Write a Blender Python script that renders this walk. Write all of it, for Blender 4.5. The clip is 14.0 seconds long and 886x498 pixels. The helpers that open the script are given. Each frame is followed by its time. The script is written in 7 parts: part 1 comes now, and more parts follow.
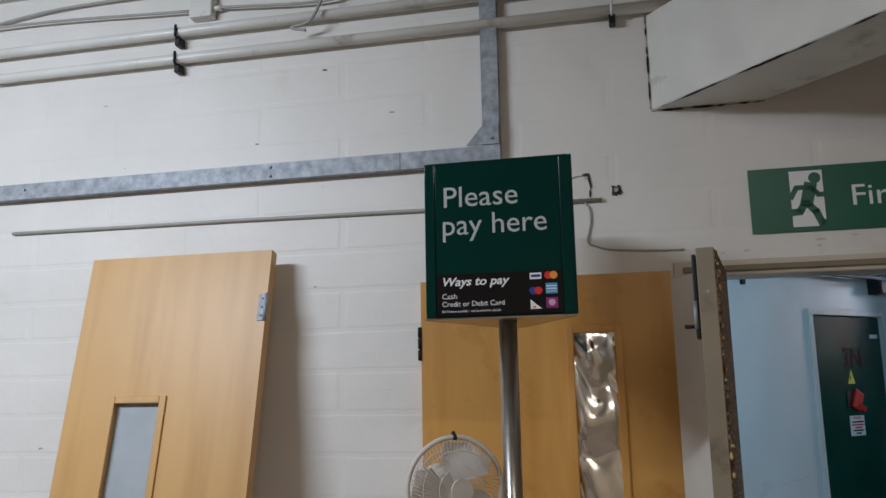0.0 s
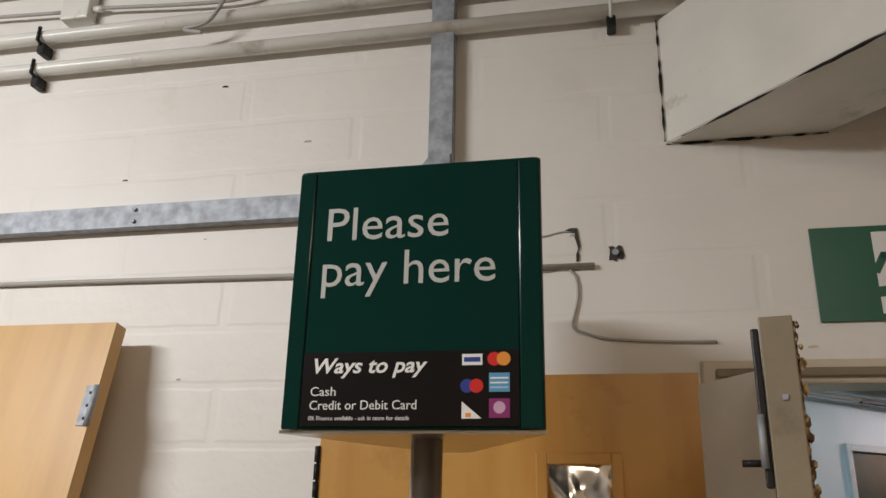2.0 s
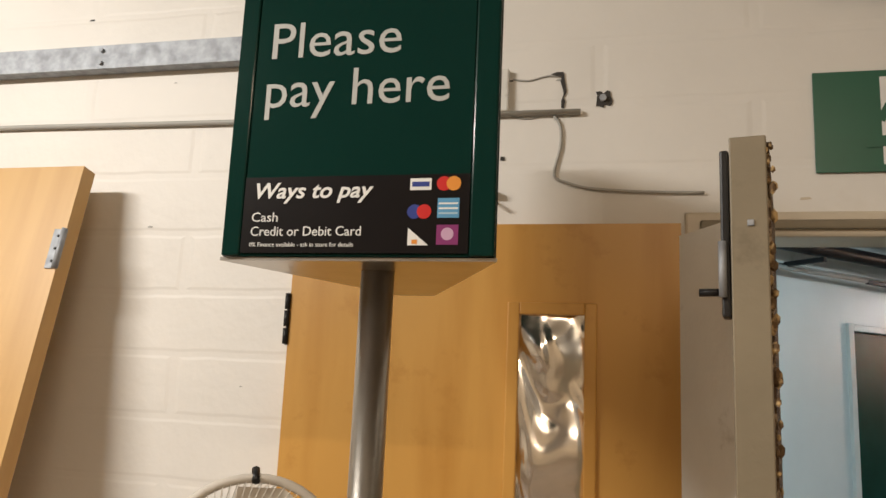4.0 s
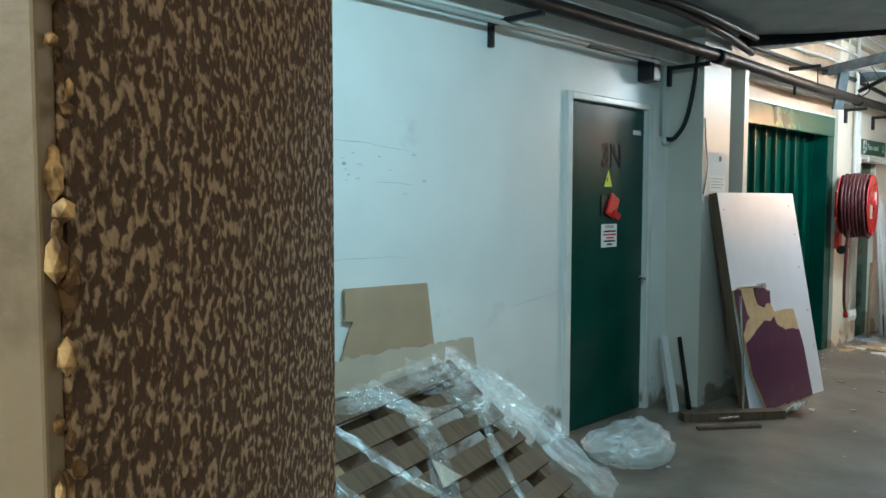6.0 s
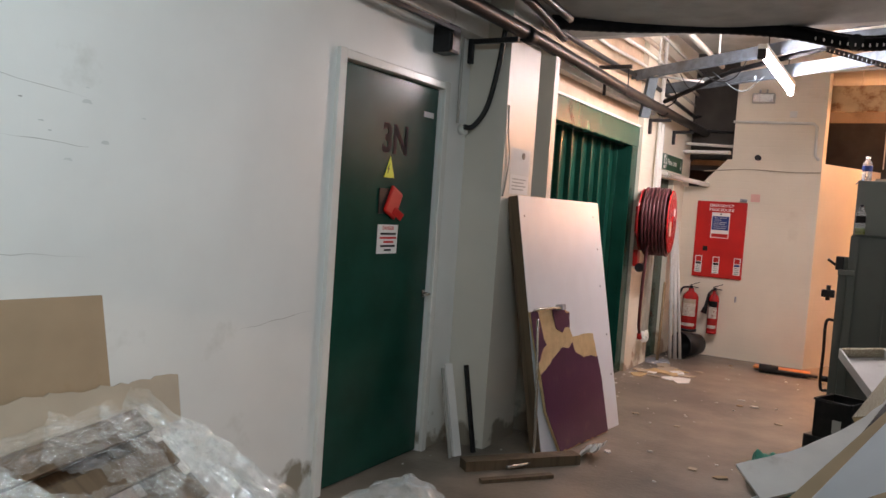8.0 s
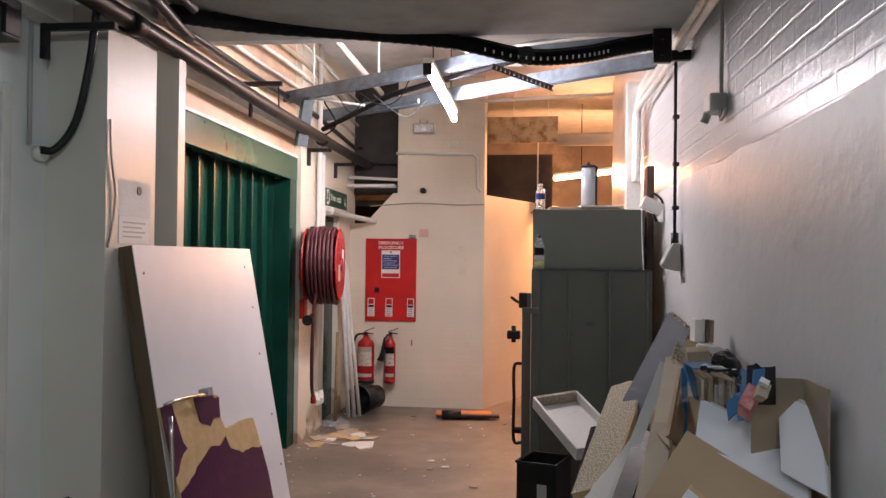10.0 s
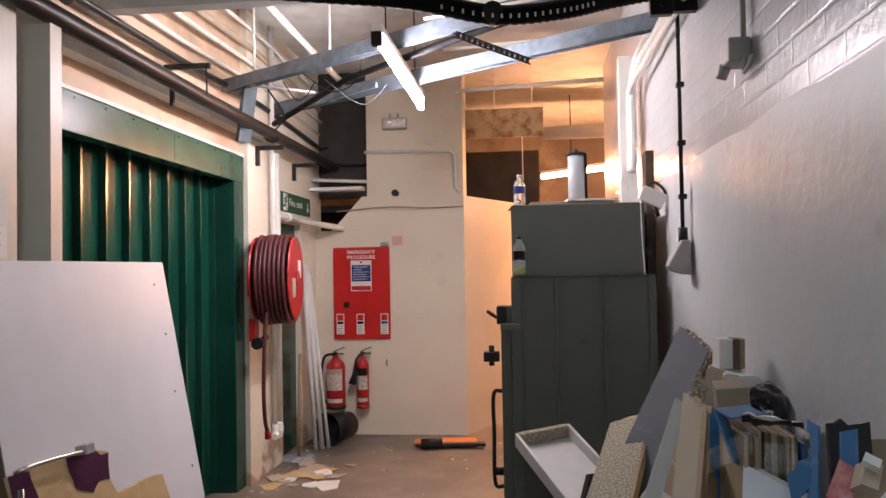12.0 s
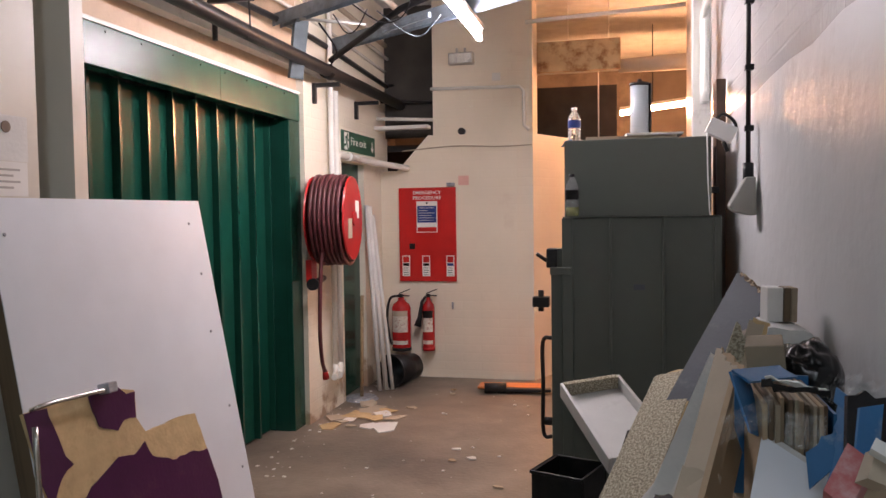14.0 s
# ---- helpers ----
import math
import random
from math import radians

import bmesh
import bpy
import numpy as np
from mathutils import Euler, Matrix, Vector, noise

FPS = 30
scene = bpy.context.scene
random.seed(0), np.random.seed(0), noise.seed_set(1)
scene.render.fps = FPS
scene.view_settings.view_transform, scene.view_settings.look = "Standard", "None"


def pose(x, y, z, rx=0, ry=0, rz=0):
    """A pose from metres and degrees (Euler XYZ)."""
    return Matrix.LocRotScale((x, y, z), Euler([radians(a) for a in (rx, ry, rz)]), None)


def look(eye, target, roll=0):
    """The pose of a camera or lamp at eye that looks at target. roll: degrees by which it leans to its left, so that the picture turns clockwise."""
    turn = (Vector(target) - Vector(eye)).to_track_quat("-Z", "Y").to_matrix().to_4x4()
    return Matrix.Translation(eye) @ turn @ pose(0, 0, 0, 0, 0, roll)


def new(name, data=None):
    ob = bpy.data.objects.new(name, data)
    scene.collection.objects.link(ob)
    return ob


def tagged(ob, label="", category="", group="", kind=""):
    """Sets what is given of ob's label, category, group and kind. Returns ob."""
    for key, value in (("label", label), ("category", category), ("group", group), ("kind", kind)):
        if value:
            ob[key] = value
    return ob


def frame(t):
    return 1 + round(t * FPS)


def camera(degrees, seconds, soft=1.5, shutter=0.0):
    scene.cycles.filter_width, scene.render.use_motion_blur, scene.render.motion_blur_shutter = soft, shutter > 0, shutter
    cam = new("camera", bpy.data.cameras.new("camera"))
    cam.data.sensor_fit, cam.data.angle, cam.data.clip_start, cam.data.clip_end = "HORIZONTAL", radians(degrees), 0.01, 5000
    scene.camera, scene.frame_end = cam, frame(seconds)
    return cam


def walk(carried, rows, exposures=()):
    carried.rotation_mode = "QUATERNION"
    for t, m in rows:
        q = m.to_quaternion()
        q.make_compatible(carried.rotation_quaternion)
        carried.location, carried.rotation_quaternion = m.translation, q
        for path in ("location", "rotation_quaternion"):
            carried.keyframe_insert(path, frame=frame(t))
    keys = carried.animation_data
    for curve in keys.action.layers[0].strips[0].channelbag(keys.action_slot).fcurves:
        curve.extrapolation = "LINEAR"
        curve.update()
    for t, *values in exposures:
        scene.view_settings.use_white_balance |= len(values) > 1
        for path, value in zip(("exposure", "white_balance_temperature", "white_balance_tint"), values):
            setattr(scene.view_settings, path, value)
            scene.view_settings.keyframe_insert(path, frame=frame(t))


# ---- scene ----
cam = camera(59.3, 14.0, soft=1.5)
PATH = [
    (0, (0.41, 1.47, 1.597), (-1.302, 2.447, 1.934), -1.1),
    (0.5, (0.213, 1.649, 1.614), (-1.428, 2.713, 2.035), -0.3),
    (1, (0.05, 1.901, 1.626), (-1.604, 2.92, 2.099), 0.8),
    (1.5, (-0.105, 2.026, 1.637), (-1.763, 2.998, 2.19), 1.3),
    (2, (-0.261, 2.079, 1.657), (-1.909, 3.02, 2.289), 1.2),
    (2.2, (-0.298, 2.106, 1.659), (-1.948, 3.036, 2.304), 1.3),
    (4.3, (-0.3, 2.258, 1.578), (-2.024, 3.227, 1.874), 2.4),
    (4.5, (-0.281, 2.293, 1.567), (-1.981, 3.308, 1.845), 1.6),
    (5, (-0.322, 2.447, 1.488), (-1.931, 3.621, 1.676), 0.0),
    (5.5, (-0.438, 2.677, 1.462), (-1.921, 4.019, 1.477), -0.2),
    (6, (-0.55, 2.892, 1.436), (-1.955, 4.31, 1.311), 0.1),
    (6.5, (-0.588, 3.161, 1.41), (-2.032, 4.538, 1.264), 0.7),
    (7, (-0.751, 3.399, 1.375), (-2.23, 4.739, 1.242), 1.7),
    (7.5, (-0.945, 3.658, 1.408), (-2.245, 5.174, 1.3), 3.0),
    (8, (-1.041, 3.918, 1.402), (-2.056, 5.638, 1.291), 4.0),
    (8.5, (-1.147, 4.237, 1.427), (-1.94, 6.07, 1.331), 4.3),
    (9, (-1.286, 4.471, 1.428), (-1.82, 6.397, 1.365), 3.1),
    (9.2, (-1.344, 4.57, 1.445), (-1.743, 6.529, 1.41), 2.0),
    (11.3, (-1.299, 5.557, 1.437), (-1.47, 7.548, 1.505), -0.1),
    (11.5, (-1.296, 5.63, 1.439), (-1.476, 7.621, 1.508), -0.7),
    (12, (-1.247, 5.773, 1.436), (-1.469, 7.76, 1.49), -1.0),
    (12.5, (-1.12, 5.898, 1.431), (-1.457, 7.87, 1.44), -0.4),
    (13, (-1.051, 5.985, 1.424), (-1.503, 7.933, 1.382), -0.4),
    (13.5, (-1.048, 6.001, 1.421), (-1.524, 7.942, 1.34), -0.9),
    (14, (-1.048, 6.007, 1.421), (-1.509, 7.951, 1.331), -0.8),
]
EXPOSURES = [(0, -0.85, 5050, 11), (1.0, -0.65, 5350, 12), (2.2, -0.45, 5800, 13), (4.3, -0.05, 6250, 13), (5.0, 0.08, 6050, 8), (5.5, 0.12, 5400, -3), (6.0, 0.17, 5450, -2), (6.8, 0.1, 6300, 14), (7.5, 0.1, 7000, 27),
             (8.5, 0.10, 7000, 29), (9.2, 0.12, 6900, 30), (11.3, 0.05, 6800, 30), (14.0, 0.05, 6800, 30)]
walk(cam, [(t, look(eye, target, roll)) for t, eye, target, roll in PATH], EXPOSURES)

# ---- world, lamps, exposure ----
world = bpy.data.worlds.new("world")
scene.world = world
world.use_nodes = True
world.node_tree.nodes["Background"].inputs[0].default_value = (0.9, 0.95, 1.0, 1)
world.node_tree.nodes["Background"].inputs[1].default_value = 0.008


def lamp(name, m, sx, sy, watts, colour):
    data = bpy.data.lights.new(name, "AREA")
    data.shape, data.size, data.size_y = "RECTANGLE", sx, sy
    data.energy, data.color = watts, colour
    ob = new(name, data)
    ob.matrix_world = m
    return ob


# frame of the first room's wall: x along it, y into it, z up
TURN = radians(48.0)
MA = Matrix.Translation((-1.612, 3.333, 0)) @ Matrix.Rotation(TURN, 4, "Z")
I4 = Matrix.Identity(4)

lamp("lamp_hall", MA @ pose(-2.7, -2.6, 3.12, 30), 1.5, 0.12, 150, (0.98, 0.92, 0.80))
# added warm fill from behind, no known source
lamp("lamp_hall_fill", MA @ pose(0.7, -3.6, 3.12), 1.5, 0.12, 70, (1.0, 0.79, 0.54))
lamp("lamp_passage", pose(-1.19, 4.60, 2.50, 0, 56, 0), 0.12, 1.0, 30, (0.64, 0.93, 1.0))
# added cool fill to brighten the heap and leaning panel
lamp("lamp_passage_fill", pose(-1.30, 6.30, 2.52), 0.12, 1.0, 4.5, (0.78, 0.95, 1.0))

# ---- materials ----


def mat(name, colour, rough=0.6, metal=0.0, spec=0.5, var=0.12, scale=6.0, bump=0.1, bscale=60.0, dirt=None, dscale=1.6,
        dmin=0.52, dmax=0.72, coat=0.0, alpha=1.0):
    """Base colour with broad and fine variation, dirt patches of their own colour and fine relief."""
    m = bpy.data.materials.new(name)
    m.use_nodes = True
    nt = m.node_tree
    b = nt.nodes["Principled BSDF"]
    b.inputs["Roughness"].default_value = rough
    b.inputs["Metallic"].default_value = metal
    b.inputs["Specular IOR Level"].default_value = spec
    b.inputs["Coat Weight"].default_value = coat
    tc = nt.nodes.new("ShaderNodeTexCoord")
    n1 = nt.nodes.new("ShaderNodeTexNoise")
    n1.inputs["Scale"].default_value = scale
    n1.inputs["Detail"].default_value = 6
    nt.links.new(tc.outputs["Object"], n1.inputs["Vector"])
    ramp = nt.nodes.new("ShaderNodeMapRange")
    ramp.inputs[1].default_value, ramp.inputs[2].default_value = 0.3, 0.7
    ramp.inputs[3].default_value, ramp.inputs[4].default_value = 1 - var, 1 + var
    nt.links.new(n1.outputs["Fac"], ramp.inputs[0])
    mul = nt.nodes.new("ShaderNodeVectorMath")
    mul.operation = "SCALE"
    mul.inputs[0].default_value = colour
    nt.links.new(ramp.outputs[0], mul.inputs["Scale"])
    out = mul.outputs[0]
    if dirt:
        n2 = nt.nodes.new("ShaderNodeTexNoise")
        n2.inputs["Scale"].default_value = dscale
        n2.inputs["Detail"].default_value = 8
        n2.inputs["Roughness"].default_value = 0.65
        nt.links.new(tc.outputs["Object"], n2.inputs["Vector"])
        r2 = nt.nodes.new("ShaderNodeMapRange")
        r2.inputs[1].default_value, r2.inputs[2].default_value = dmin, dmax
        nt.links.new(n2.outputs["Fac"], r2.inputs[0])
        mix = nt.nodes.new("ShaderNodeMix")
        mix.data_type = "RGBA"
        nt.links.new(r2.outputs[0], mix.inputs[0])
        nt.links.new(out, mix.inputs[6])
        mix.inputs[7].default_value = (*dirt, 1)
        out = mix.outputs[2]
    nt.links.new(out, b.inputs["Base Color"])
    if bump:
        n3 = nt.nodes.new("ShaderNodeTexNoise")
        n3.inputs["Scale"].default_value = bscale
        n3.inputs["Detail"].default_value = 5
        nt.links.new(tc.outputs["Object"], n3.inputs["Vector"])
        bp = nt.nodes.new("ShaderNodeBump")
        bp.inputs["Strength"].default_value = bump
        bp.inputs["Distance"].default_value = 0.01
        nt.links.new(n3.outputs["Fac"], bp.inputs["Height"])
        nt.links.new(bp.outputs[0], b.inputs["Normal"])
    if alpha < 1:
        b.inputs["Alpha"].default_value = alpha
    return m


def masonry(name, colour, direction, rough, depth, dirt, dmin, dmax, bw=0.44, bh=0.215, joint=0.012, dscale=1.3, low=None, lumps=26.0):
    """Painted masonry: courses in relief under the paint, brush marks, scuffs; low: colour of the flaking foot of the wall."""
    m = mat(name, colour, rough, var=0.05, scale=2.2, dirt=dirt, dmin=dmin, dmax=dmax, dscale=dscale, bump=0)
    nt = m.node_tree
    b = nt.nodes["Principled BSDF"]
    tc = nt.nodes.new("ShaderNodeTexCoord")
    dot = nt.nodes.new("ShaderNodeVectorMath")
    dot.operation = "DOT_PRODUCT"
    dot.inputs[1].default_value = direction
    nt.links.new(tc.outputs["Object"], dot.inputs[0])
    sep = nt.nodes.new("ShaderNodeSeparateXYZ")
    nt.links.new(tc.outputs["Object"], sep.inputs[0])
    comb = nt.nodes.new("ShaderNodeCombineXYZ")
    nt.links.new(dot.outputs["Value"], comb.inputs[0])
    nt.links.new(sep.outputs[2], comb.inputs[1])
    wob = nt.nodes.new("ShaderNodeTexNoise")
    wob.inputs["Scale"].default_value = 9
    wob.inputs["Detail"].default_value = 3
    nt.links.new(tc.outputs["Object"], wob.inputs["Vector"])
    addv = nt.nodes.new("ShaderNodeVectorMath")
    addv.operation = "MULTIPLY_ADD"
    addv.inputs[1].default_value = (0.012, 0.012, 0)
    nt.links.new(wob.outputs["Color"], addv.inputs[0])
    nt.links.new(comb.outputs[0], addv.inputs[2])
    br = nt.nodes.new("ShaderNodeTexBrick")
    br.inputs["Scale"].default_value = 1.0
    br.inputs["Brick Width"].default_value = bw
    br.inputs["Row Height"].default_value = bh
    br.inputs["Mortar Size"].default_value = joint
    br.inputs["Mortar Smooth"].default_value = 0.6
    br.inputs["Color1"].default_value = (1, 1, 1, 1)
    br.inputs["Color2"].default_value = (0.82, 0.82, 0.82, 1) if joint else (1, 1, 1, 1)
    br.inputs["Mortar"].default_value = (0, 0, 0, 1)
    nt.links.new(addv.outputs[0], br.inputs["Vector"])
    fine = nt.nodes.new("ShaderNodeTexNoise")
    fine.inputs["Scale"].default_value = lumps
    fine.inputs["Detail"].default_value = 7
    nt.links.new(tc.outputs["Object"], fine.inputs["Vector"])
    mx = nt.nodes.new("ShaderNodeMath")
    mx.operation = "MULTIPLY_ADD"
    mx.inputs[1].default_value = 1.1
    nt.links.new(fine.outputs["Fac"], mx.inputs[0])
    nt.links.new(br.outputs["Color"], mx.inputs[2])
    bp = nt.nodes.new("ShaderNodeBump")
    bp.inputs["Strength"].default_value = depth
    bp.inputs["Distance"].default_value = 0.012
    nt.links.new(mx.outputs[0], bp.inputs["Height"])
    nt.links.new(bp.outputs[0], b.inputs["Normal"])
    if low:
        src = b.inputs["Base Color"].links[0].from_socket
        nz = nt.nodes.new("ShaderNodeTexNoise")
        nz.inputs["Scale"].default_value = 5
        nz.inputs["Detail"].default_value = 8
        nt.links.new(tc.outputs["Object"], nz.inputs["Vector"])
        ma = nt.nodes.new("ShaderNodeMath")
        ma.operation = "MULTIPLY_ADD"
        ma.inputs[1].default_value = 1.9
        nt.links.new(nz.outputs["Fac"], ma.inputs[0])
        neg = nt.nodes.new("ShaderNodeMath")
        neg.operation = "MULTIPLY"
        neg.inputs[1].default_value = -1.5
        nt.links.new(sep.outputs[2], neg.inputs[0])
        nt.links.new(neg.outputs[0], ma.inputs[2])
        rr = nt.nodes.new("ShaderNodeMapRange")
        rr.inputs[1].default_value, rr.inputs[2].default_value = 0.78, 0.95
        nt.links.new(ma.outputs[0], rr.inputs[0])
        mix = nt.nodes.new("ShaderNodeMix")
        mix.data_type = "RGBA"
        nt.links.new(rr.outputs[0], mix.inputs[0])
        nt.links.new(src, mix.inputs[6])
        mix.inputs[7].default_value = (*low, 1)
        nt.links.new(mix.outputs[2], b.inputs["Base Color"])
    return m


def wood(name, colour, dark, rough=0.4, stretch=(14, 14, 0.9), coat=0.0, dirt=None):
    """Timber: grain stretched along z with a darker figure."""
    m = mat(name, colour, rough, var=0.06, scale=1.5, bump=0.02, bscale=120, coat=coat, dirt=dirt, dmin=0.56, dmax=0.74, dscale=7)
    nt = m.node_tree
    b = nt.nodes["Principled BSDF"]
    src = b.inputs["Base Color"].links[0].from_socket
    tc = nt.nodes.new("ShaderNodeTexCoord")
    mp = nt.nodes.new("ShaderNodeMapping")
    mp.inputs["Scale"].default_value = stretch
    nt.links.new(tc.outputs["Object"], mp.inputs[0])
    nz = nt.nodes.new("ShaderNodeTexNoise")
    nz.inputs["Scale"].default_value = 2.4
    nz.inputs["Detail"].default_value = 8
    nt.links.new(mp.outputs[0], nz.inputs["Vector"])
    rr = nt.nodes.new("ShaderNodeMapRange")
    rr.inputs[1].default_value, rr.inputs[2].default_value = 0.45, 0.75
    nt.links.new(nz.outputs["Fac"], rr.inputs[0])
    mix = nt.nodes.new("ShaderNodeMix")
    mix.data_type = "RGBA"
    nt.links.new(rr.outputs[0], mix.inputs[0])
    nt.links.new(src, mix.inputs[6])
    mix.inputs[7].default_value = (*dark, 1)
    nt.links.new(mix.outputs[2], b.inputs["Base Color"])
    return m


def chipwood(name, light, dark, scale=55, tall=0.8, lo=0.46, hi=0.6):
    """Flakes of wood pressed together: light and dark chips with relief."""
    m = mat(name, light, 0.8, var=0.1, bump=0)
    nt = m.node_tree
    b = nt.nodes["Principled BSDF"]
    tc = nt.nodes.new("ShaderNodeTexCoord")
    mp = nt.nodes.new("ShaderNodeMapping")
    mp.inputs["Scale"].default_value = (1, 1, tall)
    nt.links.new(tc.outputs["Object"], mp.inputs[0])
    vo = nt.nodes.new("ShaderNodeTexNoise")
    vo.inputs["Scale"].default_value = scale
    vo.inputs["Detail"].default_value = 3
    vo.inputs["Distortion"].default_value = 0.25
    nt.links.new(mp.outputs[0], vo.inputs["Vector"])
    rr = nt.nodes.new("ShaderNodeMapRange")
    rr.inputs[1].default_value, rr.inputs[2].default_value = lo, hi
    nt.links.new(vo.outputs["Fac"], rr.inputs[0])
    mix = nt.nodes.new("ShaderNodeMix")
    mix.data_type = "RGBA"
    nt.links.new(rr.outputs[0], mix.inputs[0])
    mix.inputs[6].default_value = (*dark, 1)
    mix.inputs[7].default_value = (*light, 1)
    nt.links.new(mix.outputs[2], b.inputs["Base Color"])
    bp = nt.nodes.new("ShaderNodeBump")
    bp.inputs["Strength"].default_value = 0.8
    bp.inputs["Distance"].default_value = 0.006
    nt.links.new(vo.outputs["Fac"], bp.inputs["Height"])
    nt.links.new(bp.outputs[0], b.inputs["Normal"])
    return m


def glow(name, colour, strength):
    m = bpy.data.materials.new(name)
    m.use_nodes = True
    b = m.node_tree.nodes["Principled BSDF"]
    b.inputs["Base Color"].default_value = (0.9, 0.9, 0.9, 1)
    b.inputs["Emission Color"].default_value = (*colour, 1)
    b.inputs["Emission Strength"].default_value = strength
    return m


def clear(name, colour, rough, trans=1.0, ior=1.45, alpha=1.0, bump=0.0, bscale=30):
    m = mat(name, colour, rough, var=0.02, bump=bump, bscale=bscale, alpha=alpha)
    b = m.node_tree.nodes["Principled BSDF"]
    b.inputs["Transmission Weight"].default_value = trans
    b.inputs["IOR"].default_value = ior
    return m


def film_of(name, thin, thick, shine, rough, bscale):
    """Clear plastic film: see-through, milky where it lies folded, with a crinkled gloss over it."""
    m = bpy.data.materials.new(name)
    m.use_nodes = True
    nt = m.node_tree
    nt.nodes.remove(nt.nodes["Principled BSDF"])
    tc = nt.nodes.new("ShaderNodeTexCoord")
    nz = nt.nodes.new("ShaderNodeTexNoise")
    nz.inputs["Scale"].default_value, nz.inputs["Detail"].default_value, nz.inputs["Distortion"].default_value = bscale, 5, 1.2
    nt.links.new(tc.outputs["Object"], nz.inputs["Vector"])
    bp = nt.nodes.new("ShaderNodeBump")
    bp.inputs["Strength"].default_value, bp.inputs["Distance"].default_value = 0.7, 0.012
    nt.links.new(nz.outputs["Fac"], bp.inputs["Height"])
    rr = nt.nodes.new("ShaderNodeMapRange")
    rr.inputs[1].default_value, rr.inputs[2].default_value = 0.42, 0.68
    rr.inputs[3].default_value, rr.inputs[4].default_value = thin, thick
    nt.links.new(nz.outputs["Fac"], rr.inputs[0])
    tr_ = nt.nodes.new("ShaderNodeBsdfTransparent")
    tr_.inputs[0].default_value = (0.93, 0.95, 0.95, 1)
    df = nt.nodes.new("ShaderNodeBsdfDiffuse")
    df.inputs[0].default_value = (0.78, 0.82, 0.84, 1)
    gl = nt.nodes.new("ShaderNodeBsdfGlossy")
    gl.inputs[0].default_value = (shine, shine, shine, 1)
    gl.inputs["Roughness"].default_value = rough
    nt.links.new(bp.outputs[0], gl.inputs["Normal"])
    nt.links.new(bp.outputs[0], df.inputs["Normal"])
    mix = nt.nodes.new("ShaderNodeMixShader")
    nt.links.new(rr.outputs[0], mix.inputs[0])
    nt.links.new(tr_.outputs[0], mix.inputs[1])
    nt.links.new(df.outputs[0], mix.inputs[2])
    add = nt.nodes.new("ShaderNodeAddShader")
    nt.links.new(mix.outputs[0], add.inputs[0])
    nt.links.new(gl.outputs[0], add.inputs[1])
    nt.links.new(add.outputs[0], nt.nodes["Material Output"].inputs[0])
    return m


UD = (math.cos(TURN), math.sin(TURN), 0)
M_WALLA = masonry("white_painted_block", (0.78, 0.75, 0.70), UD, 0.5, 0.13, (0.62, 0.56, 0.48), 0.60, 0.82, 0.45, 0.15, 0.014)
M_WEST = masonry("pale_gloss_painted_wall", (0.78, 0.79, 0.76), (0, 1, 0), 0.34, 0.025, (0.50, 0.50, 0.44), 0.63, 0.82, low=(0.30, 0.27, 0.21))
M_CREAM = masonry("cream_painted_brick", (0.78, 0.72, 0.60), (0.7, 0.7, 0), 0.5, 0.16, (0.55, 0.44, 0.32), 0.62, 0.8, 0.225, 0.075, 0.008, low=(0.42, 0.30, 0.20))
M_GLOSS = masonry("white_gloss_brick", (0.55, 0.56, 0.57), (0, 1, 0), 0.26, 0.20, (0.55, 0.54, 0.52), 0.62, 0.85, 0.225, 0.078, 0.008, dscale=2.4)
M_DADO = masonry("lumpy_painted_render", (0.60, 0.61, 0.62), (0, 1, 0), 0.44, 0.36, (0.40, 0.39, 0.37), 0.57, 0.80, 0.45, 0.15, 0.0, dscale=3.2, lumps=10.0)
M_GREYB2 = mat("pale_grey_board", (0.55, 0.54, 0.52), 0.6, var=0.06, dirt=(0.38, 0.36, 0.34), dmin=0.58, dmax=0.8, dscale=6)
M_REDP = mat("faded_red_print", (0.45, 0.12, 0.12), 0.6, var=0.15, dirt=(0.6, 0.5, 0.48), dmin=0.5, dmax=0.7, dscale=9)
M_CEIL = mat("dusty_ceiling_paint", (0.58, 0.58, 0.55), 0.8, var=0.1, dirt=(0.35, 0.33, 0.30), dmin=0.5, dmax=0.8)
M_SOFFIT = mat("grey_soffit_board", (0.36, 0.38, 0.36), 0.75, var=0.1, dirt=(0.2, 0.2, 0.19), dmin=0.5, dmax=0.8)
M_FLOOR = mat("worn_concrete_floor", (0.23, 0.185, 0.145), 0.42, var=0.25, scale=3.0, dirt=(0.12, 0.10, 0.085), dmin=0.46, dmax=0.66, dscale=1.1, bump=0.25, bscale=40)
M_TRIM = mat("cream_gloss_trim", (0.62, 0.54, 0.42), 0.4, var=0.08, dirt=(0.30, 0.24, 0.17), dmin=0.6, dmax=0.75, dscale=7)
M_WHITE = mat("white_gloss_paint", (0.76, 0.75, 0.70), 0.24, var=0.06, dirt=(0.42, 0.38, 0.32), dmin=0.6, dmax=0.74, dscale=5)
M_GALV = mat("galvanised_steel", (0.34, 0.36, 0.39), 0.62, 0.45, var=0.28, scale=34, bump=0.05, bscale=90)
M_STRUT = mat("grey_blue_steel", (0.15, 0.19, 0.23), 0.5, 0.35, var=0.25, scale=20, dirt=(0.08, 0.08, 0.08), dscale=5)
M_CHROME = mat("brushed_steel", (0.66, 0.64, 0.60), 0.22, 1.0, var=0.05, scale=20, bump=0.03, bscale=160)
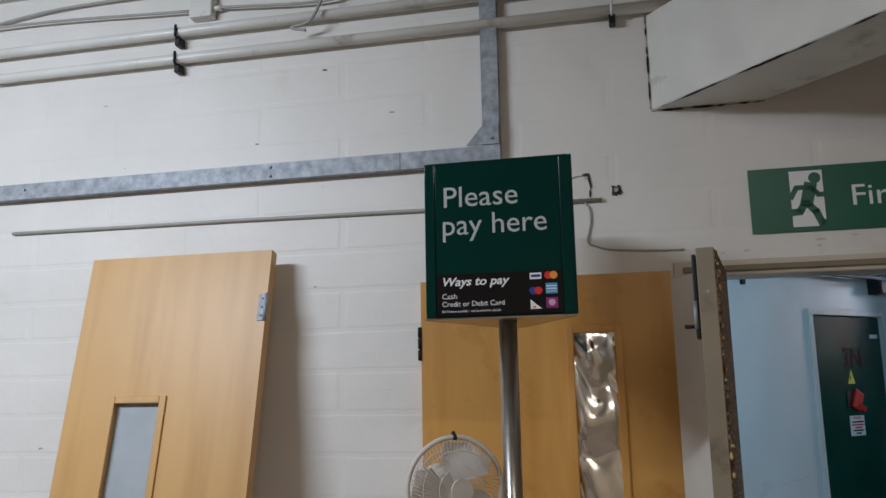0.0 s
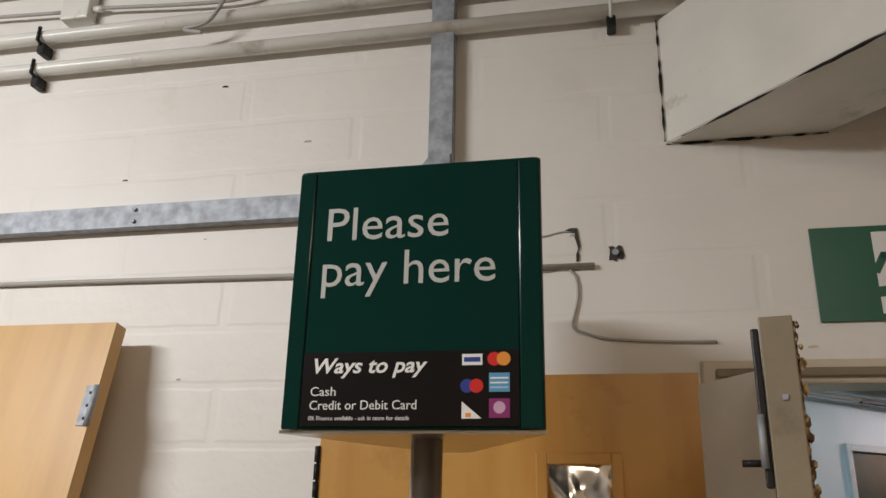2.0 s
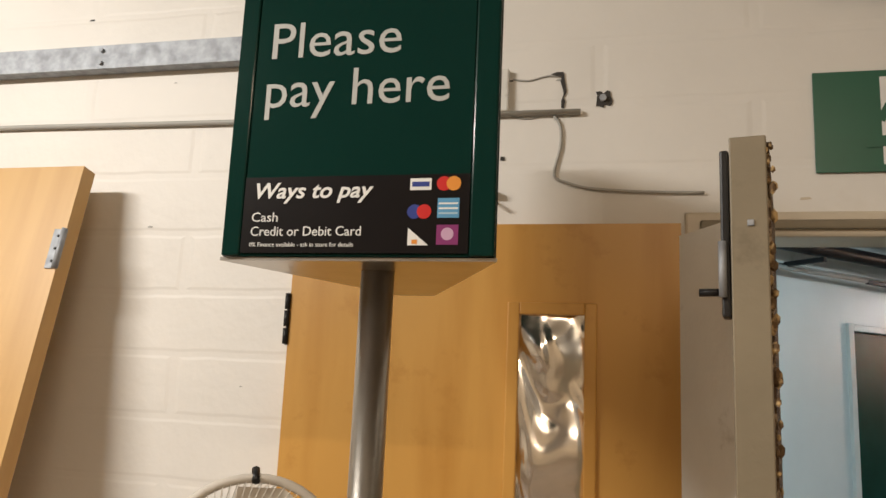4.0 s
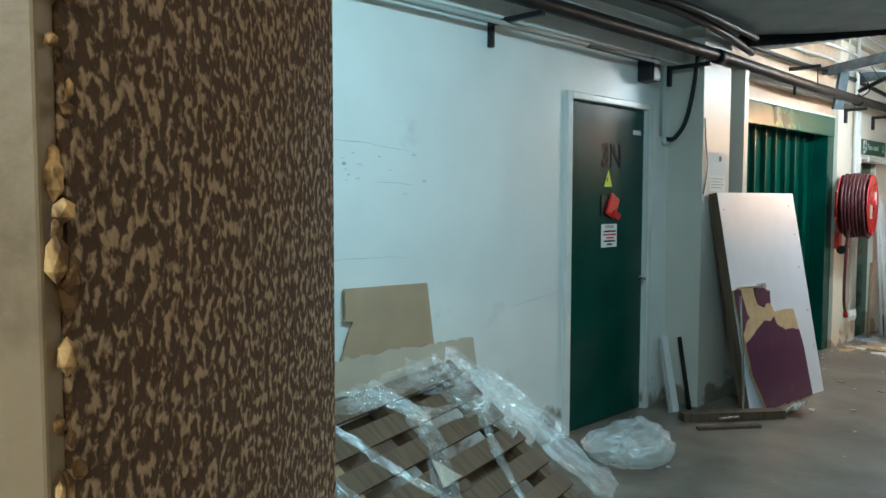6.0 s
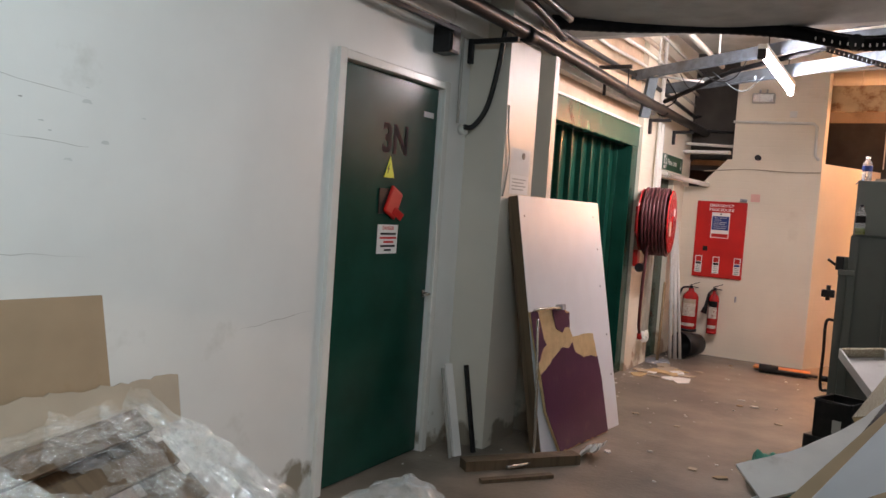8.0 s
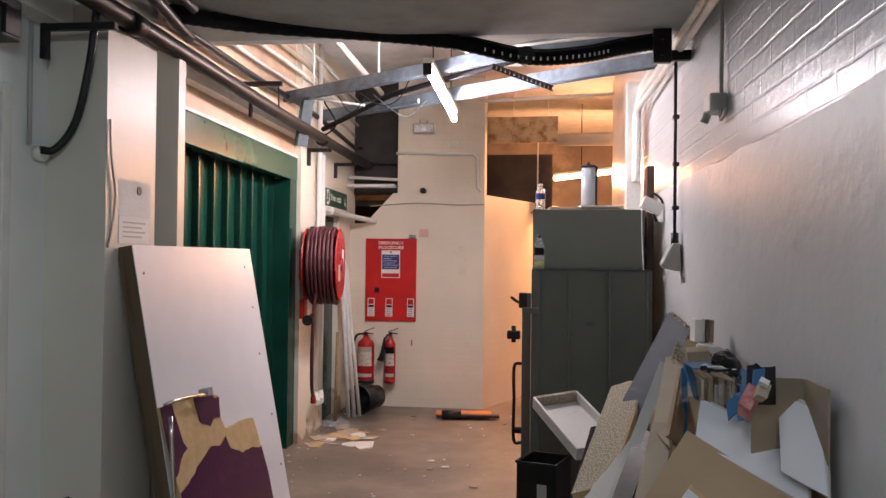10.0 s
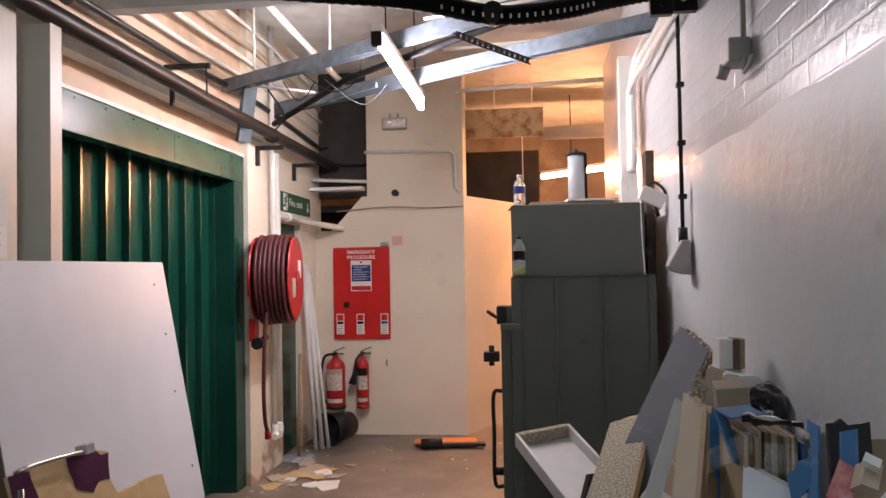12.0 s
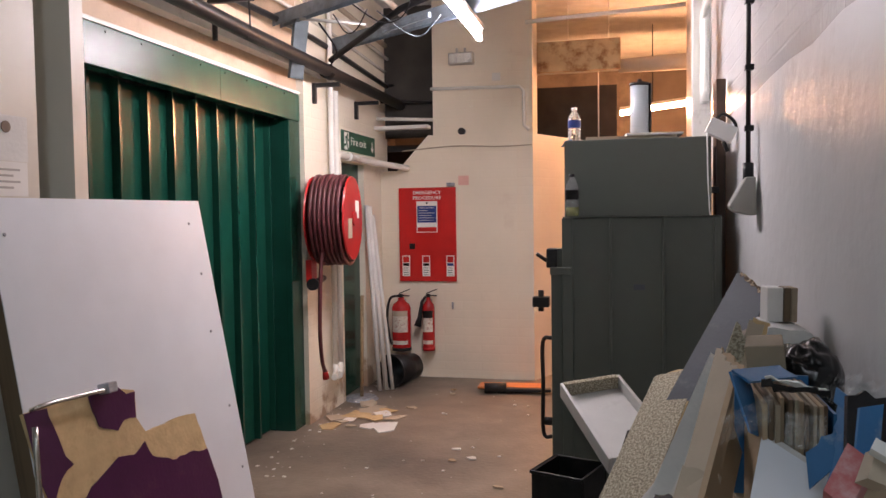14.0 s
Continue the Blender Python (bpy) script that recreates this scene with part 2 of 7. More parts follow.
M_BLACK = mat("black_plastic", (0.012, 0.012, 0.013), 0.40, spec=0.35, var=0.3, scale=20, dirt=(0.030, 0.028, 0.026), dmin=0.5, dmax=0.8, dscale=8)
M_IRON = mat("dark_iron_pipe", (0.013, 0.012, 0.012), 0.42, spec=0.2, var=0.3, scale=12, dirt=(0.028, 0.024, 0.021), dmin=0.5, dmax=0.8, dscale=6)
M_GREEN = mat("green_gloss_paint", (0.004, 0.050, 0.034), 0.20, spec=0.32, var=0.16, scale=4, dirt=(0.007, 0.060, 0.042), dmin=0.5, dmax=0.8, dscale=2.5, bump=0.06, bscale=18)
M_GREEN2 = mat("green_header_paint", (0.010, 0.075, 0.050), 0.26, spec=0.28, var=0.14, scale=5, bump=0.08, bscale=14)
M_GREEN3 = mat("green_shutter_enamel", (0.003, 0.050, 0.033), 0.30, spec=0.03, var=0.14, scale=3, bump=0.05, bscale=12)
M_SIGN = mat("dark_green_sign_panel", (0.005, 0.030, 0.024), 0.14, spec=0.12, var=0.06, scale=3, bump=0)
M_SIGNB = mat("black_print", (0.010, 0.008, 0.008), 0.3, spec=0.15, var=0.1, bump=0)
M_SIGNT = mat("greyed_sign_print", (0.46, 0.47, 0.45), 0.5, var=0.05, bump=0)
M_PRINT = mat("white_print", (0.80, 0.80, 0.78), 0.5, var=0.03, bump=0)
M_EXIT = mat("exit_sign_green", (0.008, 0.10, 0.058), 0.35, var=0.06, bump=0)
M_RED = mat("red_enamel", (0.58, 0.018, 0.014), 0.35, var=0.08, bump=0.03)
M_REDD = mat("red_steel", (0.45, 0.02, 0.02), 0.25, var=0.1, bump=0)
M_HOSE = mat("maroon_rubber_hose", (0.10, 0.018, 0.022), 0.5, var=0.3, scale=14, dirt=(0.15, 0.05, 0.045), dmin=0.5, dmax=0.8, dscale=9)
M_OAK = wood("yellow_door_veneer", (0.62, 0.33, 0.075), (0.50, 0.235, 0.04), 0.36, (3.6, 3.6, 0.5), dirt=(0.47, 0.22, 0.04))
M_OAK2 = wood("pale_door_veneer", (0.60, 0.36, 0.12), (0.50, 0.28, 0.08), 0.42, (5, 5, 0.4))
M_TIMBER = wood("raw_timber", (0.34, 0.235, 0.13), (0.17, 0.105, 0.055), 0.75, (16, 2, 16))
M_DARKWOOD = wood("dirty_brown_wood", (0.135, 0.088, 0.05), (0.06, 0.038, 0.022), 0.6)
M_OLIVE = mat("olive_painted_edge", (0.24, 0.20, 0.135), 0.5, var=0.1, scale=5, dirt=(0.14, 0.11, 0.07), dmin=0.55, dmax=0.7, dscale=6)
M_CHIPD = chipwood("rough_dark_chip_core", (0.42, 0.32, 0.21), (0.075, 0.043, 0.022), 125, 0.8, 0.49, 0.61)
M_CHIPG = chipwood("golden_chip_edge", (0.60, 0.42, 0.20), (0.12, 0.07, 0.03), 70)
M_CHIPL = chipwood("pale_chipboard", (0.52, 0.47, 0.35), (0.23, 0.19, 0.13), 150, 0.8, 0.42, 0.6)
# far-wall dimness is put into this dark brown base
M_REAR = mat("brown_darkened_wall", (0.12, 0.092, 0.07), 0.6, var=0.3, scale=2.0, dirt=(0.20, 0.16, 0.125), dmin=0.5, dmax=0.6, dscale=0.9)
M_FOIL = mat("crumpled_foil", (0.90, 0.86, 0.80), 0.17, 1.0, var=0.04, bump=0.05, bscale=22)
# pale base chosen for bounce and bright reflections in the foil
M_HALL2 = mat("cream_unseen_hall", (0.60, 0.53, 0.43), 0.6, var=0.1, scale=2.0, dirt=(0.36, 0.30, 0.24), dmin=0.55, dmax=0.75, dscale=1.2)
M_GLASS = mat("wired_obscure_glass", (0.42, 0.45, 0.47), 0.2, var=0.08, scale=8, bump=0.1, bscale=60)
M_BOARD = mat("white_faced_board", (0.70, 0.73, 0.78), 0.35, var=0.03, dirt=(0.55, 0.53, 0.50), dmin=0.66, dmax=0.8, dscale=4, bump=0.02)
M_MAROON = mat("maroon_laminate", (0.070, 0.014, 0.058), 0.32, var=0.12, dirt=(0.14, 0.07, 0.08), dmin=0.58, dmax=0.8, dscale=6)
M_TAN = mat("torn_tan_fibreboard", (0.56, 0.40, 0.21), 0.85, var=0.12, scale=16, dirt=(0.34, 0.22, 0.10), dmin=0.58, dmax=0.78, dscale=12, bump=0.3)
M_CARD = mat("brown_cardboard", (0.40, 0.29, 0.185), 0.85, var=0.08, scale=5, dirt=(0.34, 0.23, 0.12), dmin=0.6, dmax=0.8, dscale=4, bump=0.06)
M_CARD2 = mat("pale_cardboard", (0.45, 0.375, 0.285), 0.85, var=0.08, scale=5, bump=0.06)
M_CARDG = mat("grimy_cardboard", (0.30, 0.24, 0.17), 0.85, var=0.12, scale=8, dirt=(0.18, 0.13, 0.085), dmin=0.55, dmax=0.8, dscale=8, bump=0.08)
M_CABINET = mat("grey_green_steel_cabinet", (0.105, 0.118, 0.10), 0.4, var=0.1, scale=3, dirt=(0.10, 0.10, 0.085), dmin=0.5, dmax=0.8, dscale=3, bump=0.03)
M_GREYB = mat("grey_faced_board", (0.09, 0.102, 0.12), 0.75, var=0.06, dirt=(0.24, 0.23, 0.23), dmin=0.58, dmax=0.8, dscale=5)
M_BLUE = mat("blue_printed_carton", (0.022, 0.15, 0.34), 0.45, var=0.15, dirt=(0.25, 0.34, 0.42), dmin=0.62, dmax=0.75, dscale=9)
M_PLASTER = mat("white_plasterboard", (0.72, 0.71, 0.68), 0.8, var=0.06, scale=7, dirt=(0.48, 0.44, 0.38), dmin=0.6, dmax=0.8, dscale=5, bump=0.15)
M_PAPER = mat("white_paper", (0.78, 0.77, 0.74), 0.7, var=0.03, bump=0)
M_LABEL = mat("grubby_printed_label", (0.62, 0.57, 0.50), 0.5, var=0.1, scale=30, dirt=(0.35, 0.16, 0.13), dmin=0.52, dmax=0.62, dscale=70, bump=0)
M_STEELD = mat("dull_brushed_steel", (0.46, 0.43, 0.39), 0.28, 1.0, var=0.08, scale=14, bump=0.04, bscale=140)
M_YELLOW = mat("yellow_label", (0.72, 0.76, 0.05), 0.5, var=0.04, bump=0)
M_WRAP = film_of("stretch_wrap", 0.02, 0.16, 0.16, 0.10, 24)
M_BAG = film_of("cloudy_polythene", 0.14, 0.40, 0.16, 0.14, 9)
M_BIN = mat("black_bag_plastic", (0.010, 0.010, 0.011), 0.22, var=0.2, bump=0.12, bscale=20)
M_TEAL = mat("green_bag_plastic", (0.06, 0.34, 0.25), 0.35, var=0.2, bump=0.3, bscale=25)
M_PET = clear("clear_bottle_plastic", (0.92, 0.96, 0.97), 0.05, 0.85)
M_DRINK = clear("yellow_drink", (0.62, 0.66, 0.16), 0.1, 0.5)
M_TUBE = glow("lit_tube", (0.93, 0.96, 0.96), 240)
M_TUBE2 = glow("lit_warm_tube", (1.0, 0.50, 0.22), 680)
M_GREYP = mat("grey_plastic", (0.40, 0.39, 0.36), 0.5, var=0.06, bump=0)
M_FANW = mat("dusty_white_fan_plastic", (0.62, 0.58, 0.52), 0.5, var=0.1, dirt=(0.36, 0.30, 0.24), dmin=0.55, dmax=0.75, dscale=9)
M_RUSTB = mat("stained_lagging_board", (0.50, 0.38, 0.22), 0.8, var=0.15, dirt=(0.26, 0.13, 0.05), dmin=0.48, dmax=0.62, dscale=7)
M_SCUFF = mat("pale_grey_scuff", (0.63, 0.65, 0.62), 0.6, var=0.1, bump=0)
M_RUBBER = mat("matt_black_rubber", (0.008, 0.008, 0.009), 0.6, spec=0.1, var=0.3, scale=20, bump=0.05)
M_DULL = mat("dull_grey_steel", (0.085, 0.105, 0.115), 0.7, spec=0.2, var=0.2, scale=14)
# cream brick with the warm shade over the shutter put into its colour
M_TANW = mat("warm_shaded_brick", (0.58, 0.42, 0.29), 0.6, var=0.1, scale=5, dirt=(0.42, 0.30, 0.20), dmin=0.5, dmax=0.75, dscale=4)
M_CREAM2 = masonry("smooth_cream_painted_brick", (0.79, 0.71, 0.58), (0.7, 0.7, 0), 0.5, 0.10, (0.60, 0.48, 0.36), 0.64, 0.84, 0.225, 0.075, 0.008)
M_CYL = mat("pale_blue_grey_enamel", (0.36, 0.40, 0.42), 0.35, var=0.1, scale=6, dirt=(0.20, 0.20, 0.20), dmin=0.6, dmax=0.8, dscale=5)
M_REDWOOD = wood("dark_red_brown_wood", (0.075, 0.038, 0.022), (0.035, 0.018, 0.011), 0.5)
M_PILLAR = masonry("cream_gloss_pillar", (0.66, 0.62, 0.54), (0, 1, 0), 0.4, 0.03, (0.46, 0.42, 0.34), 0.60, 0.80, low=(0.27, 0.23, 0.18))
# near black put into the colour where deep shade is wanted
M_VOID = mat("near_black_shade", (0.05, 0.045, 0.04), 0.9, var=0.2)

# ---- building blocks ----


def box(bm, lo, hi, m=I4):
    v = [bm.verts.new(m @ Vector((x, y, z))) for x in (lo[0], hi[0]) for y in (lo[1], hi[1]) for z in (lo[2], hi[2])]
    for f in ((0, 1, 3, 2), (4, 6, 7, 5), (0, 4, 5, 1), (2, 3, 7, 6), (0, 2, 6, 4), (1, 5, 7, 3)):
        bm.faces.new([v[i] for i in f])
    return v


def bbox(lo, hi, r=0.0, m=I4, seg=2):
    bm = bmesh.new()
    box(bm, lo, hi, m)
    if r:
        bmesh.ops.bevel(bm, geom=bm.edges[:], offset=r, segments=seg, affect="EDGES", profile=0.5)
    return bm


def sweep(bm, pts, r, seg=10, caps=True):
    """A tube through the points."""
    pts = [Vector(p) for p in pts]
    rings, side = [], None
    for i, p in enumerate(pts):
        d = (pts[min(i + 1, len(pts) - 1)] - pts[max(i - 1, 0)]).normalized()
        if side is None:
            side = d.cross(Vector((0, 0, 1)) if abs(d.z) < 0.9 else Vector((1, 0, 0))).normalized()
        side = (side - d * side.dot(d)).normalized()
        up = d.cross(side)
        rr = r[i] if isinstance(r, (list, tuple)) else r
        rings.append([bm.verts.new(p + (side * math.cos(a) + up * math.sin(a)) * rr) for a in [2 * math.pi * k / seg for k in range(seg)]])
    for a, b in zip(rings, rings[1:]):
        for k in range(seg):
            f = bm.faces.new((a[k], a[(k + 1) % seg], b[(k + 1) % seg], b[k]))
            f.smooth = True
    if caps:
        bm.faces.new(rings[0][::-1])
        bm.faces.new(rings[-1])
    return bm


def tube(pts, r, seg=10):
    return sweep(bmesh.new(), pts, r, seg)


def curve(points, n=24):
    """Smooth run through a few points (Catmull-Rom)."""
    p = [Vector(q) for q in points]
    p = [p[0] * 2 - p[1]] + p + [p[-1] * 2 - p[-2]]
    out = []
    for i in range(1, len(p) - 2):
        k = max(2, n // (len(p) - 3))
        for j in range(k):
            t = j / k
            a, b, c, d = p[i - 1], p[i], p[i + 1], p[i + 2]
            out.append(0.5 * ((2 * b) + (c - a) * t + (2 * a - 5 * b + 4 * c - d) * t * t + (3 * b - a - 3 * c + d) * t ** 3))
    out.append(p[-2])
    return out


def prism(poly, y0, y1, m=I4, bevel=0.0):
    """A slab whose outline lies in x, z, between y0 and y1."""
    bm = bmesh.new()
    a = [bm.verts.new(m @ Vector((x, y0, z))) for x, z in poly]
    b = [bm.verts.new(m @ Vector((x, y1, z))) for x, z in poly]
    n = len(poly)
    bm.faces.new(a)
    bm.faces.new(b[::-1])
    for i in range(n):
        bm.faces.new((a[i], b[i], b[(i + 1) % n], a[(i + 1) % n]))
    bmesh.ops.recalc_face_normals(bm, faces=bm.faces)
    if bevel:
        bmesh.ops.bevel(bm, geom=bm.edges[:], offset=bevel, segments=1, affect="EDGES")
    return bm


def ragged(poly, step=0.03, amount=0.008, seed=1, torn=None):
    """The outline cut into short steps with the torn sides (by index) made uneven."""
    rnd = random.Random(seed)
    out = []
    for i, (a, b) in enumerate(zip(poly, poly[1:] + poly[:1])):
        k = max(1, int(math.dist(a, b) / step))
        for j in range(k if torn is None or i in torn else 1):
            t = j / k
            w = amount if j and (torn is None or i in torn) else 0
            out.append((a[0] + (b[0] - a[0]) * t + rnd.uniform(-w, w), a[1] + (b[1] - a[1]) * t + rnd.uniform(-w, w)))
    return out


def mesh_of(bm, name, material, smooth=False):
    me = bpy.data.meshes.new(name)
    bmesh.ops.recalc_face_normals(bm, faces=bm.faces)
    if smooth:
        for f in bm.faces:
            f.smooth = True
    bm.to_mesh(me)
    bm.free()
    for q in material if isinstance(material, (list, tuple)) else (material,):
        me.materials.append(q)
    return me


def part(name, bm, material, parent, label="", smooth=False):
    ob = new(name, mesh_of(bm, name, material, smooth))
    ob.parent = parent
    return tagged(ob, label)


def thing(name, label, category, m=I4, group=""):
    ob = new(name)
    ob.empty_display_size = 0.05
    ob.matrix_world = m
    return tagged(ob, label, category, group)


def single(name, bm, material, label, category, m=I4, group="", smooth=False):
    ob = new(name, mesh_of(bm, name, material, smooth))
    ob.matrix_world = m
    return tagged(ob, label, category, group)


def structure(name, bm, material, label="", m=I4, category=""):
    ob = new(name, mesh_of(bm, name, material))
    ob.matrix_world = m
    return tagged(ob, label, category, "", "structure")


def frame_of(origin, right, up):
    """A pose with x along right, z along up (made square) and y behind the face."""
    x = Vector(right).normalized()
    z = Vector(up)
    z = (z - x * z.dot(x)).normalized()
    y = z.cross(x)
    m = Matrix((x, y, z)).transposed().to_4x4()
    m.translation = origin
    return m


def letters(name, body, size, material, parent, x, z, y=0.0, align="LEFT", shear=0.0, depth=0.0006, width=None, bold=0.0):
    """Raised lettering that faces -y of its parent, its baseline at z."""
    cu = bpy.data.curves.new(name, "FONT")
    cu.body, cu.size, cu.align_x, cu.shear, cu.extrude, cu.resolution_u, cu.offset = body, size, align, shear, depth, 3, bold
    tmp = new(name, cu)
    bpy.context.view_layer.update()
    me = bpy.data.meshes.new_from_object(tmp.evaluated_get(bpy.context.evaluated_depsgraph_get()))
    bpy.data.objects.remove(tmp)
    s = 1.0
    if width:
        xs = [v.co.x for v in me.vertices]
        s = width / max(1e-6, max(xs) - min(xs))
    me.transform(Matrix.Translation((x, y, z)) @ Matrix.Rotation(radians(90), 4, "X") @ Matrix.Diagonal((s, 1, 1, 1)))
    me.materials.clear()
    me.materials.append(material)
    ob = new(name, me)
    ob.parent = parent
    return ob


def plate(x0, z0, x1, z1, y, t=0.0015, m=I4):
    return bbox((x0, y - t, z0), (x1, y, z1), 0, m)


def crumpled(n, mfun, amp, seed, scale=3.0, tall=1.7):
    """A sheet over the unit square, placed by mfun(u, v), pushed out along its normal by noise."""
    bm = bmesh.new()
    vs = []
    for i in range(n + 1):
        row = []
        for j in range(n + 1):
            u, v = i / n, j / n
            p, nr = mfun(u, v)
            h = noise.fractal(Vector((u * scale + seed, v * scale * tall, seed * 0.7)), 1.0, 2.0, 4)
            h2 = abs(noise.noise(Vector((u * scale * 2.3 + v * tall * 2 + seed, v * scale * tall * 0.8 + seed, 1.0))))
            row.append(bm.verts.new(Vector(p) + Vector(nr) * amp * (h + h2)))
        vs.append(row)
    for i in range(n):
        for j in range(n):
            bm.faces.new((vs[i][j], vs[i + 1][j], vs[i + 1][j + 1], vs[i][j + 1]))
    return bm

# ---- structure ----
ZC, ZH, ZS = 3.3, 3.25, 2.62
structure("floor", bbox((-9, -6, -0.2), (6, 19, 0.0)), M_FLOOR, "worn stained brown-grey concrete floor with scattered debris")

# first room's wall: opening from 0.175 to 1.27 along it, 1.93 high
bm = bmesh.new()
box(bm, (-5.2, 0, 0), (0.175, 0.10, ZC))
box(bm, (0.175, 0, 1.985), (1.30, 0.10, ZC))
box(bm, (1.30, 0, 0), (3.4, 0.10, ZC))
structure("wall_hall", bm, M_WALLA, "white painted blockwork wall with scuffs and faint courses", MA)
# unseen walls, added to close the hall and reflect warm light
bm = bmesh.new()
box(bm, (-5.2, -5.6, 0), (3.4, -5.4, ZC))
box(bm, (-5.4, -5.6, 0), (-5.2, 0.13, ZC))
box(bm, (3.4, -5.6, 0), (3.6, 0.13, ZC))
structure("wall_hall_rear", bm, M_HALL2, "plain cream unseen walls closing the hall and brightening its reflections", MA)
structure("ceiling_hall", bbox((-5.4, -5.6, ZC), (3.6, 0.13, ZC + 0.15)), M_CEIL, "dusty off-white hall ceiling", MA)

# doorway lining and lintel trim
door1 = thing("door_frame", "cream painted timber door lining with a moulded head", "door frame", MA)
door1["kind"] = "structure"
part("head", bbox((0.175, -0.012, 1.93), (1.30, 0.112, 1.985), 0.006), M_TRIM, door1)
part("head_moulding", bbox((0.205, -0.024, 1.945), (1.32, -0.013, 1.965), 0.004), M_OLIVE, door1, "narrow brown bead along the head")
bm = bmesh.new()
plan = [(0.135, -0.003), (0.176, -0.003), (0.304, -0.238), (0.262, -0.242)]
lo = [bm.verts.new((x, y, 0.0)) for x, y in plan]
hi = [bm.verts.new((x, y, 1.925)) for x, y in plan]
bm.faces.new(lo), bm.faces.new(hi)
for i in range(4):
    bm.faces.new((lo[i], lo[(i + 1) % 4], hi[(i + 1) % 4], hi[i]))
part("splayed_jamb", bm, M_WHITE, door1, "splayed cream jamb that carries the open leaf")
part("jamb", bbox((1.27, -0.012, 0), (1.30, 0.112, 1.93), 0.004), M_TRIM, door1)

# duct box that runs out from the wall over the doorway
def wall_x(y):
    return -1.612 + (y - 3.333) / math.tan(TURN)


bm = bmesh.new()
plan = [(wall_x(3.435) + 0.003, 3.435), (4.0, 3.435), (4.0, 3.715), (wall_x(3.715) + 0.003, 3.715)]
a = [bm.verts.new((x, y, 2.535)) for x, y in plan]
b = [bm.verts.new((x, y, 2.90)) for x, y in plan]
bm.faces.new(a), bm.faces.new(b)
for i in range(4):
    bm.faces.new((a[i], a[(i + 1) % 4], b[(i + 1) % 4], b[i]))
bmesh.ops.bevel(bm, geom=bm.edges[:], offset=0.005, segments=1, affect="EDGES")
single("boxed_duct", bm, M_WHITE, "white painted boxed-in duct with chipped edges running over the doorway", "duct")

# west wall of the passage with the door opening 6.79 to 7.64
X1 = -3.31
bm = bmesh.new()
box(bm, (X1 - 0.25, 1.62, 0), (X1, 6.755, ZH))
box(bm, (X1 - 0.25, 6.755, 2.045), (X1, 7.64, ZH))
box(bm, (X1 - 0.25, 7.64, 0), (X1, 7.93, ZH))
structure("wall_west", bm, M_WEST, "pale gloss painted wall with cracks, stains and a flaking foot")
bm = bmesh.new()
box(bm, (X1 - 0.25, 7.93, 0), (-3.05, 8.34, ZH))
box(bm, (X1 - 0.25, 8.34, 0), (-3.17, 8.46, ZH))
box(bm, (X1 - 0.25, 8.46, 0), (-3.0, 8.53, 2.42))
structure("pillar", bm, M_PILLAR, "stepped painted pillar between the door and the shutter")
# wall over the shutter takes the tan base that carries its warm shade
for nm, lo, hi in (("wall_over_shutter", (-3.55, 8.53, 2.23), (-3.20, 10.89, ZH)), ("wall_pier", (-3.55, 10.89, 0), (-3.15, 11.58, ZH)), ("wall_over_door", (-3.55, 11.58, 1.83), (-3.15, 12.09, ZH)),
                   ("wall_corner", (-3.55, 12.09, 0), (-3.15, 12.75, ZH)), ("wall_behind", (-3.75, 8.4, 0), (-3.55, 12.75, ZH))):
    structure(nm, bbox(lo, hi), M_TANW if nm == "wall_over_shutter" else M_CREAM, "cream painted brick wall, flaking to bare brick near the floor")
# end wall with its cut-off shoulder and the stack above it
poly = [(-3.15, 0), (-1.815, 0), (-1.815, 2.09), (-2.72, 2.10), (-3.0, 1.80), (-3.15, 1.80)]
structure("wall_end", prism(poly, 12.55, 12.80), M_CREAM2, "cream painted brick end wall with a sloping shoulder")
structure("wall_stack", bbox((-2.685, 12.60, 2.08), (-1.82, 12.95, ZH)), M_CREAM2, "cream painted upper wall above the end wall")
m = frame_of((-1.815, 12.55, 0), (0.42, 0.9, 0), (0, 0, 1))
structure("wall_turn", bbox((0.0, 0, 0), (2.6, 0.2, 2.085), 0, m), M_CREAM2, "warm lit low wall running on past the corner")
structure("wall_east", bbox((-0.56, 4.46, 0), (-0.30, 12.9, ZH)), M_GLOSS, "thick white gloss paint over brick, peeling and scuffed")
# closing walls, coloured dark so the far background stays dim
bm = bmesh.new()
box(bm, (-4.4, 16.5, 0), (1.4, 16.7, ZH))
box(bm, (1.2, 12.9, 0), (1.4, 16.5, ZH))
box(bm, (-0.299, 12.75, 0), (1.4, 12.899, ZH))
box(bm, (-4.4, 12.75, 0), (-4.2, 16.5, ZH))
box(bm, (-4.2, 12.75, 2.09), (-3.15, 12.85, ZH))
structure("wall_beyond", bm, M_REAR, "plain walls beyond the corner, their dimness put into a dark brown colour")
# added dark slab: the void's shade as a surface
structure("ceiling_void", bbox((-4.2, 12.96, 2.0), (-1.9, 16.5, 2.06)), M_VOID, "dark slab standing for the shade over the room beyond")
bm = bmesh.new()
box(bm, (-4.45, 9.0, ZH), (1.4, 16.7, ZH + 0.15))
structure("ceiling_passage", bm, M_CEIL, "off-white painted passage ceiling")
bm = bmesh.new()
poly = [(-3.31, 1.55), (-0.56, 4.60), (-0.56, 9.02), (-3.31, 9.02)]
a = [bm.verts.new((x, y, ZS)) for x, y in poly]
b = [bm.verts.new((x, y, ZS + 0.1)) for x, y in poly]
bm.faces.new(a), bm.faces.new(b)
for i in range(4):
    bm.faces.new((a[i], a[(i + 1) % 4], b[(i + 1) % 4], b[i]))
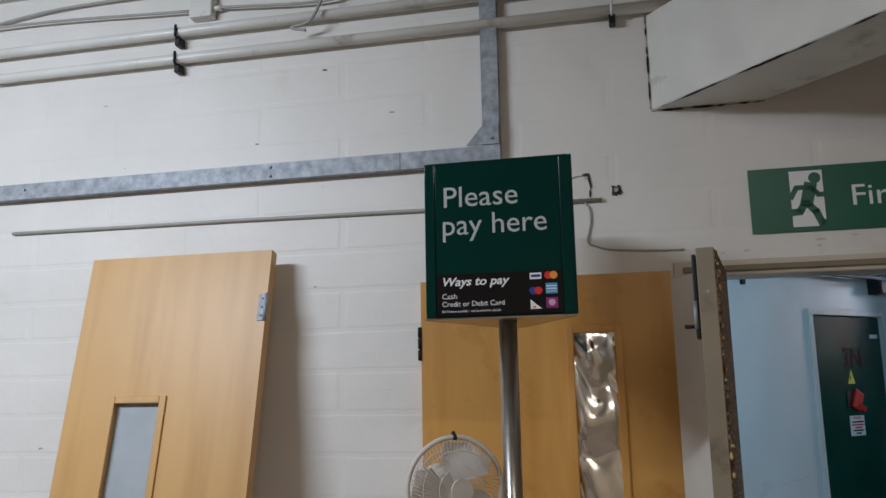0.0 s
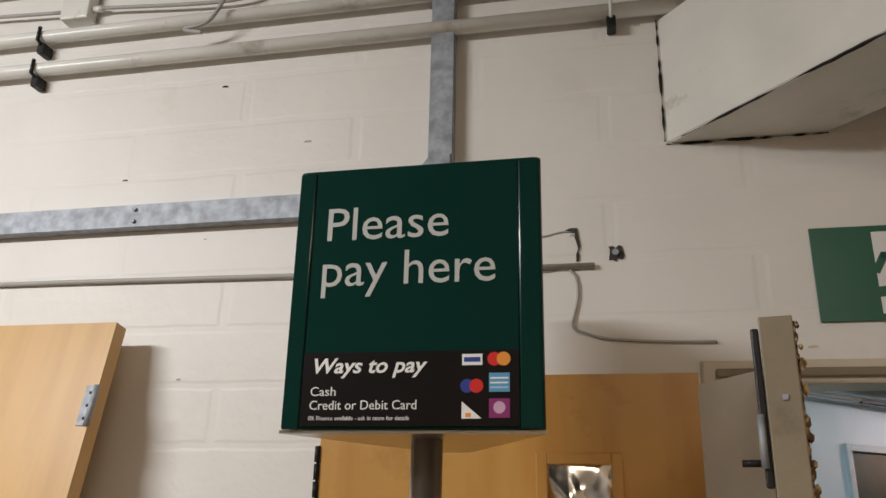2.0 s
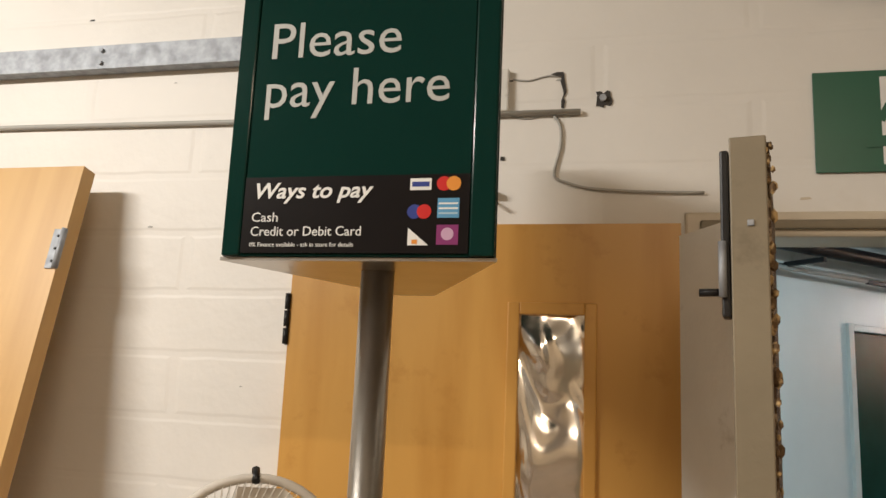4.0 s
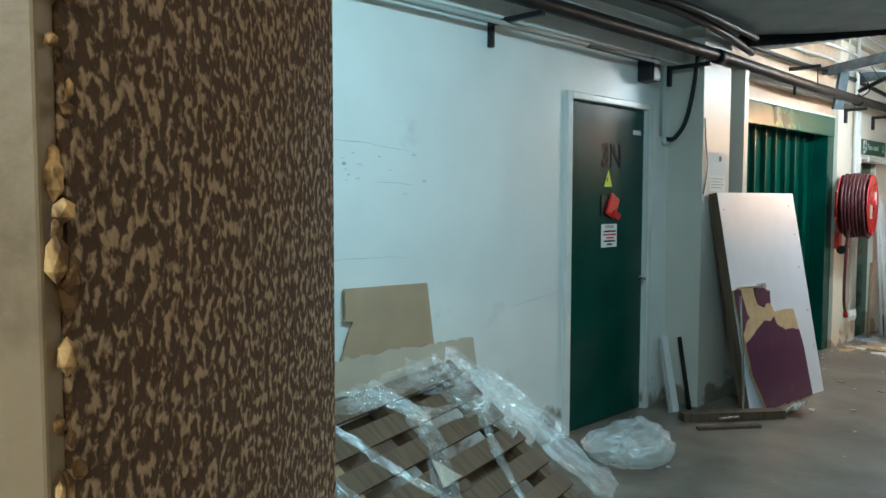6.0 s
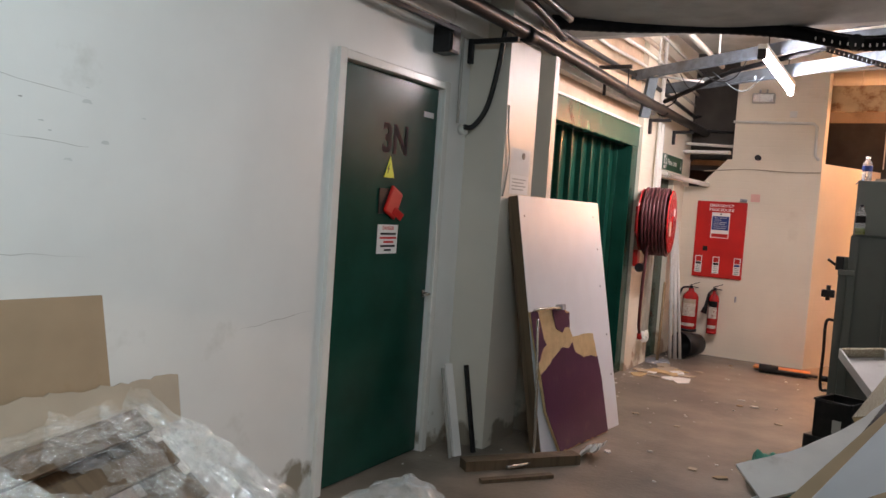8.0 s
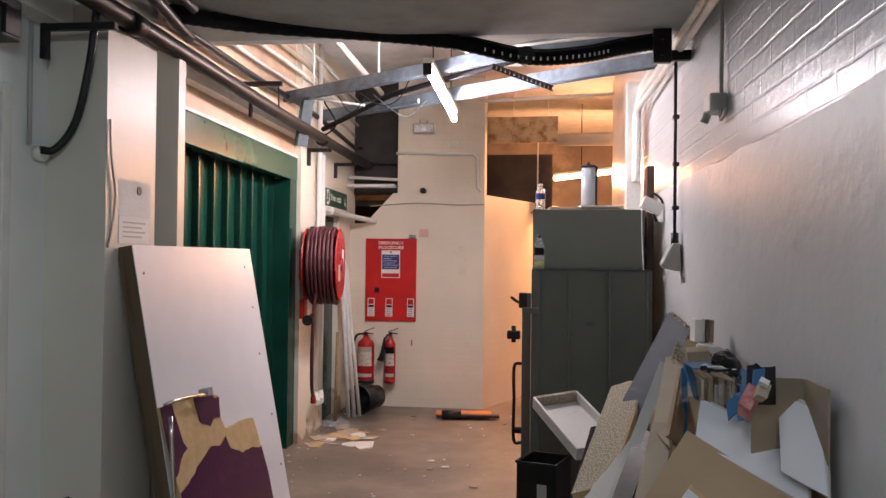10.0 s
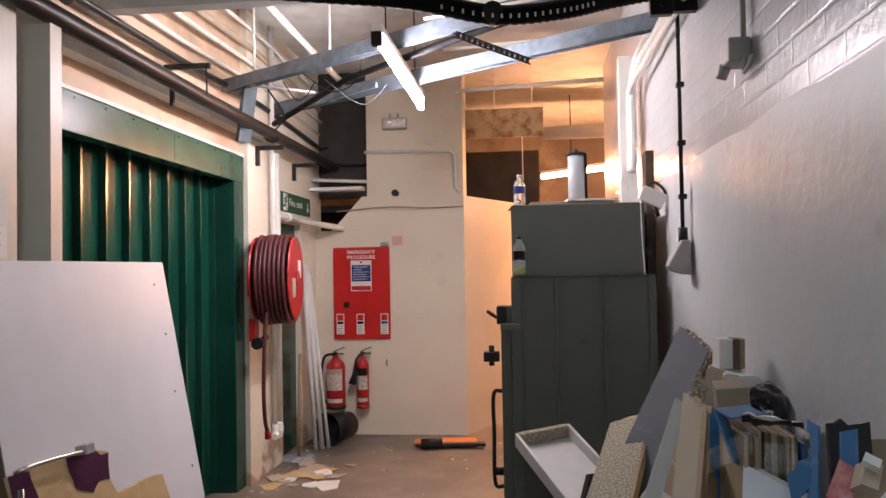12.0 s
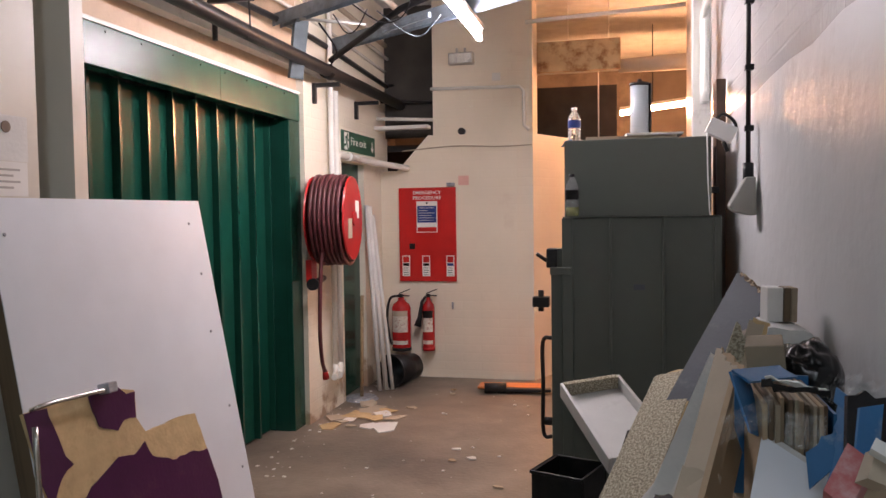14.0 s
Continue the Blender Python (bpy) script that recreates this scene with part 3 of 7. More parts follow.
structure("ceiling_soffit", bm, M_SOFFIT, "low grey boarded soffit over the passage")
structure("wall_bulkhead", bbox((-3.3, 9.02, ZS), (-0.56, 9.10, ZH)), M_CEIL, "painted bulkhead above the soffit edge")
structure("trim_ledge", bbox((X1, 1.85, 2.37), (X1 + 0.11, 7.93, ZS), 0.004), M_WHITE, "white boxed ledge along the top of the wall")

# ---- hall: sign, doors, rails ----


def pay_sign():
    t = thing("pay_point_sign", "dark green triangular pay-here sign box on a steel pole", "sign", MA @ pose(-0.3225, -0.69, 0))
    tri3 = [(-0.215, 0.0), (0.207, 0.0), (0.018, 0.41), (-0.052, 0.41)]
    bm = bmesh.new()
    a = [bm.verts.new((x, y, 1.768)) for x, y in tri3]
    b = [bm.verts.new((x, y, 2.200)) for x, y in tri3]
    bm.faces.new(a), bm.faces.new(b)
    for i in range(4):
        bm.faces.new((a[i], a[(i + 1) % 4], b[(i + 1) % 4], b[i]))
    bmesh.ops.bevel(bm, geom=[e for e in bm.edges if abs(e.verts[0].co.z - e.verts[1].co.z) > 0.1], offset=0.018, segments=4, affect="EDGES", profile=0.5)
    part("housing", bm, M_SIGN, t)
    bm = bmesh.new()
    a = [bm.verts.new((x * 0.985, 0.004 + y * 0.985, 1.762)) for x, y in tri3]
    b = [bm.verts.new((x * 0.985, 0.004 + y * 0.985, 1.767)) for x, y in tri3]
    bm.faces.new(a), bm.faces.new(b)
    for i in range(4):
        bm.faces.new((a[i], a[(i + 1) % 4], b[(i + 1) % 4], b[i]))
    part("bottom_plate", bm, M_STEELD, t, "brushed steel bottom plate")
    part("edge_strip", bbox((-0.207, -0.004, 1.768), (-0.178, 0.004, 2.196), 0.003), M_SIGN, t)
    part("edge_strip", bbox((0.165, -0.004, 1.768), (0.2, 0.004, 2.196), 0.003), M_SIGN, t)
    f = part("face_panel", bbox((-0.176, -0.0025, 1.772), (0.164, 0.002, 2.196), 0.001), M_SIGN, t)
    low = part("payment_panel", bbox((-0.176, -0.0045, 1.772), (0.164, -0.0026, 1.885)), M_SIGNB, t, "black lower panel with payment marks")
    letters("lettering", "Please", 0.083, M_SIGNT, f, -0.158, 2.072, -0.0028, width=0.205)
    letters("lettering", "pay here", 0.083, M_SIGNT, f, -0.161, 1.994, -0.0028, width=0.285)
    letters("lettering", "Ways to pay", 0.033, M_PRINT, low, -0.163, 1.853, -0.005, shear=0.25, width=0.182, bold=0.0006)
    letters("lettering", "Cash", 0.020, M_PRINT, low, -0.162, 1.818, -0.005, width=0.041)
    letters("lettering", "Credit or Debit Card", 0.020, M_PRINT, low, -0.162, 1.797, -0.005, width=0.170)
    letters("lettering", "0% Finance available - ask in store for details", 0.009, M_PRINT, low, -0.162, 1.781, -0.005, width=0.16)
    cols = [(M_PRINT, 0.078, 1.862), (M_RED, 0.119, 1.862), (M_RED, 0.078, 1.822), (mat("pale_blue_print", (0.10, 0.32, 0.55), 0.4, bump=0), 0.119, 1.822),
            (M_PRINT, 0.078, 1.784), (mat("plum_print", (0.22, 0.02, 0.14), 0.4, bump=0), 0.119, 1.784)]
    orange = mat("orange_print", (0.75, 0.28, 0.03), 0.4, bump=0)
    navy = mat("navy_print", (0.02, 0.04, 0.25), 0.4, bump=0)
    for i, (mm, x, z) in enumerate(cols):
        if i in (1, 2):
            for dx, m2 in ((-0.007, mm if i == 1 else navy), (0.007, orange if i == 1 else M_RED)):
                bm = bmesh.new()
                bmesh.ops.create_circle(bm, cap_ends=True, radius=0.0105, segments=18, matrix=pose(x + 0.015 + dx, -0.0052 - (dx > 0) * 0.0002, z + 0.009, 90))
                part("card_mark", bm, m2, low)
        elif i == 4:
            part("card_mark", prism([(x, z - 0.001), (x + 0.03, z - 0.001), (x, z + 0.024)], -0.0053, -0.0046), mm, low)
            part("card_mark", bbox((x + 0.006, -0.0057, z + 0.001), (x + 0.014, -0.0054, z + 0.007)), orange, low)
        else:
            h = 0.017 if i == 0 else 0.028
            part("card_mark", bbox((x, -0.0053, z), (x + 0.031, -0.0046, z + h)), mm, low)
            if i == 0:
                part("card_mark", bbox((x + 0.003, -0.0056, z + 0.005), (x + 0.028, -0.0054, z + 0.012)), navy, low)
            if i == 5:
                bm = bmesh.new()
                bmesh.ops.create_circle(bm, cap_ends=True, radius=0.009, segments=18, matrix=pose(x + 0.0155, -0.0056, z + 0.015, 90))
                part("card_mark", bm, mat("lilac_print", (0.55, 0.35, 0.5), 0.4, bump=0), low)
            if i == 3:
                for k in range(3):
                    part("card_mark", bbox((x + 0.002, -0.0056, z + 0.005 + k * 0.007), (x + 0.029, -0.0054, z + 0.0075 + k * 0.007)), mat("ice_print", (0.4, 0.55, 0.65), 0.4, bump=0) if k == 0 else M_PRINT, low)
    part("pole", tube([(0, 0.11, 0.02), (0, 0.11, 1.765)], 0.026, 20), M_STEELD, t, "polished steel pole")
    bm = bmesh.new()
    bmesh.ops.create_cone(bm, cap_ends=True, segments=32, radius1=0.2, radius2=0.185, depth=0.02, matrix=pose(0, 0.11, 0.01))
    part("base_plate", bm, M_CHROME, t)


pay_sign()


def exit_sign(m, w, h, arrow, u_p, pw, text_x, text_size, text_w, label):
    t = thing("fire_exit_sign", label, "sign", m)
    p = part("sign_plate", bbox((0, -0.004, 0), (w, 0, h), 0.001), M_EXIT, t)
    x0, x1, z0, z1 = u_p, u_p + pw, h * 0.07, h * 0.93
    part("pictogram_panel", plate(x0, z0, x1, z1, -0.0042), M_PRINT, t, "white doorway pictogram panel")
    s = (z1 - z0)
    cx = (x0 + x1) / 2
    y = -0.006
    bm = bmesh.new()
    bmesh.ops.create_circle(bm, cap_ends=True, radius=s * 0.10, segments=20, matrix=pose(cx + 0.14 * s, y - 0.0004, z0 + 0.86 * s, 90))
    part("pictogram", bm, M_EXIT, t)

    def limb(pts, wd):
        b2 = bmesh.new()
        for (ax, az), (bx, bz) in zip(pts, pts[1:]):
            d = Vector((bx - ax, 0, bz - az))
            n = Vector((-d.z, 0, d.x)).normalized() * wd * s / 2
            e = d.normalized() * wd * s * 0.3
            q = [Vector((cx + ax * s, 0, z0 + az * s)), Vector((cx + bx * s, 0, z0 + bz * s))]
            n2, e2 = n, e
            c = [q[0] - e2 + n2, q[1] + e2 + n2, q[1] + e2 - n2, q[0] - e2 - n2]
            b2.faces.new([b2.verts.new((v.x, y, v.z)) for v in c])
        part("pictogram", b2, M_EXIT, t)

    limb([(0.06, 0.72), (-0.02, 0.42)], 0.21)
    limb([(0.02, 0.70), (-0.17, 0.70), (-0.27, 0.52)], 0.09)
    limb([(0.08, 0.70), (0.18, 0.56), (0.31, 0.56)], 0.09)
    limb([(-0.02, 0.42), (0.12, 0.26), (0.20, 0.05), (0.27, 0.05)], 0.125)
    limb([(-0.05, 0.42), (-0.14, 0.27), (-0.40, 0.25)], 0.125)
    letters("lettering", "Fire exit", text_size, M_PRINT, t, text_x, h * 0.36, -0.0045, width=text_w)
    if arrow:
        ax = w - 0.075
        part("arrow", prism([(ax - 0.009, h * 0.75), (ax + 0.009, h * 0.75), (ax + 0.009, h * 0.4), (ax + 0.03, h * 0.45), (ax + 0.03, h * 0.35), (ax, h * 0.18), (ax - 0.03, h * 0.35), (ax - 0.03, h * 0.45), (ax - 0.009, h * 0.4)], -0.0055, -0.0042), M_PRINT, t)
    return t


exit_sign(MA @ pose(0.440, -0.003, 2.068), 0.78, 0.222, False, 0.13, 0.103, 0.312, 0.10, 0.36,
          "green fire exit sign with a white running-figure panel above the doorway")


def vision_door(m, w, h, thick, veneer, gu0, gu1, gz0, gz1, filling, label, hinge_side):
    t = thing("loose_door", label, "door", m)
    bm = bmesh.new()
    box(bm, (0, 0, 0), (gu0, thick, h)), box(bm, (gu1, 0, 0), (w, thick, h))
    box(bm, (gu0, 0, 0), (gu1, thick, gz0)), box(bm, (gu0, 0, gz1), (gu1, thick, h))
    bmesh.ops.remove_doubles(bm, verts=bm.verts[:], dist=0.0005)
    part("leaf", bm, veneer, t)
    b = 0.022
    for lo, hi in (((gu0 - b, -0.008, gz0 - b), (gu0 + 0.004, 0.006, gz1 + b)), ((gu1 - 0.004, -0.008, gz0 - b), (gu1 + b, 0.006, gz1 + b)),
                   ((gu0 + 0.004, -0.008, gz1 - 0.004), (gu1 - 0.004, 0.006, gz1 + b)), ((gu0 + 0.004, -0.008, gz0 - b), (gu1 - 0.004, 0.006, gz0 + 0.004))):
        part("glazing_bead", bbox(lo, hi, 0.003), veneer, t)
    part("glass", bbox((gu0, thick * 0.45, gz0), (gu1, thick * 0.6, gz1)), filling, t, "obscured vision panel")
    for z in ((h - 0.22, 0.25) if hinge_side else ()):
        hx = -0.006 if hinge_side < 0 else w - 0.03
        if hinge_side < 0:
            hg = part("hinge", bbox((-0.009, 0.004, z - 0.06), (-0.0005, 0.03, z + 0.06), 0.001), M_BLACK, t, "slim black butt hinge")
            for k in range(3):
                part("knuckle", tube([(-0.005, -0.002, z - 0.058 + 0.04 * k), (-0.005, -0.002, z - 0.022 + 0.04 * k)], 0.007, 8), M_BLACK, hg)
            continue
        hg = part("hinge", bbox((hx, -0.004, z - 0.05), (hx + 0.036, 0.0, z + 0.05), 0.001), M_GALV if hinge_side > 0 else M_BLACK, t, "steel butt hinge")
        part("knuckle", tube([(hx if hinge_side < 0 else hx + 0.03, -0.006, z - 0.05), (hx if hinge_side < 0 else hx + 0.03, -0.006, z + 0.05)], 0.007, 8), M_GALV if hinge_side > 0 else M_BLACK, hg)
        for k in (-0.032, 0.0, 0.032):
            bm = bmesh.new()
            bmesh.ops.create_cone(bm, cap_ends=True, segments=8, radius1=0.004, radius2=0.003, depth=0.002, matrix=pose(hx + 0.016, -0.005, z + k, 90))
            part("screw", bm, M_IRON, hg)
    return t


yd = vision_door(MA @ pose(-0.705, -0.050, 0.0), 0.869, 1.952, 0.044, M_OAK, 0.530, 0.676, 0.72, 1.757, M_VOID,
                 "yellow veneered fire door with foil in its vision panel, stood flat against the wall", -1)
bm = bmesh.new()
grid = []
for i in range(31):
    row = []
    for j in range(121):
        u, v = i / 30, j / 120
        w = Vector((noise.noise(Vector((u * 1.5, v * 5, 9.1))), noise.noise(Vector((u * 1.5, v * 5, 4.4))), 0)) * 0.35
        q = Vector((u * 0.9 + 0.5 * v, v * 4.4 + 0.35 * u, 2.7)) + w
        h = 1.7 * abs(noise.noise(q)) + 0.5 * abs(noise.noise(q * 2.2)) + 0.08 * abs(noise.noise(q * 6.0))
        row.append(bm.verts.new((0.531 + 0.144 * u, 0.0145 - 0.022 * h, 0.722 + 1.034 * v)))
    grid.append(row)
for i in range(30):
    for j in range(120):
        bm.faces.new((grid[i][j], grid[i + 1][j], grid[i + 1][j + 1], grid[i][j + 1]))
part("foil_sheet", bm, M_FOIL, yd, "crumpled silver foil sheet", True)
md = frame_of(MA @ Vector((-1.998, -0.52, 0.0)), MA.to_3x3() @ Vector((1, 0, 0)), MA.to_3x3() @ Vector((0, 0.40, 2.06)))
vision_door(md, 0.746, 2.13, 0.044, M_OAK2, 0.196, 0.381, 0.95, 1.575, M_GLASS, "pale veneered door with a small glazed panel leaning on the wall", 1)

# narrow open leaf at the doorway: olive edge, stripped chip core face
m = frame_of(MA @ Vector((0.224, -0.72, 0)), MA.to_3x3() @ Vector((0.088, 0.475, 0)), (0, 0, 1))
leaf = thing("open_door_leaf", "olive-edged door leaf standing open, its face stripped to rough chip core", "door", m)
part("core", bbox((0.012, -0.001, 0.004), (0.485, 0.036, 1.914)), M_CHIPD, leaf, "rough dark chip core face")
part("edge_strip", bbox((-0.004, 0.002, 0.002), (0.011, 0.046, 1.919), 0.002), M_OLIVE, leaf, "olive painted lipping")
part("rear_face", bbox((0.012, 0.0365, 0.004), (0.485, 0.046, 1.917)), M_OLIVE, leaf)
bm = bmesh.new()
rnd = random.Random(4)
for k in range(150):
    z = rnd.uniform(0.02, 1.91)
    s = rnd.uniform(0.003, 0.008)
    bmesh.ops.create_icosphere(bm, subdivisions=1, radius=s, matrix=pose(rnd.uniform(0.0, 0.014), rnd.uniform(-0.005, 0.003), z, 0, 0, rnd.uniform(0, 90)) @ Matrix.Diagonal((0.8, 0.7, rnd.uniform(0.8, 1.8), 1)))
ch = part("chip_edge", bm, M_CHIPG, leaf, "golden wood chips along the broken edge")
ch["kind"] = "stuff"
part("screw", bbox((-0.0065, 0.018, 1.803), (-0.004, 0.026, 1.811), 0.001), M_GALV, leaf)
bolt = part("lock_bar", bbox((0.0, 0.047, 1.69), (0.03, 0.058, 1.904), 0.003), M_BLACK, leaf, "black panic bolt bar")
part("rod", tube([(-0.004, 0.056, 1.715), (-0.004, 0.056, 1.785)], 0.005, 8), M_GALV, bolt)
part("lever", tube([(0.006, 0.056, 1.722), (0.006, 0.085, 1.722)], 0.005, 8), M_IRON, bolt)

# rails, conduit and pipes on the hall wall
ra = thing("channel_rail", "galvanised steel channel frame bolted to the wall", "rail", MA)


def channel(bm, p0, p1, w, d, axis):
    """An open steel channel against the wall between two points."""
    t = 0.004
    prof = [(-0.002, w[0]), (-d, w[0]), (-d, w[1]), (-0.002, w[1]), (-0.002, w[1] - t), (-d + t, w[1] - t), (-d + t, w[0] + t), (-0.002, w[0] + t)]
    ends = [[bm.verts.new((p, y, c) if axis == "x" else (c, y, p)) for y, c in prof] for p in (p0, p1)]
    for k in range(8):
        bm.faces.new((ends[0][k], ends[0][(k + 1) % 8], ends[1][(k + 1) % 8], ends[1][k]))
    bm.faces.new(ends[0]), bm.faces.new(ends[1])
    return bm


part("rail", channel(bmesh.new(), -5.0, -0.78, (2.380, 2.445), 0.041, "x"), M_GALV, ra)
part("rail", channel(bmesh.new(), -0.778, -0.466, (2.380, 2.445), 0.040, "x"), M_GALV, ra)
part("post", channel(bmesh.new(), 2.375, ZC, (-0.465, -0.402), 0.043, "z"), M_GALV, ra)
part("gusset", prism([(-0.525, 2.447), (-0.405, 2.447), (-0.405, 2.53), (-0.455, 2.53)], -0.050, -0.0445), M_GALV, ra)
for x, z in ((-1.3, 2.43), (-1.3, 2.395), (-0.43, 2.47), (-2.4, 2.42)):
    bm = bmesh.new()
    bmesh.ops.create_cone(bm, cap_ends=True, segments=6, radius1=0.007, radius2=0.006, depth=0.008, matrix=pose(x, -0.054 if x > -0.5 else -0.045, z, 90))
    part("bolt", bm, M_GALV, ra)
single("wall_conduit", tube([(-2.47, -0.010, 2.243), (-1.5, -0.010, 2.236), (-0.72, -0.010, 2.226), (-0.05, -0.010, 2.222)], 0.007, 8), M_GREYP,
       "thin grey conduit along the wall", "conduit", MA)
for z, n, r, lab in ((3.040, 0.036, 0.021, "upper"), (2.925, 0.034, 0.021, "lower")):
    p = thing("heating_pipe", f"white painted {lab} heating pipe along the wall", "pipe", MA)
    part("pipe", tube([(-5.2, -n, z + 0.01), (-2.0, -n, z), (0.30 if lab == "upper" else 0.26, -n, z - 0.01)], r, 14), M_WHITE, p)
    for x in (-1.72, 0.02, -3.2):
        part("clip", tube([(x, -n - r - 0.004, z + r), (x, -n - r - 0.006, z - r - 0.004), (x, -n + 0.004, z - r - 0.012)], 0.006, 6), M_WHITE if x > -1 else M_BLACK, p)
        part("stud", bbox((x - 0.012, -n - 0.01, z - r - 0.04), (x + 0.012, -0.001, z - r - 0.004), 0.004), M_BLACK, p)
jb = thing("junction_box", "white wall junction box with cables", "junction box", MA @ pose(-1.62, 0, 3.09))
part("casing", bbox((-0.05, -0.05, 0), (0.05, -0.001, 0.17), 0.006), M_WHITE, jb)
part("gland", tube([(0.05, -0.025, 0.04), (0.085, -0.025, 0.04)], 0.011, 10), M_WHITE, jb)
for i, pts in enumerate((((-5, -0.03, 3.16), (-3.5, -0.03, 3.12), (-2.6, -0.03, 3.17), (-1.66, -0.03, 3.13)), ((-1.55, -0.03, 3.13), (-1.1, -0.03, 3.10), (-0.8, -0.03, 3.14), (0.1, -0.03, 3.12)),
                         ((-4.5, -0.02, 3.22), (-2.9, -0.02, 3.18), (-2.1, -0.02, 3.23), (-0.2, -0.02, 3.2)), ((-1.05, -0.09, 3.13), (-1.12, -0.085, 3.0), (-1.2, -0.085, 2.975), (-1.14, -0.088, 2.955)))):
    single("cable", tube(curve(pts, 30), 0.006, 6), M_GREYP, "loose grey cable draped above the pipes", "cable", MA)
# thin wire tacked on the wall, holes and a patch box
single("wire", tube(curve([(-0.11, -0.006, 2.215), (-0.095, -0.006, 2.19), (-0.094, -0.006, 2.14), (-0.107, -0.006, 2.075), (-0.075, -0.006, 2.055), (-0.02, -0.006, 2.041), (0.10, -0.006, 2.032), (0.216, -0.006, 2.029)], 30), 0.0035, 6), M_GREYP,
       "thin grey wire tacked to the wall", "wire", MA)
single("wall_socket_box", bbox((-0.30, -0.020, 2.227), (-0.215, -0.001, 2.332), 0.004), M_WHITE, "white blanked box on the wall behind the sign", "junction box", MA)
dm = thing("wall_hole", "broken plaster hole and crack in the wall", "damage", MA)
# flat near-black patches paint the shaded inside of the holes and crack
bm = prism(ragged([(-0.016, 2.236), (0.016, 2.236), (0.016, 2.27), (-0.016, 2.27)], 0.008, 0.005, 3), -0.004, -0.001)
part("cavity", bm, M_VOID, dm)
part("plug", tube([(0.0, -0.003, 2.253), (0.0, -0.014, 2.253)], 0.008, 8), M_GALV, dm)
part("cavity", prism(ragged([(-0.094, 2.235), (-0.088, 2.236), (-0.084, 2.285), (-0.090, 2.322), (-0.118, 2.318), (-0.095, 2.31), (-0.091, 2.28)], 0.012, 0.003, 5), -0.004, -0.001), M_VOID, dm)
part("rim", tube(curve([(-0.207, -0.002, 2.31), (-0.17, -0.002, 2.305), (-0.13, -0.002, 2.314), (-0.098, -0.002, 2.312)], 16), 0.0022, 5), M_GREYP, dm)
part("rim", tube(curve([(-0.21, -0.002, 2.218), (-0.17, -0.002, 2.212), (-0.13, -0.002, 2.219), (-0.092, -0.002, 2.226)], 16), 0.0022, 5), M_GREYP, dm)
part("hole", prism(ragged([(-0.232, 2.113), (-0.222, 2.113), (-0.222, 2.122), (-0.232, 2.122)], 0.006, 0.003, 2), -0.003, -0.001), M_VOID, dm)
rnd = random.Random(31)
for k in range(26):
    x, z, r = rnd.uniform(-2.6, 0.15), rnd.uniform(1.2, 2.9), rnd.uniform(0.002, 0.006)
    single("wall_pit", prism(ragged([(x - r * 2, z - r * 0.5), (x + r * 2, z - r * 0.6), (x + r * 1.6, z + r * 0.5), (x - r, z + r * 0.6)], 0.006, r * 0.3, k), -0.0012, -0.0004), M_GREYP if k % 3 else M_IRON, "small chip in the paint of the wall", "chip", MA, group="wall chips")
for k in range(9):
    x, z = rnd.uniform(0.3, 1.2), rnd.uniform(2.0, 2.06)
    w = rnd.uniform(0.01, 0.05)
    single("wall_pit", prism(ragged([(x, z), (x + w, z + 0.002), (x + w * 0.8, z + 0.006), (x + 0.002, z + 0.005)], 0.01, 0.002, k + 50), -0.0012, -0.0004), M_TRIM, "worn streak in the paint over the doorway", "chip", MA, group="wall chips")
cl = thing("cable_clamp", "small black clamp on the wall behind the sign", "clamp", MA @ pose(-0.265, -0.001, 2.028))
part("jaw", bbox((-0.05, -0.03, 0.0), (0.03, 0, 0.012), 0.003), M_BLACK, cl)
part("pin", tube([(0.0, -0.02, 0), (0.035, -0.03, -0.025)], 0.004, 6), M_BLACK, cl)
for p, q in (((wall_x(3.435) + 0.004, 3.433, 2.532), (wall_x(3.715) + 0.004, 3.713, 2.532)), ((wall_x(3.433) + 0.003, 3.432, 2.54), (wall_x(3.433) + 0.003, 3.432, 2.895)), ((wall_x(3.44) + 0.05, 3.4335, 2.533), (wall_x(3.44) + 0.95, 3.4335, 2.533))):
    p, q = Vector(p), Vector(q)
    pts = [p.lerp(q, k / 40) + Vector((0, 0, 0.002 * noise.noise(Vector((k * 0.7, p.z, 1.0))))) for k in range(41)]
    single("settlement_crack", tube(pts, [max(0.0006, 0.0045 * noise.noise(Vector((k * 0.45, p.z * 3, p.x))) + 0.0016) for k in range(41)], 6), M_IRON, "dark broken joint where the boxed duct meets the wall", "crack")
single("fan_cable", tube(curve([(-0.52, -0.5, 0.02), (-0.9, -0.3, 0.02), (-1.1, -0.05, 0.02)], 20), 0.005, 6), M_BLACK, "black power cable on the floor", "cable", MA)


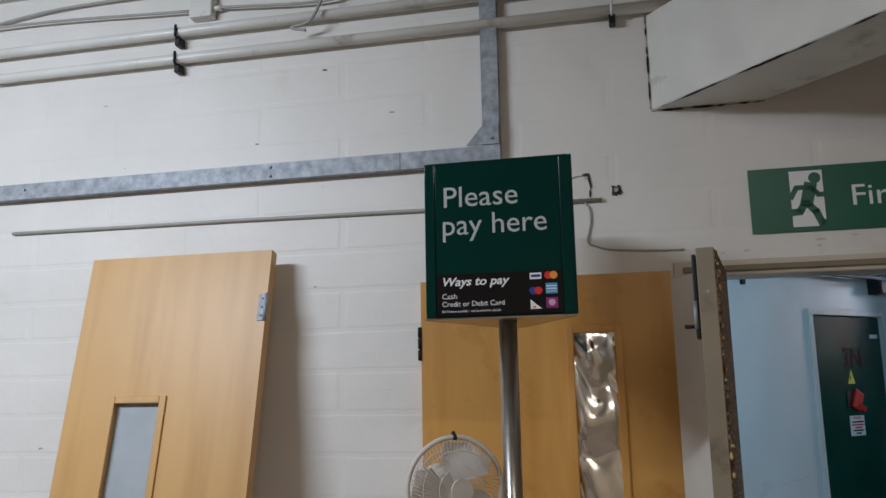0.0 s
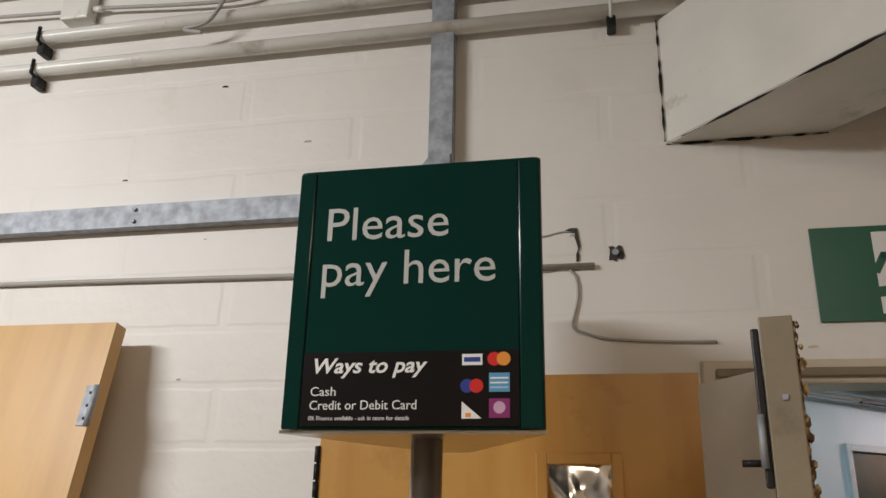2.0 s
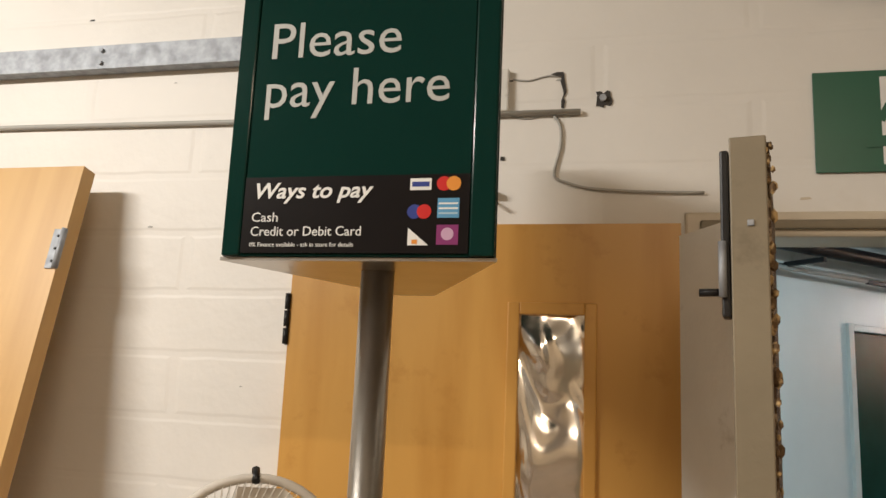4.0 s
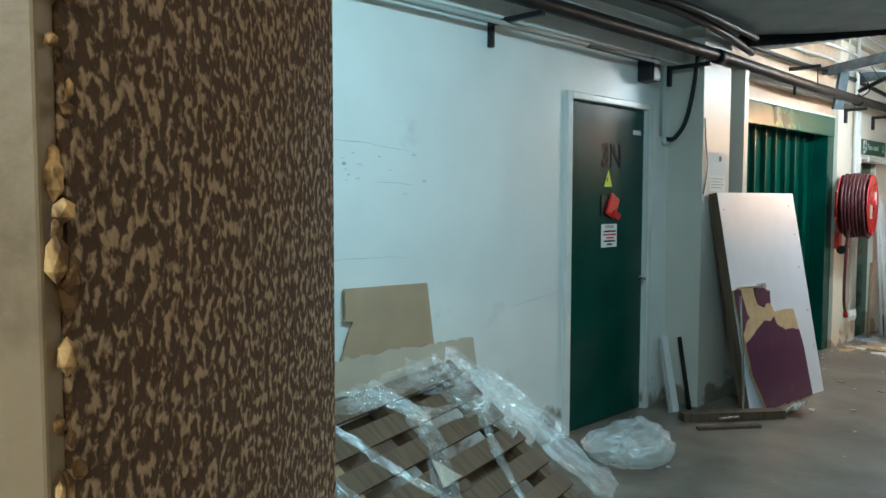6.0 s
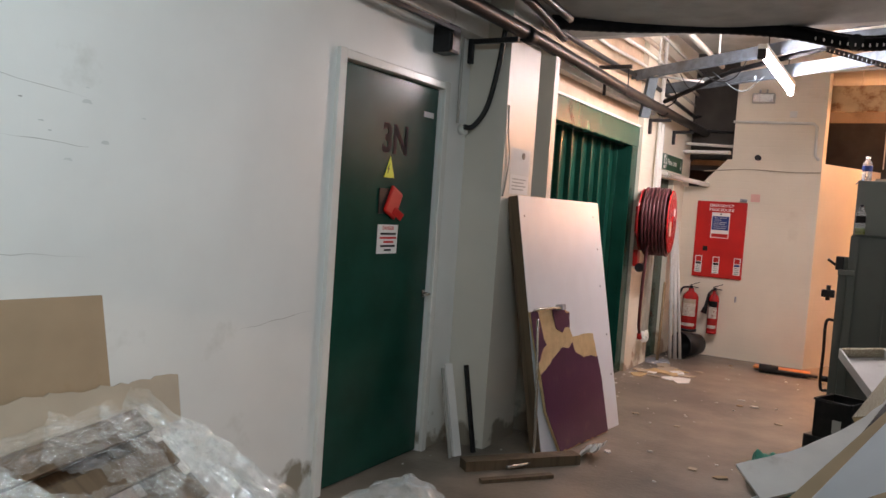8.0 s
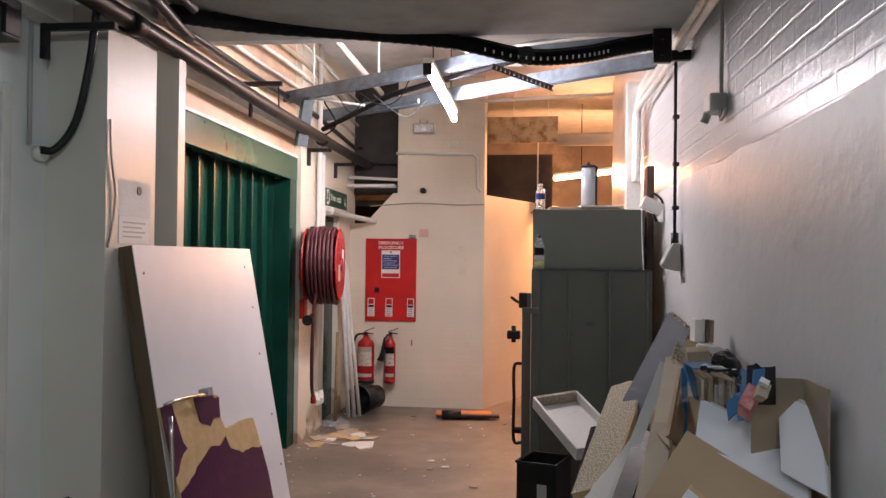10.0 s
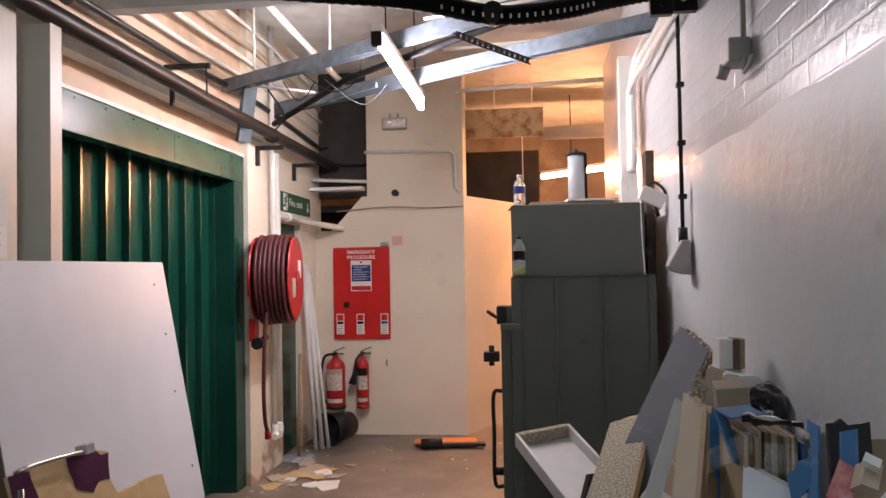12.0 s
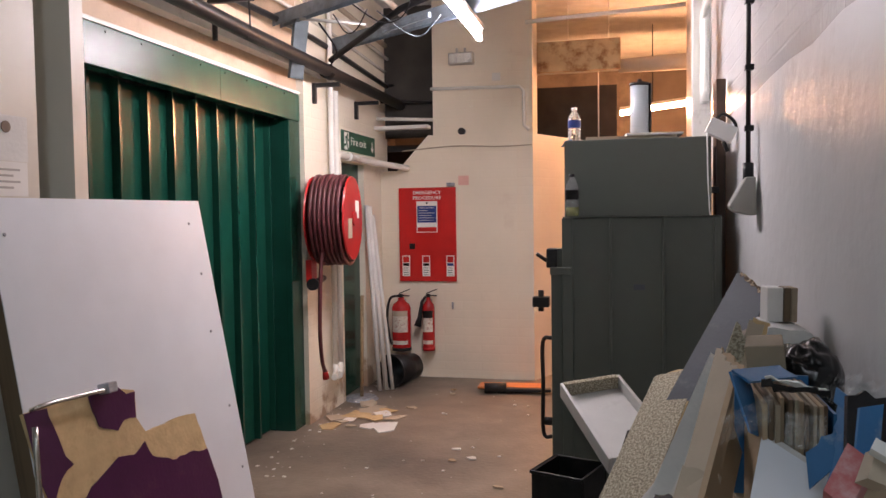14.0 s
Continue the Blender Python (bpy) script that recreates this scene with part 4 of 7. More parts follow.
def fan():
    t = thing("pedestal_fan", "dusty white pedestal fan with a wire cage", "fan", MA @ pose(-0.47, -0.64, 0, 0, 0, 30))
    R, zc = 0.132, 1.318
    part("rim", sweep(bmesh.new(), [(R * math.cos(a), 0, zc + R * math.sin(a)) for a in [2 * math.pi * k / 48 for k in range(49)]], 0.007, 8, False), M_FANW, t)
    for sg, nm in ((-1, "front_grille"), (1, "rear_grille")):
        bm = bmesh.new()
        for rr, yy in ((0.75, 0.035), (0.45, 0.05), (0.2, 0.055)):
            sweep(bm, [(R * rr * math.cos(a), sg * yy, zc + R * rr * math.sin(a)) for a in [2 * math.pi * k / 32 for k in range(33)]], 0.0014, 5, False)
        for k in range(72):
            a = 2 * math.pi * k / 72
            sweep(bm, [(R * q * math.cos(a + 0.5 * (1 - q)), sg * y, zc + R * q * math.sin(a + 0.5 * (1 - q))) for q, y in ((0.2, 0.055), (0.5, 0.05), (0.8, 0.03), (1.0, 0.0))], 0.0007, 4, False)
        grille = part(nm, bm, M_FANW, t)
        grille["kind"] = "stuff"
    for k in range(3):
        a = radians(120 * k + 70)
        b2 = bmesh.new()
        pts = [(0.02, -0.3), (0.10, -0.85), (0.13, -0.6), (0.134, 0.0), (0.13, 0.55), (0.09, 0.75), (0.02, 0.35)]
        vs = [b2.verts.new((math.cos(a + o) * r * 0.93, 0.010 * o * 2, zc + math.sin(a + o) * r * 0.93)) for r, o in pts]
        f = b2.faces.new(vs)
        ex = bmesh.ops.extrude_face_region(b2, geom=[f])
        bmesh.ops.translate(b2, verts=[v for v in ex["geom"] if isinstance(v, bmesh.types.BMVert)], vec=(0, 0.003, 0))
        part("blade", b2, M_FANW, t)
    bm = bmesh.new()
    bmesh.ops.create_cone(bm, cap_ends=True, segments=24, radius1=0.05, radius2=0.04, depth=0.12, matrix=pose(0, 0.10, zc, 90))
    part("motor", bm, M_FANW, t)
    part("hub_badge", tube([(0, -0.062, zc), (0, -0.054, zc)], 0.03, 20), M_FANW, t)
    part("pole", tube([(0, 0.09, 0.03), (0, 0.09, zc)], 0.014, 12), M_FANW, t)
    bm = bmesh.new()
    bmesh.ops.create_cone(bm, cap_ends=True, segments=32, radius1=0.2, radius2=0.17, depth=0.03, matrix=pose(0, 0.09, 0.015))
    part("base", bm, M_FANW, t)
    part("knob", tube([(0.0, -0.01, zc + R - 0.004), (0.0, 0.008, zc + R + 0.012)], 0.006, 8), M_BLACK, t)


fan()
# unseen lamp fittings assumed for the hall and the near passage
for m, lab in ((MA @ pose(-2.7, -2.6, 3.17), "unseen white fluorescent batten assumed under the hall ceiling"), (MA @ pose(0.7, -3.6, 3.14), "unseen white fluorescent batten assumed under the hall ceiling")):
    t = thing("unseen_batten", lab, "ceiling light", m)
    part("body", bbox((-0.78, -0.03, 0.0), (0.78, 0.03, 0.16), 0.005), M_WHITE, t)
t = thing("unseen_batten", "unseen white fluorescent batten assumed under the low soffit", "ceiling light", pose(-1.13, 4.60, 2.53))
part("body", bbox((-0.03, -0.52, 0.0), (0.03, 0.52, 0.09), 0.005), M_WHITE, t)
# body made up to go with the added passage fill
t = thing("unseen_batten", "unseen white fluorescent batten assumed under the low soffit", "ceiling light", pose(-1.30, 6.30, 2.53))
part("body", bbox((-0.03, -0.52, 0.0), (0.03, 0.52, 0.09), 0.005), M_WHITE, t)

# ---- passage: door, shutter, pipes ----


def west(x, y, z):
    return frame_of((x, y, z), (0, 1, 0), (0, 0, 1))


def east(x, y, z):
    return frame_of((x, y, z), (0, -1, 0), (0, 0, 1))


d = thing("door_1", "dark green gloss door with white frame, danger notice and yellow triangle, closed", "door", west(X1, 6.739, 0))
d["kind"] = "structure"
part("door_leaf", bbox((0.025, 0.022, 0.008), (0.897, 0.062, 2.04), 0.002), M_GREEN, d)
for lo, hi in (((-0.035, -0.022, 0), (0.018, 0.06, 2.088)), ((0.902, -0.022, 0), (0.95, 0.06, 2.088)), ((0.019, -0.020, 2.044), (0.901, 0.06, 2.086))):
    part("frame", bbox(lo, hi, 0.005), M_WHITE, d, "chipped white gloss frame")
# unseen near-black backing and reveals keep the gaps round the leaf dark
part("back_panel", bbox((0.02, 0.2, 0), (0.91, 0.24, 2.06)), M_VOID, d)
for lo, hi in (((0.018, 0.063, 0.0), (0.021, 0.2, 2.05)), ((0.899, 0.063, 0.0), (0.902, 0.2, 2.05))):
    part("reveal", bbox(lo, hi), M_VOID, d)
letters("number", "3N", 0.205, M_RUBBER, d, 0.385, 1.655, 0.0212, width=0.225, depth=0.001, bold=0.006)
part("warning_triangle", prism([(0.42, 1.525), (0.51, 1.525), (0.468, 1.635)], 0.018, 0.021), M_YELLOW, d, "yellow electrical warning triangle")
part("triangle_mark", prism([(0.447, 1.545), (0.463, 1.575), (0.455, 1.575), (0.466, 1.60), (0.444, 1.568), (0.453, 1.568)], 0.0165, 0.0179), M_SIGNB, d)
part("grey_plate", bbox((0.385, 0.014, 1.34), (0.465, 0.021, 1.47), 0.002), M_IRON, d)
part("red_tag", bbox((-0.055, -0.018, -0.075), (0.055, 0.0, 0.075), 0.012, pose(0.50, 0.016, 1.40, 0, 26, 0)), M_RED, d, "red hanging lock-off tag")
part("red_tag_flap", bbox((-0.04, -0.006, -0.02), (0.05, 0.0, 0.02), 0.004, pose(0.525, -0.004, 1.345, 15, 25, 0)), M_RED, d)
nt_ = part("danger_notice", bbox((0.395, 0.0185, 1.135), (0.575, 0.0215, 1.285), 0.001), M_PAPER, d, "white danger notice with red and black lines")
letters("lettering", "DANGER", 0.028, M_RED, nt_, 0.435, 1.258, 0.018, width=0.10)
for k, (a, b, mm) in enumerate(((0.42, 0.56, M_SIGNB), (0.415, 0.565, M_RED), (0.45, 0.54, M_RED), (0.425, 0.555, M_SIGNB), (0.46, 0.52, M_SIGNB))):
    part("text_bar", plate(a, 1.232 - k * 0.021, b, 1.243 - k * 0.021, 0.0183, 0.0006), mm, nt_)
part("sticker", plate(0.76, 1.875, 0.86, 1.905, 0.0218, 0.001), M_PAPER, d)
hn = part("handle_plate", bbox((0.858, 0.014, 0.885), (0.882, 0.0215, 0.925), 0.003), M_CHROME, d, "chrome lever handle")
part("lever", tube([(0.87, 0.012, 0.905), (0.87, -0.022, 0.905), (0.80, -0.024, 0.905)], 0.008, 8), M_CHROME, hn)

sh = thing("steel_shutter", "dark green ribbed steel shutter with a painted header", "shutter", west(-3.20, 8.53, 0))
for k in range(10):
    y0 = 0.0 + k * 0.2185
    prof = [(0.0, 0.142), (0.176, 0.142), (0.182, 0.104), (0.202, 0.104), (0.208, 0.142), (0.2180, 0.142)]
    bm = bmesh.new()
    a = [bm.verts.new((y0 + u, v, 0.02)) for u, v in prof]
    b = [bm.verts.new((y0 + u, v, 2.06)) for u, v in prof]
    c = [bm.verts.new((y0 + u, v + 0.003, 0.02)) for u, v in prof]
    e = [bm.verts.new((y0 + u, v + 0.003, 2.06)) for u, v in prof]
    for i in range(5):
        bm.faces.new((a[i], a[i + 1], b[i + 1], b[i])).material_index = int(0 < i < 4)
        bm.faces.new((c[i], e[i], e[i + 1], c[i + 1]))
        bm.faces.new((a[i], c[i], c[i + 1], a[i + 1]))
    part("panel", bm, (M_GREEN3, M_GREEN), sh)
h1 = part("header", bbox((0.0, -0.022, 2.05), (1.32, 0.06, 2.228), 0.004), M_GREEN2, sh, "lighter green header board")
h2 = part("header", bbox((1.322, -0.021, 2.05), (2.36, 0.06, 2.228), 0.004), M_GREEN2, sh, "lighter green header board")
for k in range(9):
    bm = bmesh.new()
    bmesh.ops.create_cone(bm, cap_ends=True, segments=8, radius1=0.006, radius2=0.004, depth=0.006, matrix=pose(0.12 + k * 0.25, -0.024, 2.205, 90))
    part("screw", bm, M_GREEN, h1 if k < 5 else h2)
part("side_post", bbox((2.19, -0.018, 0), (2.358, 0.16, 2.049), 0.004), M_GREEN, sh)
part("side_post", bbox((2.186, 0.02, 0), (2.189, 0.158, 2.049)), M_GREEN, sh)
# unseen near-black backing added to keep gaps in the shutter dark
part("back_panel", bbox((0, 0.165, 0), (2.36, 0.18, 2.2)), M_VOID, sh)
part("capping", bbox((0.0, -0.026, 2.229), (2.36, 0.0, 2.249), 0.003), M_WHITE, sh, "white capping strip")
single("cable_trunking", bbox((0.0, -0.075, 2.375), (2.62, -0.001, 2.475), 0.004), M_WHITE, "white cable trunking above the shutter", "trunking", west(-3.20, 8.53, 0))

# black service pipe along the wall with its brackets
sp = thing("service_pipe", "black painted iron pipe carried along the wall on brackets", "pipe")
part("pipe", tube([(-3.02, 2.0, 2.445), (-3.02, 6.0, 2.435), (-3.01, 8.2, 2.425), (-3.0, 9.8, 2.395), (-3.0, 12.9, 2.385)], 0.041, 16), M_IRON, sp)
for y in (8.05, 11.0):
    part("coupling", tube([(-3.01, y - 0.05, 2.42 if y < 9 else 2.39), (-3.01, y + 0.05, 2.42 if y < 9 else 2.39)], 0.050, 16), M_IRON, sp)
for y, x, z in ((3.2, X1, 2.37), (6.02, X1, 2.37), (7.815, -3.26, 2.345), (11.05, -3.15, 2.32), (11.9, -3.15, 2.31)):
    br = part("bracket", bbox((x, y - 0.015, z - 0.13), (x + 0.028, y + 0.015, z + 0.01), 0.003), M_BLACK, sp)
    part("arm", bbox((x + 0.028, y - 0.014, z - 0.02), (-2.95, y + 0.014, z + 0.008), 0.003), M_BLACK, br)
for y in (9.78,):
    br = part("bracket", bbox((-3.2, y - 0.014, 2.545), (-2.94, y + 0.014, 2.575), 0.003), M_BLACK, sp)
    part("hanger", tube([(-2.965, y, 2.55), (-2.96, y, 2.40), (-2.985, y, 2.345)], 0.005, 6), M_BLACK, br)
    part("leg", bbox((-3.125, y - 0.1, 2.33), (-3.105, y - 0.075, 2.45), 0.003), M_BLACK, br)
# second black line and loose cables under the soffit
single("heavy_cable", tube(curve([(-2.97, 6.25, 2.585), (-2.9, 6.7, 2.575), (-2.88, 7.2, 2.57), (-2.92, 7.9, 2.55), (-3.02, 8.6, 2.52)], 30), 0.028, 10), M_BLACK, "thick black cable under the soffit", "cable")
single("heavy_cable", tube(curve([(-2.90, 6.35, 2.59), (-2.82, 6.9, 2.58), (-2.80, 7.4, 2.57), (-2.86, 8.3, 2.56)], 30), 0.022, 10), M_BLACK, "thick black cable under the soffit", "cable")
single("conduit", tube([(-3.19, 4.5, 2.345), (-3.19, 7.45, 2.345)], 0.014, 8), M_GREYP, "thin grey conduit under the wall ledge", "conduit")
single("black_conduit", bbox((-3.2, 6.75, 2.325), (-3.175, 7.5, 2.35), 0.004), M_BLACK, "short black conduit under the ledge", "conduit")
jb = thing("switch_box", "small black switch box high on the wall", "junction box", west(X1, 7.5, 2.22))
part("casing", bbox((0, -0.11, 0), (0.11, -0.001, 0.15), 0.008), M_BLACK, jb)
part("cover", bbox((0.012, -0.118, 0.012), (0.098, -0.111, 0.138), 0.003), M_BLACK, jb)
dc = thing("drop_cable", "black cable looping down to a white socket beside the pillar", "cable")
part("sheath", tube(curve([(-3.06, 7.86, 2.42), (-3.10, 7.88, 2.20), (-3.16, 7.89, 1.98), (-3.23, 7.87, 1.87), (-3.27, 7.83, 1.86)], 30), 0.016, 8), M_BLACK, dc)
part("socket", tube([(-3.309, 7.86, 1.85), (-3.27, 7.86, 1.85)], 0.03, 16), M_WHITE, dc)
part("conduit", tube([(-3.295, 7.80, 1.88), (-3.295, 7.80, 2.36)], 0.009, 8), M_GREYP, dc)
nb = thing("paper_notice", "curling white paper notice stuck on the pillar", "notice", west(-3.05, 8.03, 1.50))
part("sheet", bbox((0, -0.0025, 0), (0.255, -0.0005, 0.115)), M_PAPER, nb)
for k in range(4):
    part("text_bar", plate(0.03, 0.085 - k * 0.02, 0.22 - 0.03 * (k % 2), 0.092 - k * 0.02, -0.0027, 0.0005), M_GREYP, nb)
part("old_patch", bbox((-0.005, -0.0006, 0.117), (0.262, 0.0, 0.27)), M_PLASTER, nb)
single("wall_plug_hole", tube([(0, -0.004, 0), (0, -0.001, 0)], 0.02, 12), M_DARKWOOD, "rusty plug hole in the pillar", "hole", west(-3.05, 8.195, 1.73))
single("thin_cable", tube(curve([(-3.044, 7.945, 2.0), (-3.04, 7.95, 1.85), (-3.04, 7.985, 1.7), (-3.044, 7.97, 1.56), (-3.044, 7.94, 1.48)], 20), 0.005, 6), M_GREYP, "thin white cable on the pillar corner", "cable")
# west wall odds: sticker, rail end, cracks
single("yellow_sticker", plate(0, 0, 0.06, 0.085, -0.0005, 0.001), mat("faded_yellow_tape", (0.70, 0.70, 0.46), 0.6, bump=0), "faded yellow tape mark on the wall", "sticker", west(X1, 4.575, 1.56))
rl = thing("sloping_batten", "grey-brown timber batten fixed on a slope to the wall", "batten", frame_of((-3.255, 4.144, 1.672), (0, 0.7, 0.46), (0, -0.46, 0.7)))
part("batten", prism([(-0.55, -0.045), (-0.02, -0.04), (0.0, -0.012), (-0.012, 0.0), (-0.55, 0.0)], 0.0, 0.053, I4, 0.003), M_CARDG, rl)


def crack(y0, z0, y1, z1, seed, wide=0.004):
    rnd = random.Random(seed)
    n = max(4, int(math.dist((y0, z0), (y1, z1)) / 0.05))
    up, dn = [], []
    dz = 0.0
    for k in range(n + 1):
        t = k / n
        dz += rnd.uniform(-0.006, 0.006) * (3.5 if wide > 0.006 else 1)
        w = wide * math.sin(math.pi * min(0.98, max(0.02, t))) * rnd.uniform(0.3, 1.0)
        up.append((y0 + (y1 - y0) * t, z0 + (z1 - z0) * t + dz + w)), dn.append((y0 + (y1 - y0) * t, z0 + (z1 - z0) * t + dz))
    single("wall_crack", prism(up + dn[::-1], -0.0012, -0.0004), M_IRON if wide > 0.006 else M_GREYP, "fine hairline crack in the painted wall", "crack", west(X1, 0, 0))


for i, c in enumerate(((4.0, 1.16, 4.9, 1.17, 0.003), (4.75, 1.17, 5.5, 1.165, 0.003), (4.75, 1.71, 5.5, 1.66, 0.003), (4.1, 1.74, 4.75, 1.70, 0.002), (4.65, 0.97, 5.0, 0.965, 0.003), (3.9, 0.33, 4.3, 0.40, 0.008), (4.3, 0.40, 4.72, 0.50, 0.007), (4.5, 1.60, 4.9, 1.63, 0.003),
                       (4.05, 0.62, 4.25, 0.62, 0.003), (6.2, 0.85, 6.65, 0.9, 0.003), (5.2, 1.52, 5.5, 1.50, 0.003))):
    crack(*c[:4], i, c[4])
for i, (y, z, r) in enumerate(((4.28, 0.40, 0.045), (4.42, 0.33, 0.05), (4.1, 0.75, 0.02), (4.62, 1.70, 0.012), (4.3, 1.86, 0.012), (4.25, 0.70, 0.025), (5.05, 1.60, 0.012))):
    poly = ragged([(y - r, z - r * 0.5), (y + r, z - r * 0.4), (y + r * 0.8, z + r * 0.5), (y - r * 0.7, z + r * 0.45)], 0.012, 0.006, i)
    single("paint_chip", prism(poly, -0.0012, -0.0004), M_GREYP, "flaked patch of bare plaster on the wall", "chip", west(X1, 0, 0))

rnd = random.Random(77)
for k in range(26):
    y, z, r = rnd.gauss(5.0, 0.28), rnd.gauss(1.60, 0.06), rnd.uniform(0.004, 0.012)
    single("paint_chip", prism(ragged([(y - r * 1.8, z - r * 0.4), (y + r * 1.6, z - r * 0.5), (y + r, z + r * 0.5), (y - r, z + r * 0.4)], 0.008, r * 0.3, k + 20), -0.0010, -0.0004), M_SCUFF if k % 6 else M_GREYP, "small grey scuff in the paint of the wall", "chip", west(X1, 0, 0), group="wall scuffs")
for k in range(14):
    y, z, r = rnd.uniform(3.7, 5.2), rnd.uniform(0.35, 1.1), rnd.uniform(0.006, 0.016)
    single("paint_chip", prism(ragged([(y - r * 1.8, z - r * 0.4), (y + r * 1.6, z - r * 0.5), (y + r, z + r * 0.5), (y - r, z + r * 0.4)], 0.008, r * 0.3, k + 60), -0.0010, -0.0004), M_SCUFF if k % 3 else M_GREYP, "small grey scuff in the paint of the wall", "chip", west(X1, 0, 0), group="wall scuffs")

# ---- loose things along the west side ----


def board(name, label, category, origin, right, up, w, h, t, material, edge=None, torn=None, seed=1):
    m = frame_of(origin, right, up)
    poly = ragged([(0, 0), (w, 0), (w, h), (0, h)], 0.03, 0.012, seed, torn) if torn else [(0, 0), (w, 0), (w, h), (0, h)]
    if not edge:
        return single(name, prism(poly, 0, t), material, label, category, m)
    th = thing(name, label, category, m)
    part("face", prism(poly, 0, 0.004), material, th)
    part("core", prism(poly, 0.0041, t), edge, th, "exposed core edge")
    return th


wb = board("leaning_panel", "tall white-faced panel with a brown timber edge leaning on the shutter", "panel", (-2.70, 8.0, 0.0), (0.10, 1.06, 0.0), (-0.285, 0.03, 1.49), 1.075, 1.52, 0.075, M_BOARD, M_DARKWOOD)
for k, (x, z) in enumerate(((0.98, 1.42), (1.0, 1.2), (0.99, 0.95), (1.02, 0.62), (1.03, 0.35), (0.05, 1.40))):
    bm = bmesh.new()
    bmesh.ops.create_cone(bm, cap_ends=True, segments=8, radius1=0.007, radius2=0.004, depth=0.004, matrix=pose(x, -0.002, z, 90))
    part("screw", bm, M_GALV, wb)
mp = thing("cupboard_door", "torn maroon laminate cupboard door with chrome handle leaning on the panel", "cupboard door", frame_of((-2.671, 7.997, 0.006), (0.094, 0.9956, 0.0), (-0.188, 0.0177, 0.982)))
part("core", prism(ragged([(-0.025, 0.84), (0.05, 0.26), (0.176, 0.0), (0.84, 0.0), (0.816, 0.36), (0.757, 0.648), (0.62, 0.657), (0.47, 0.652), (0.437, 0.713), (0.45, 0.81), (0.32, 0.848)], 0.03, 0.004, 3, (4, 5, 6, 7, 8)), 0.004, 0.02), M_TAN, mp)
part("laminate", prism(ragged([(-0.025, 0.841), (-0.01, 0.63), (0.012, 0.547), (0.068, 0.61), (0.125, 0.64), (0.098, 0.674), (0.082, 0.747), (0.061, 0.838)], 0.025, 0.006, 8, (2, 3, 4, 5, 6)), 0.0, 0.0038), M_MAROON, mp, "maroon laminate face")
part("laminate", prism(ragged([(0.235, 0.838), (0.25, 0.76), (0.257, 0.728), (0.336, 0.692), (0.37, 0.719), (0.432, 0.714), (0.45, 0.805), (0.405, 0.806), (0.372, 0.838), (0.319, 0.846)], 0.025, 0.005, 9), 0.0, 0.0038), M_MAROON, mp, "maroon laminate face")
part("laminate", prism(ragged([(0.029, 0.478), (0.051, 0.263), (0.10, 0.16), (0.176, 0.012), (0.32, 0.006), (0.50, 0.006), (0.68, 0.006), (0.836, 0.006), (0.816, 0.36), (0.786, 0.498), (0.677, 0.515), (0.577, 0.516), (0.478, 0.561), (0.454, 0.621), (0.396, 0.591), (0.316, 0.605), (0.208, 0.558), (0.10, 0.50)], 0.025, 0.006, 10, (3, 4, 5, 9, 10, 11, 12, 13, 14, 15, 16, 17)), 0.0, 0.0038), M_MAROON, mp, "maroon laminate face")
hd = part("handle", tube(curve([(0.0, 0.0, 0.845), (0.01, -0.03, 0.852), (0.07, -0.034, 0.853), (0.2, -0.034, 0.848), (0.30, -0.03, 0.842)], 20), 0.008, 8), M_CHROME, mp, "bent chrome handle")
part("end_cap", bbox((0.28, -0.045, 0.83), (0.325, 0.003, 0.865), 0.004), M_GALV, hd)
single("torn_paper", crumpled(8, lambda u, v: ((-2.56 + 0.12 * u, 8.18 + 0.16 * v, 0.01 + 0.06 * u), (0.3, 0, 1)), 0.05, 5.1), M_PAPER, "scrap of torn white paper at the foot of the cupboard door", "paper")
single("chrome_rod", tube(curve([(-2.78, 7.97, 0.80), (-2.74, 7.94, 0.40), (-2.72, 7.92, 0.05), (-2.70, 7.82, 0.03), (-2.74, 7.62, 0.045)], 20), 0.009, 8), M_CHROME, "bent chrome rod resting on the panel", "rod")
board("timber_offcut", "rough timber batten lying on the floor", "timber", (-2.93, 7.52, 0.0), (0.44, 0.56, 0.0), (0, 0, 1), 0.70, 0.055, 0.09, M_DARKWOOD)
board("timber_offcut", "thin splintered timber strip lying on the floor", "timber", (-2.78, 7.42, 0.0), (0.38, 0.50, 0.0), (0, 0, 1), 0.42, 0.02, 0.04, M_DARKWOOD)
single("white_upright", bbox((-0.028, -0.010, 0.0), (0.028, 0.012, 0.52), 0.003, frame_of((-3.10, 7.72, 0.0), (0.3, 1, 0), (-0.22, 0.14, 1))), M_PLASTER, "white painted timber strip leaning on the pillar", "timber")
single("black_strip", bbox((-0.012, -0.010, 0.0), (0.012, 0.010, 0.50), 0.002, frame_of((-3.06, 7.84, 0.0), (0.3, 1, 0), (-0.20, 0.10, 1))), M_BLACK, "thin black metal strip leaning on the pillar", "strip")
single("grey_strip", bbox((-0.010, -0.004, 0.0), (0.010, 0.004, 0.50), 0.001, frame_of((-3.11, 7.66, 0.0), (0.3, 1, 0), (-0.30, -0.22, 1))), M_GREYP, "thin grey trim strip leaning on the wall", "strip")

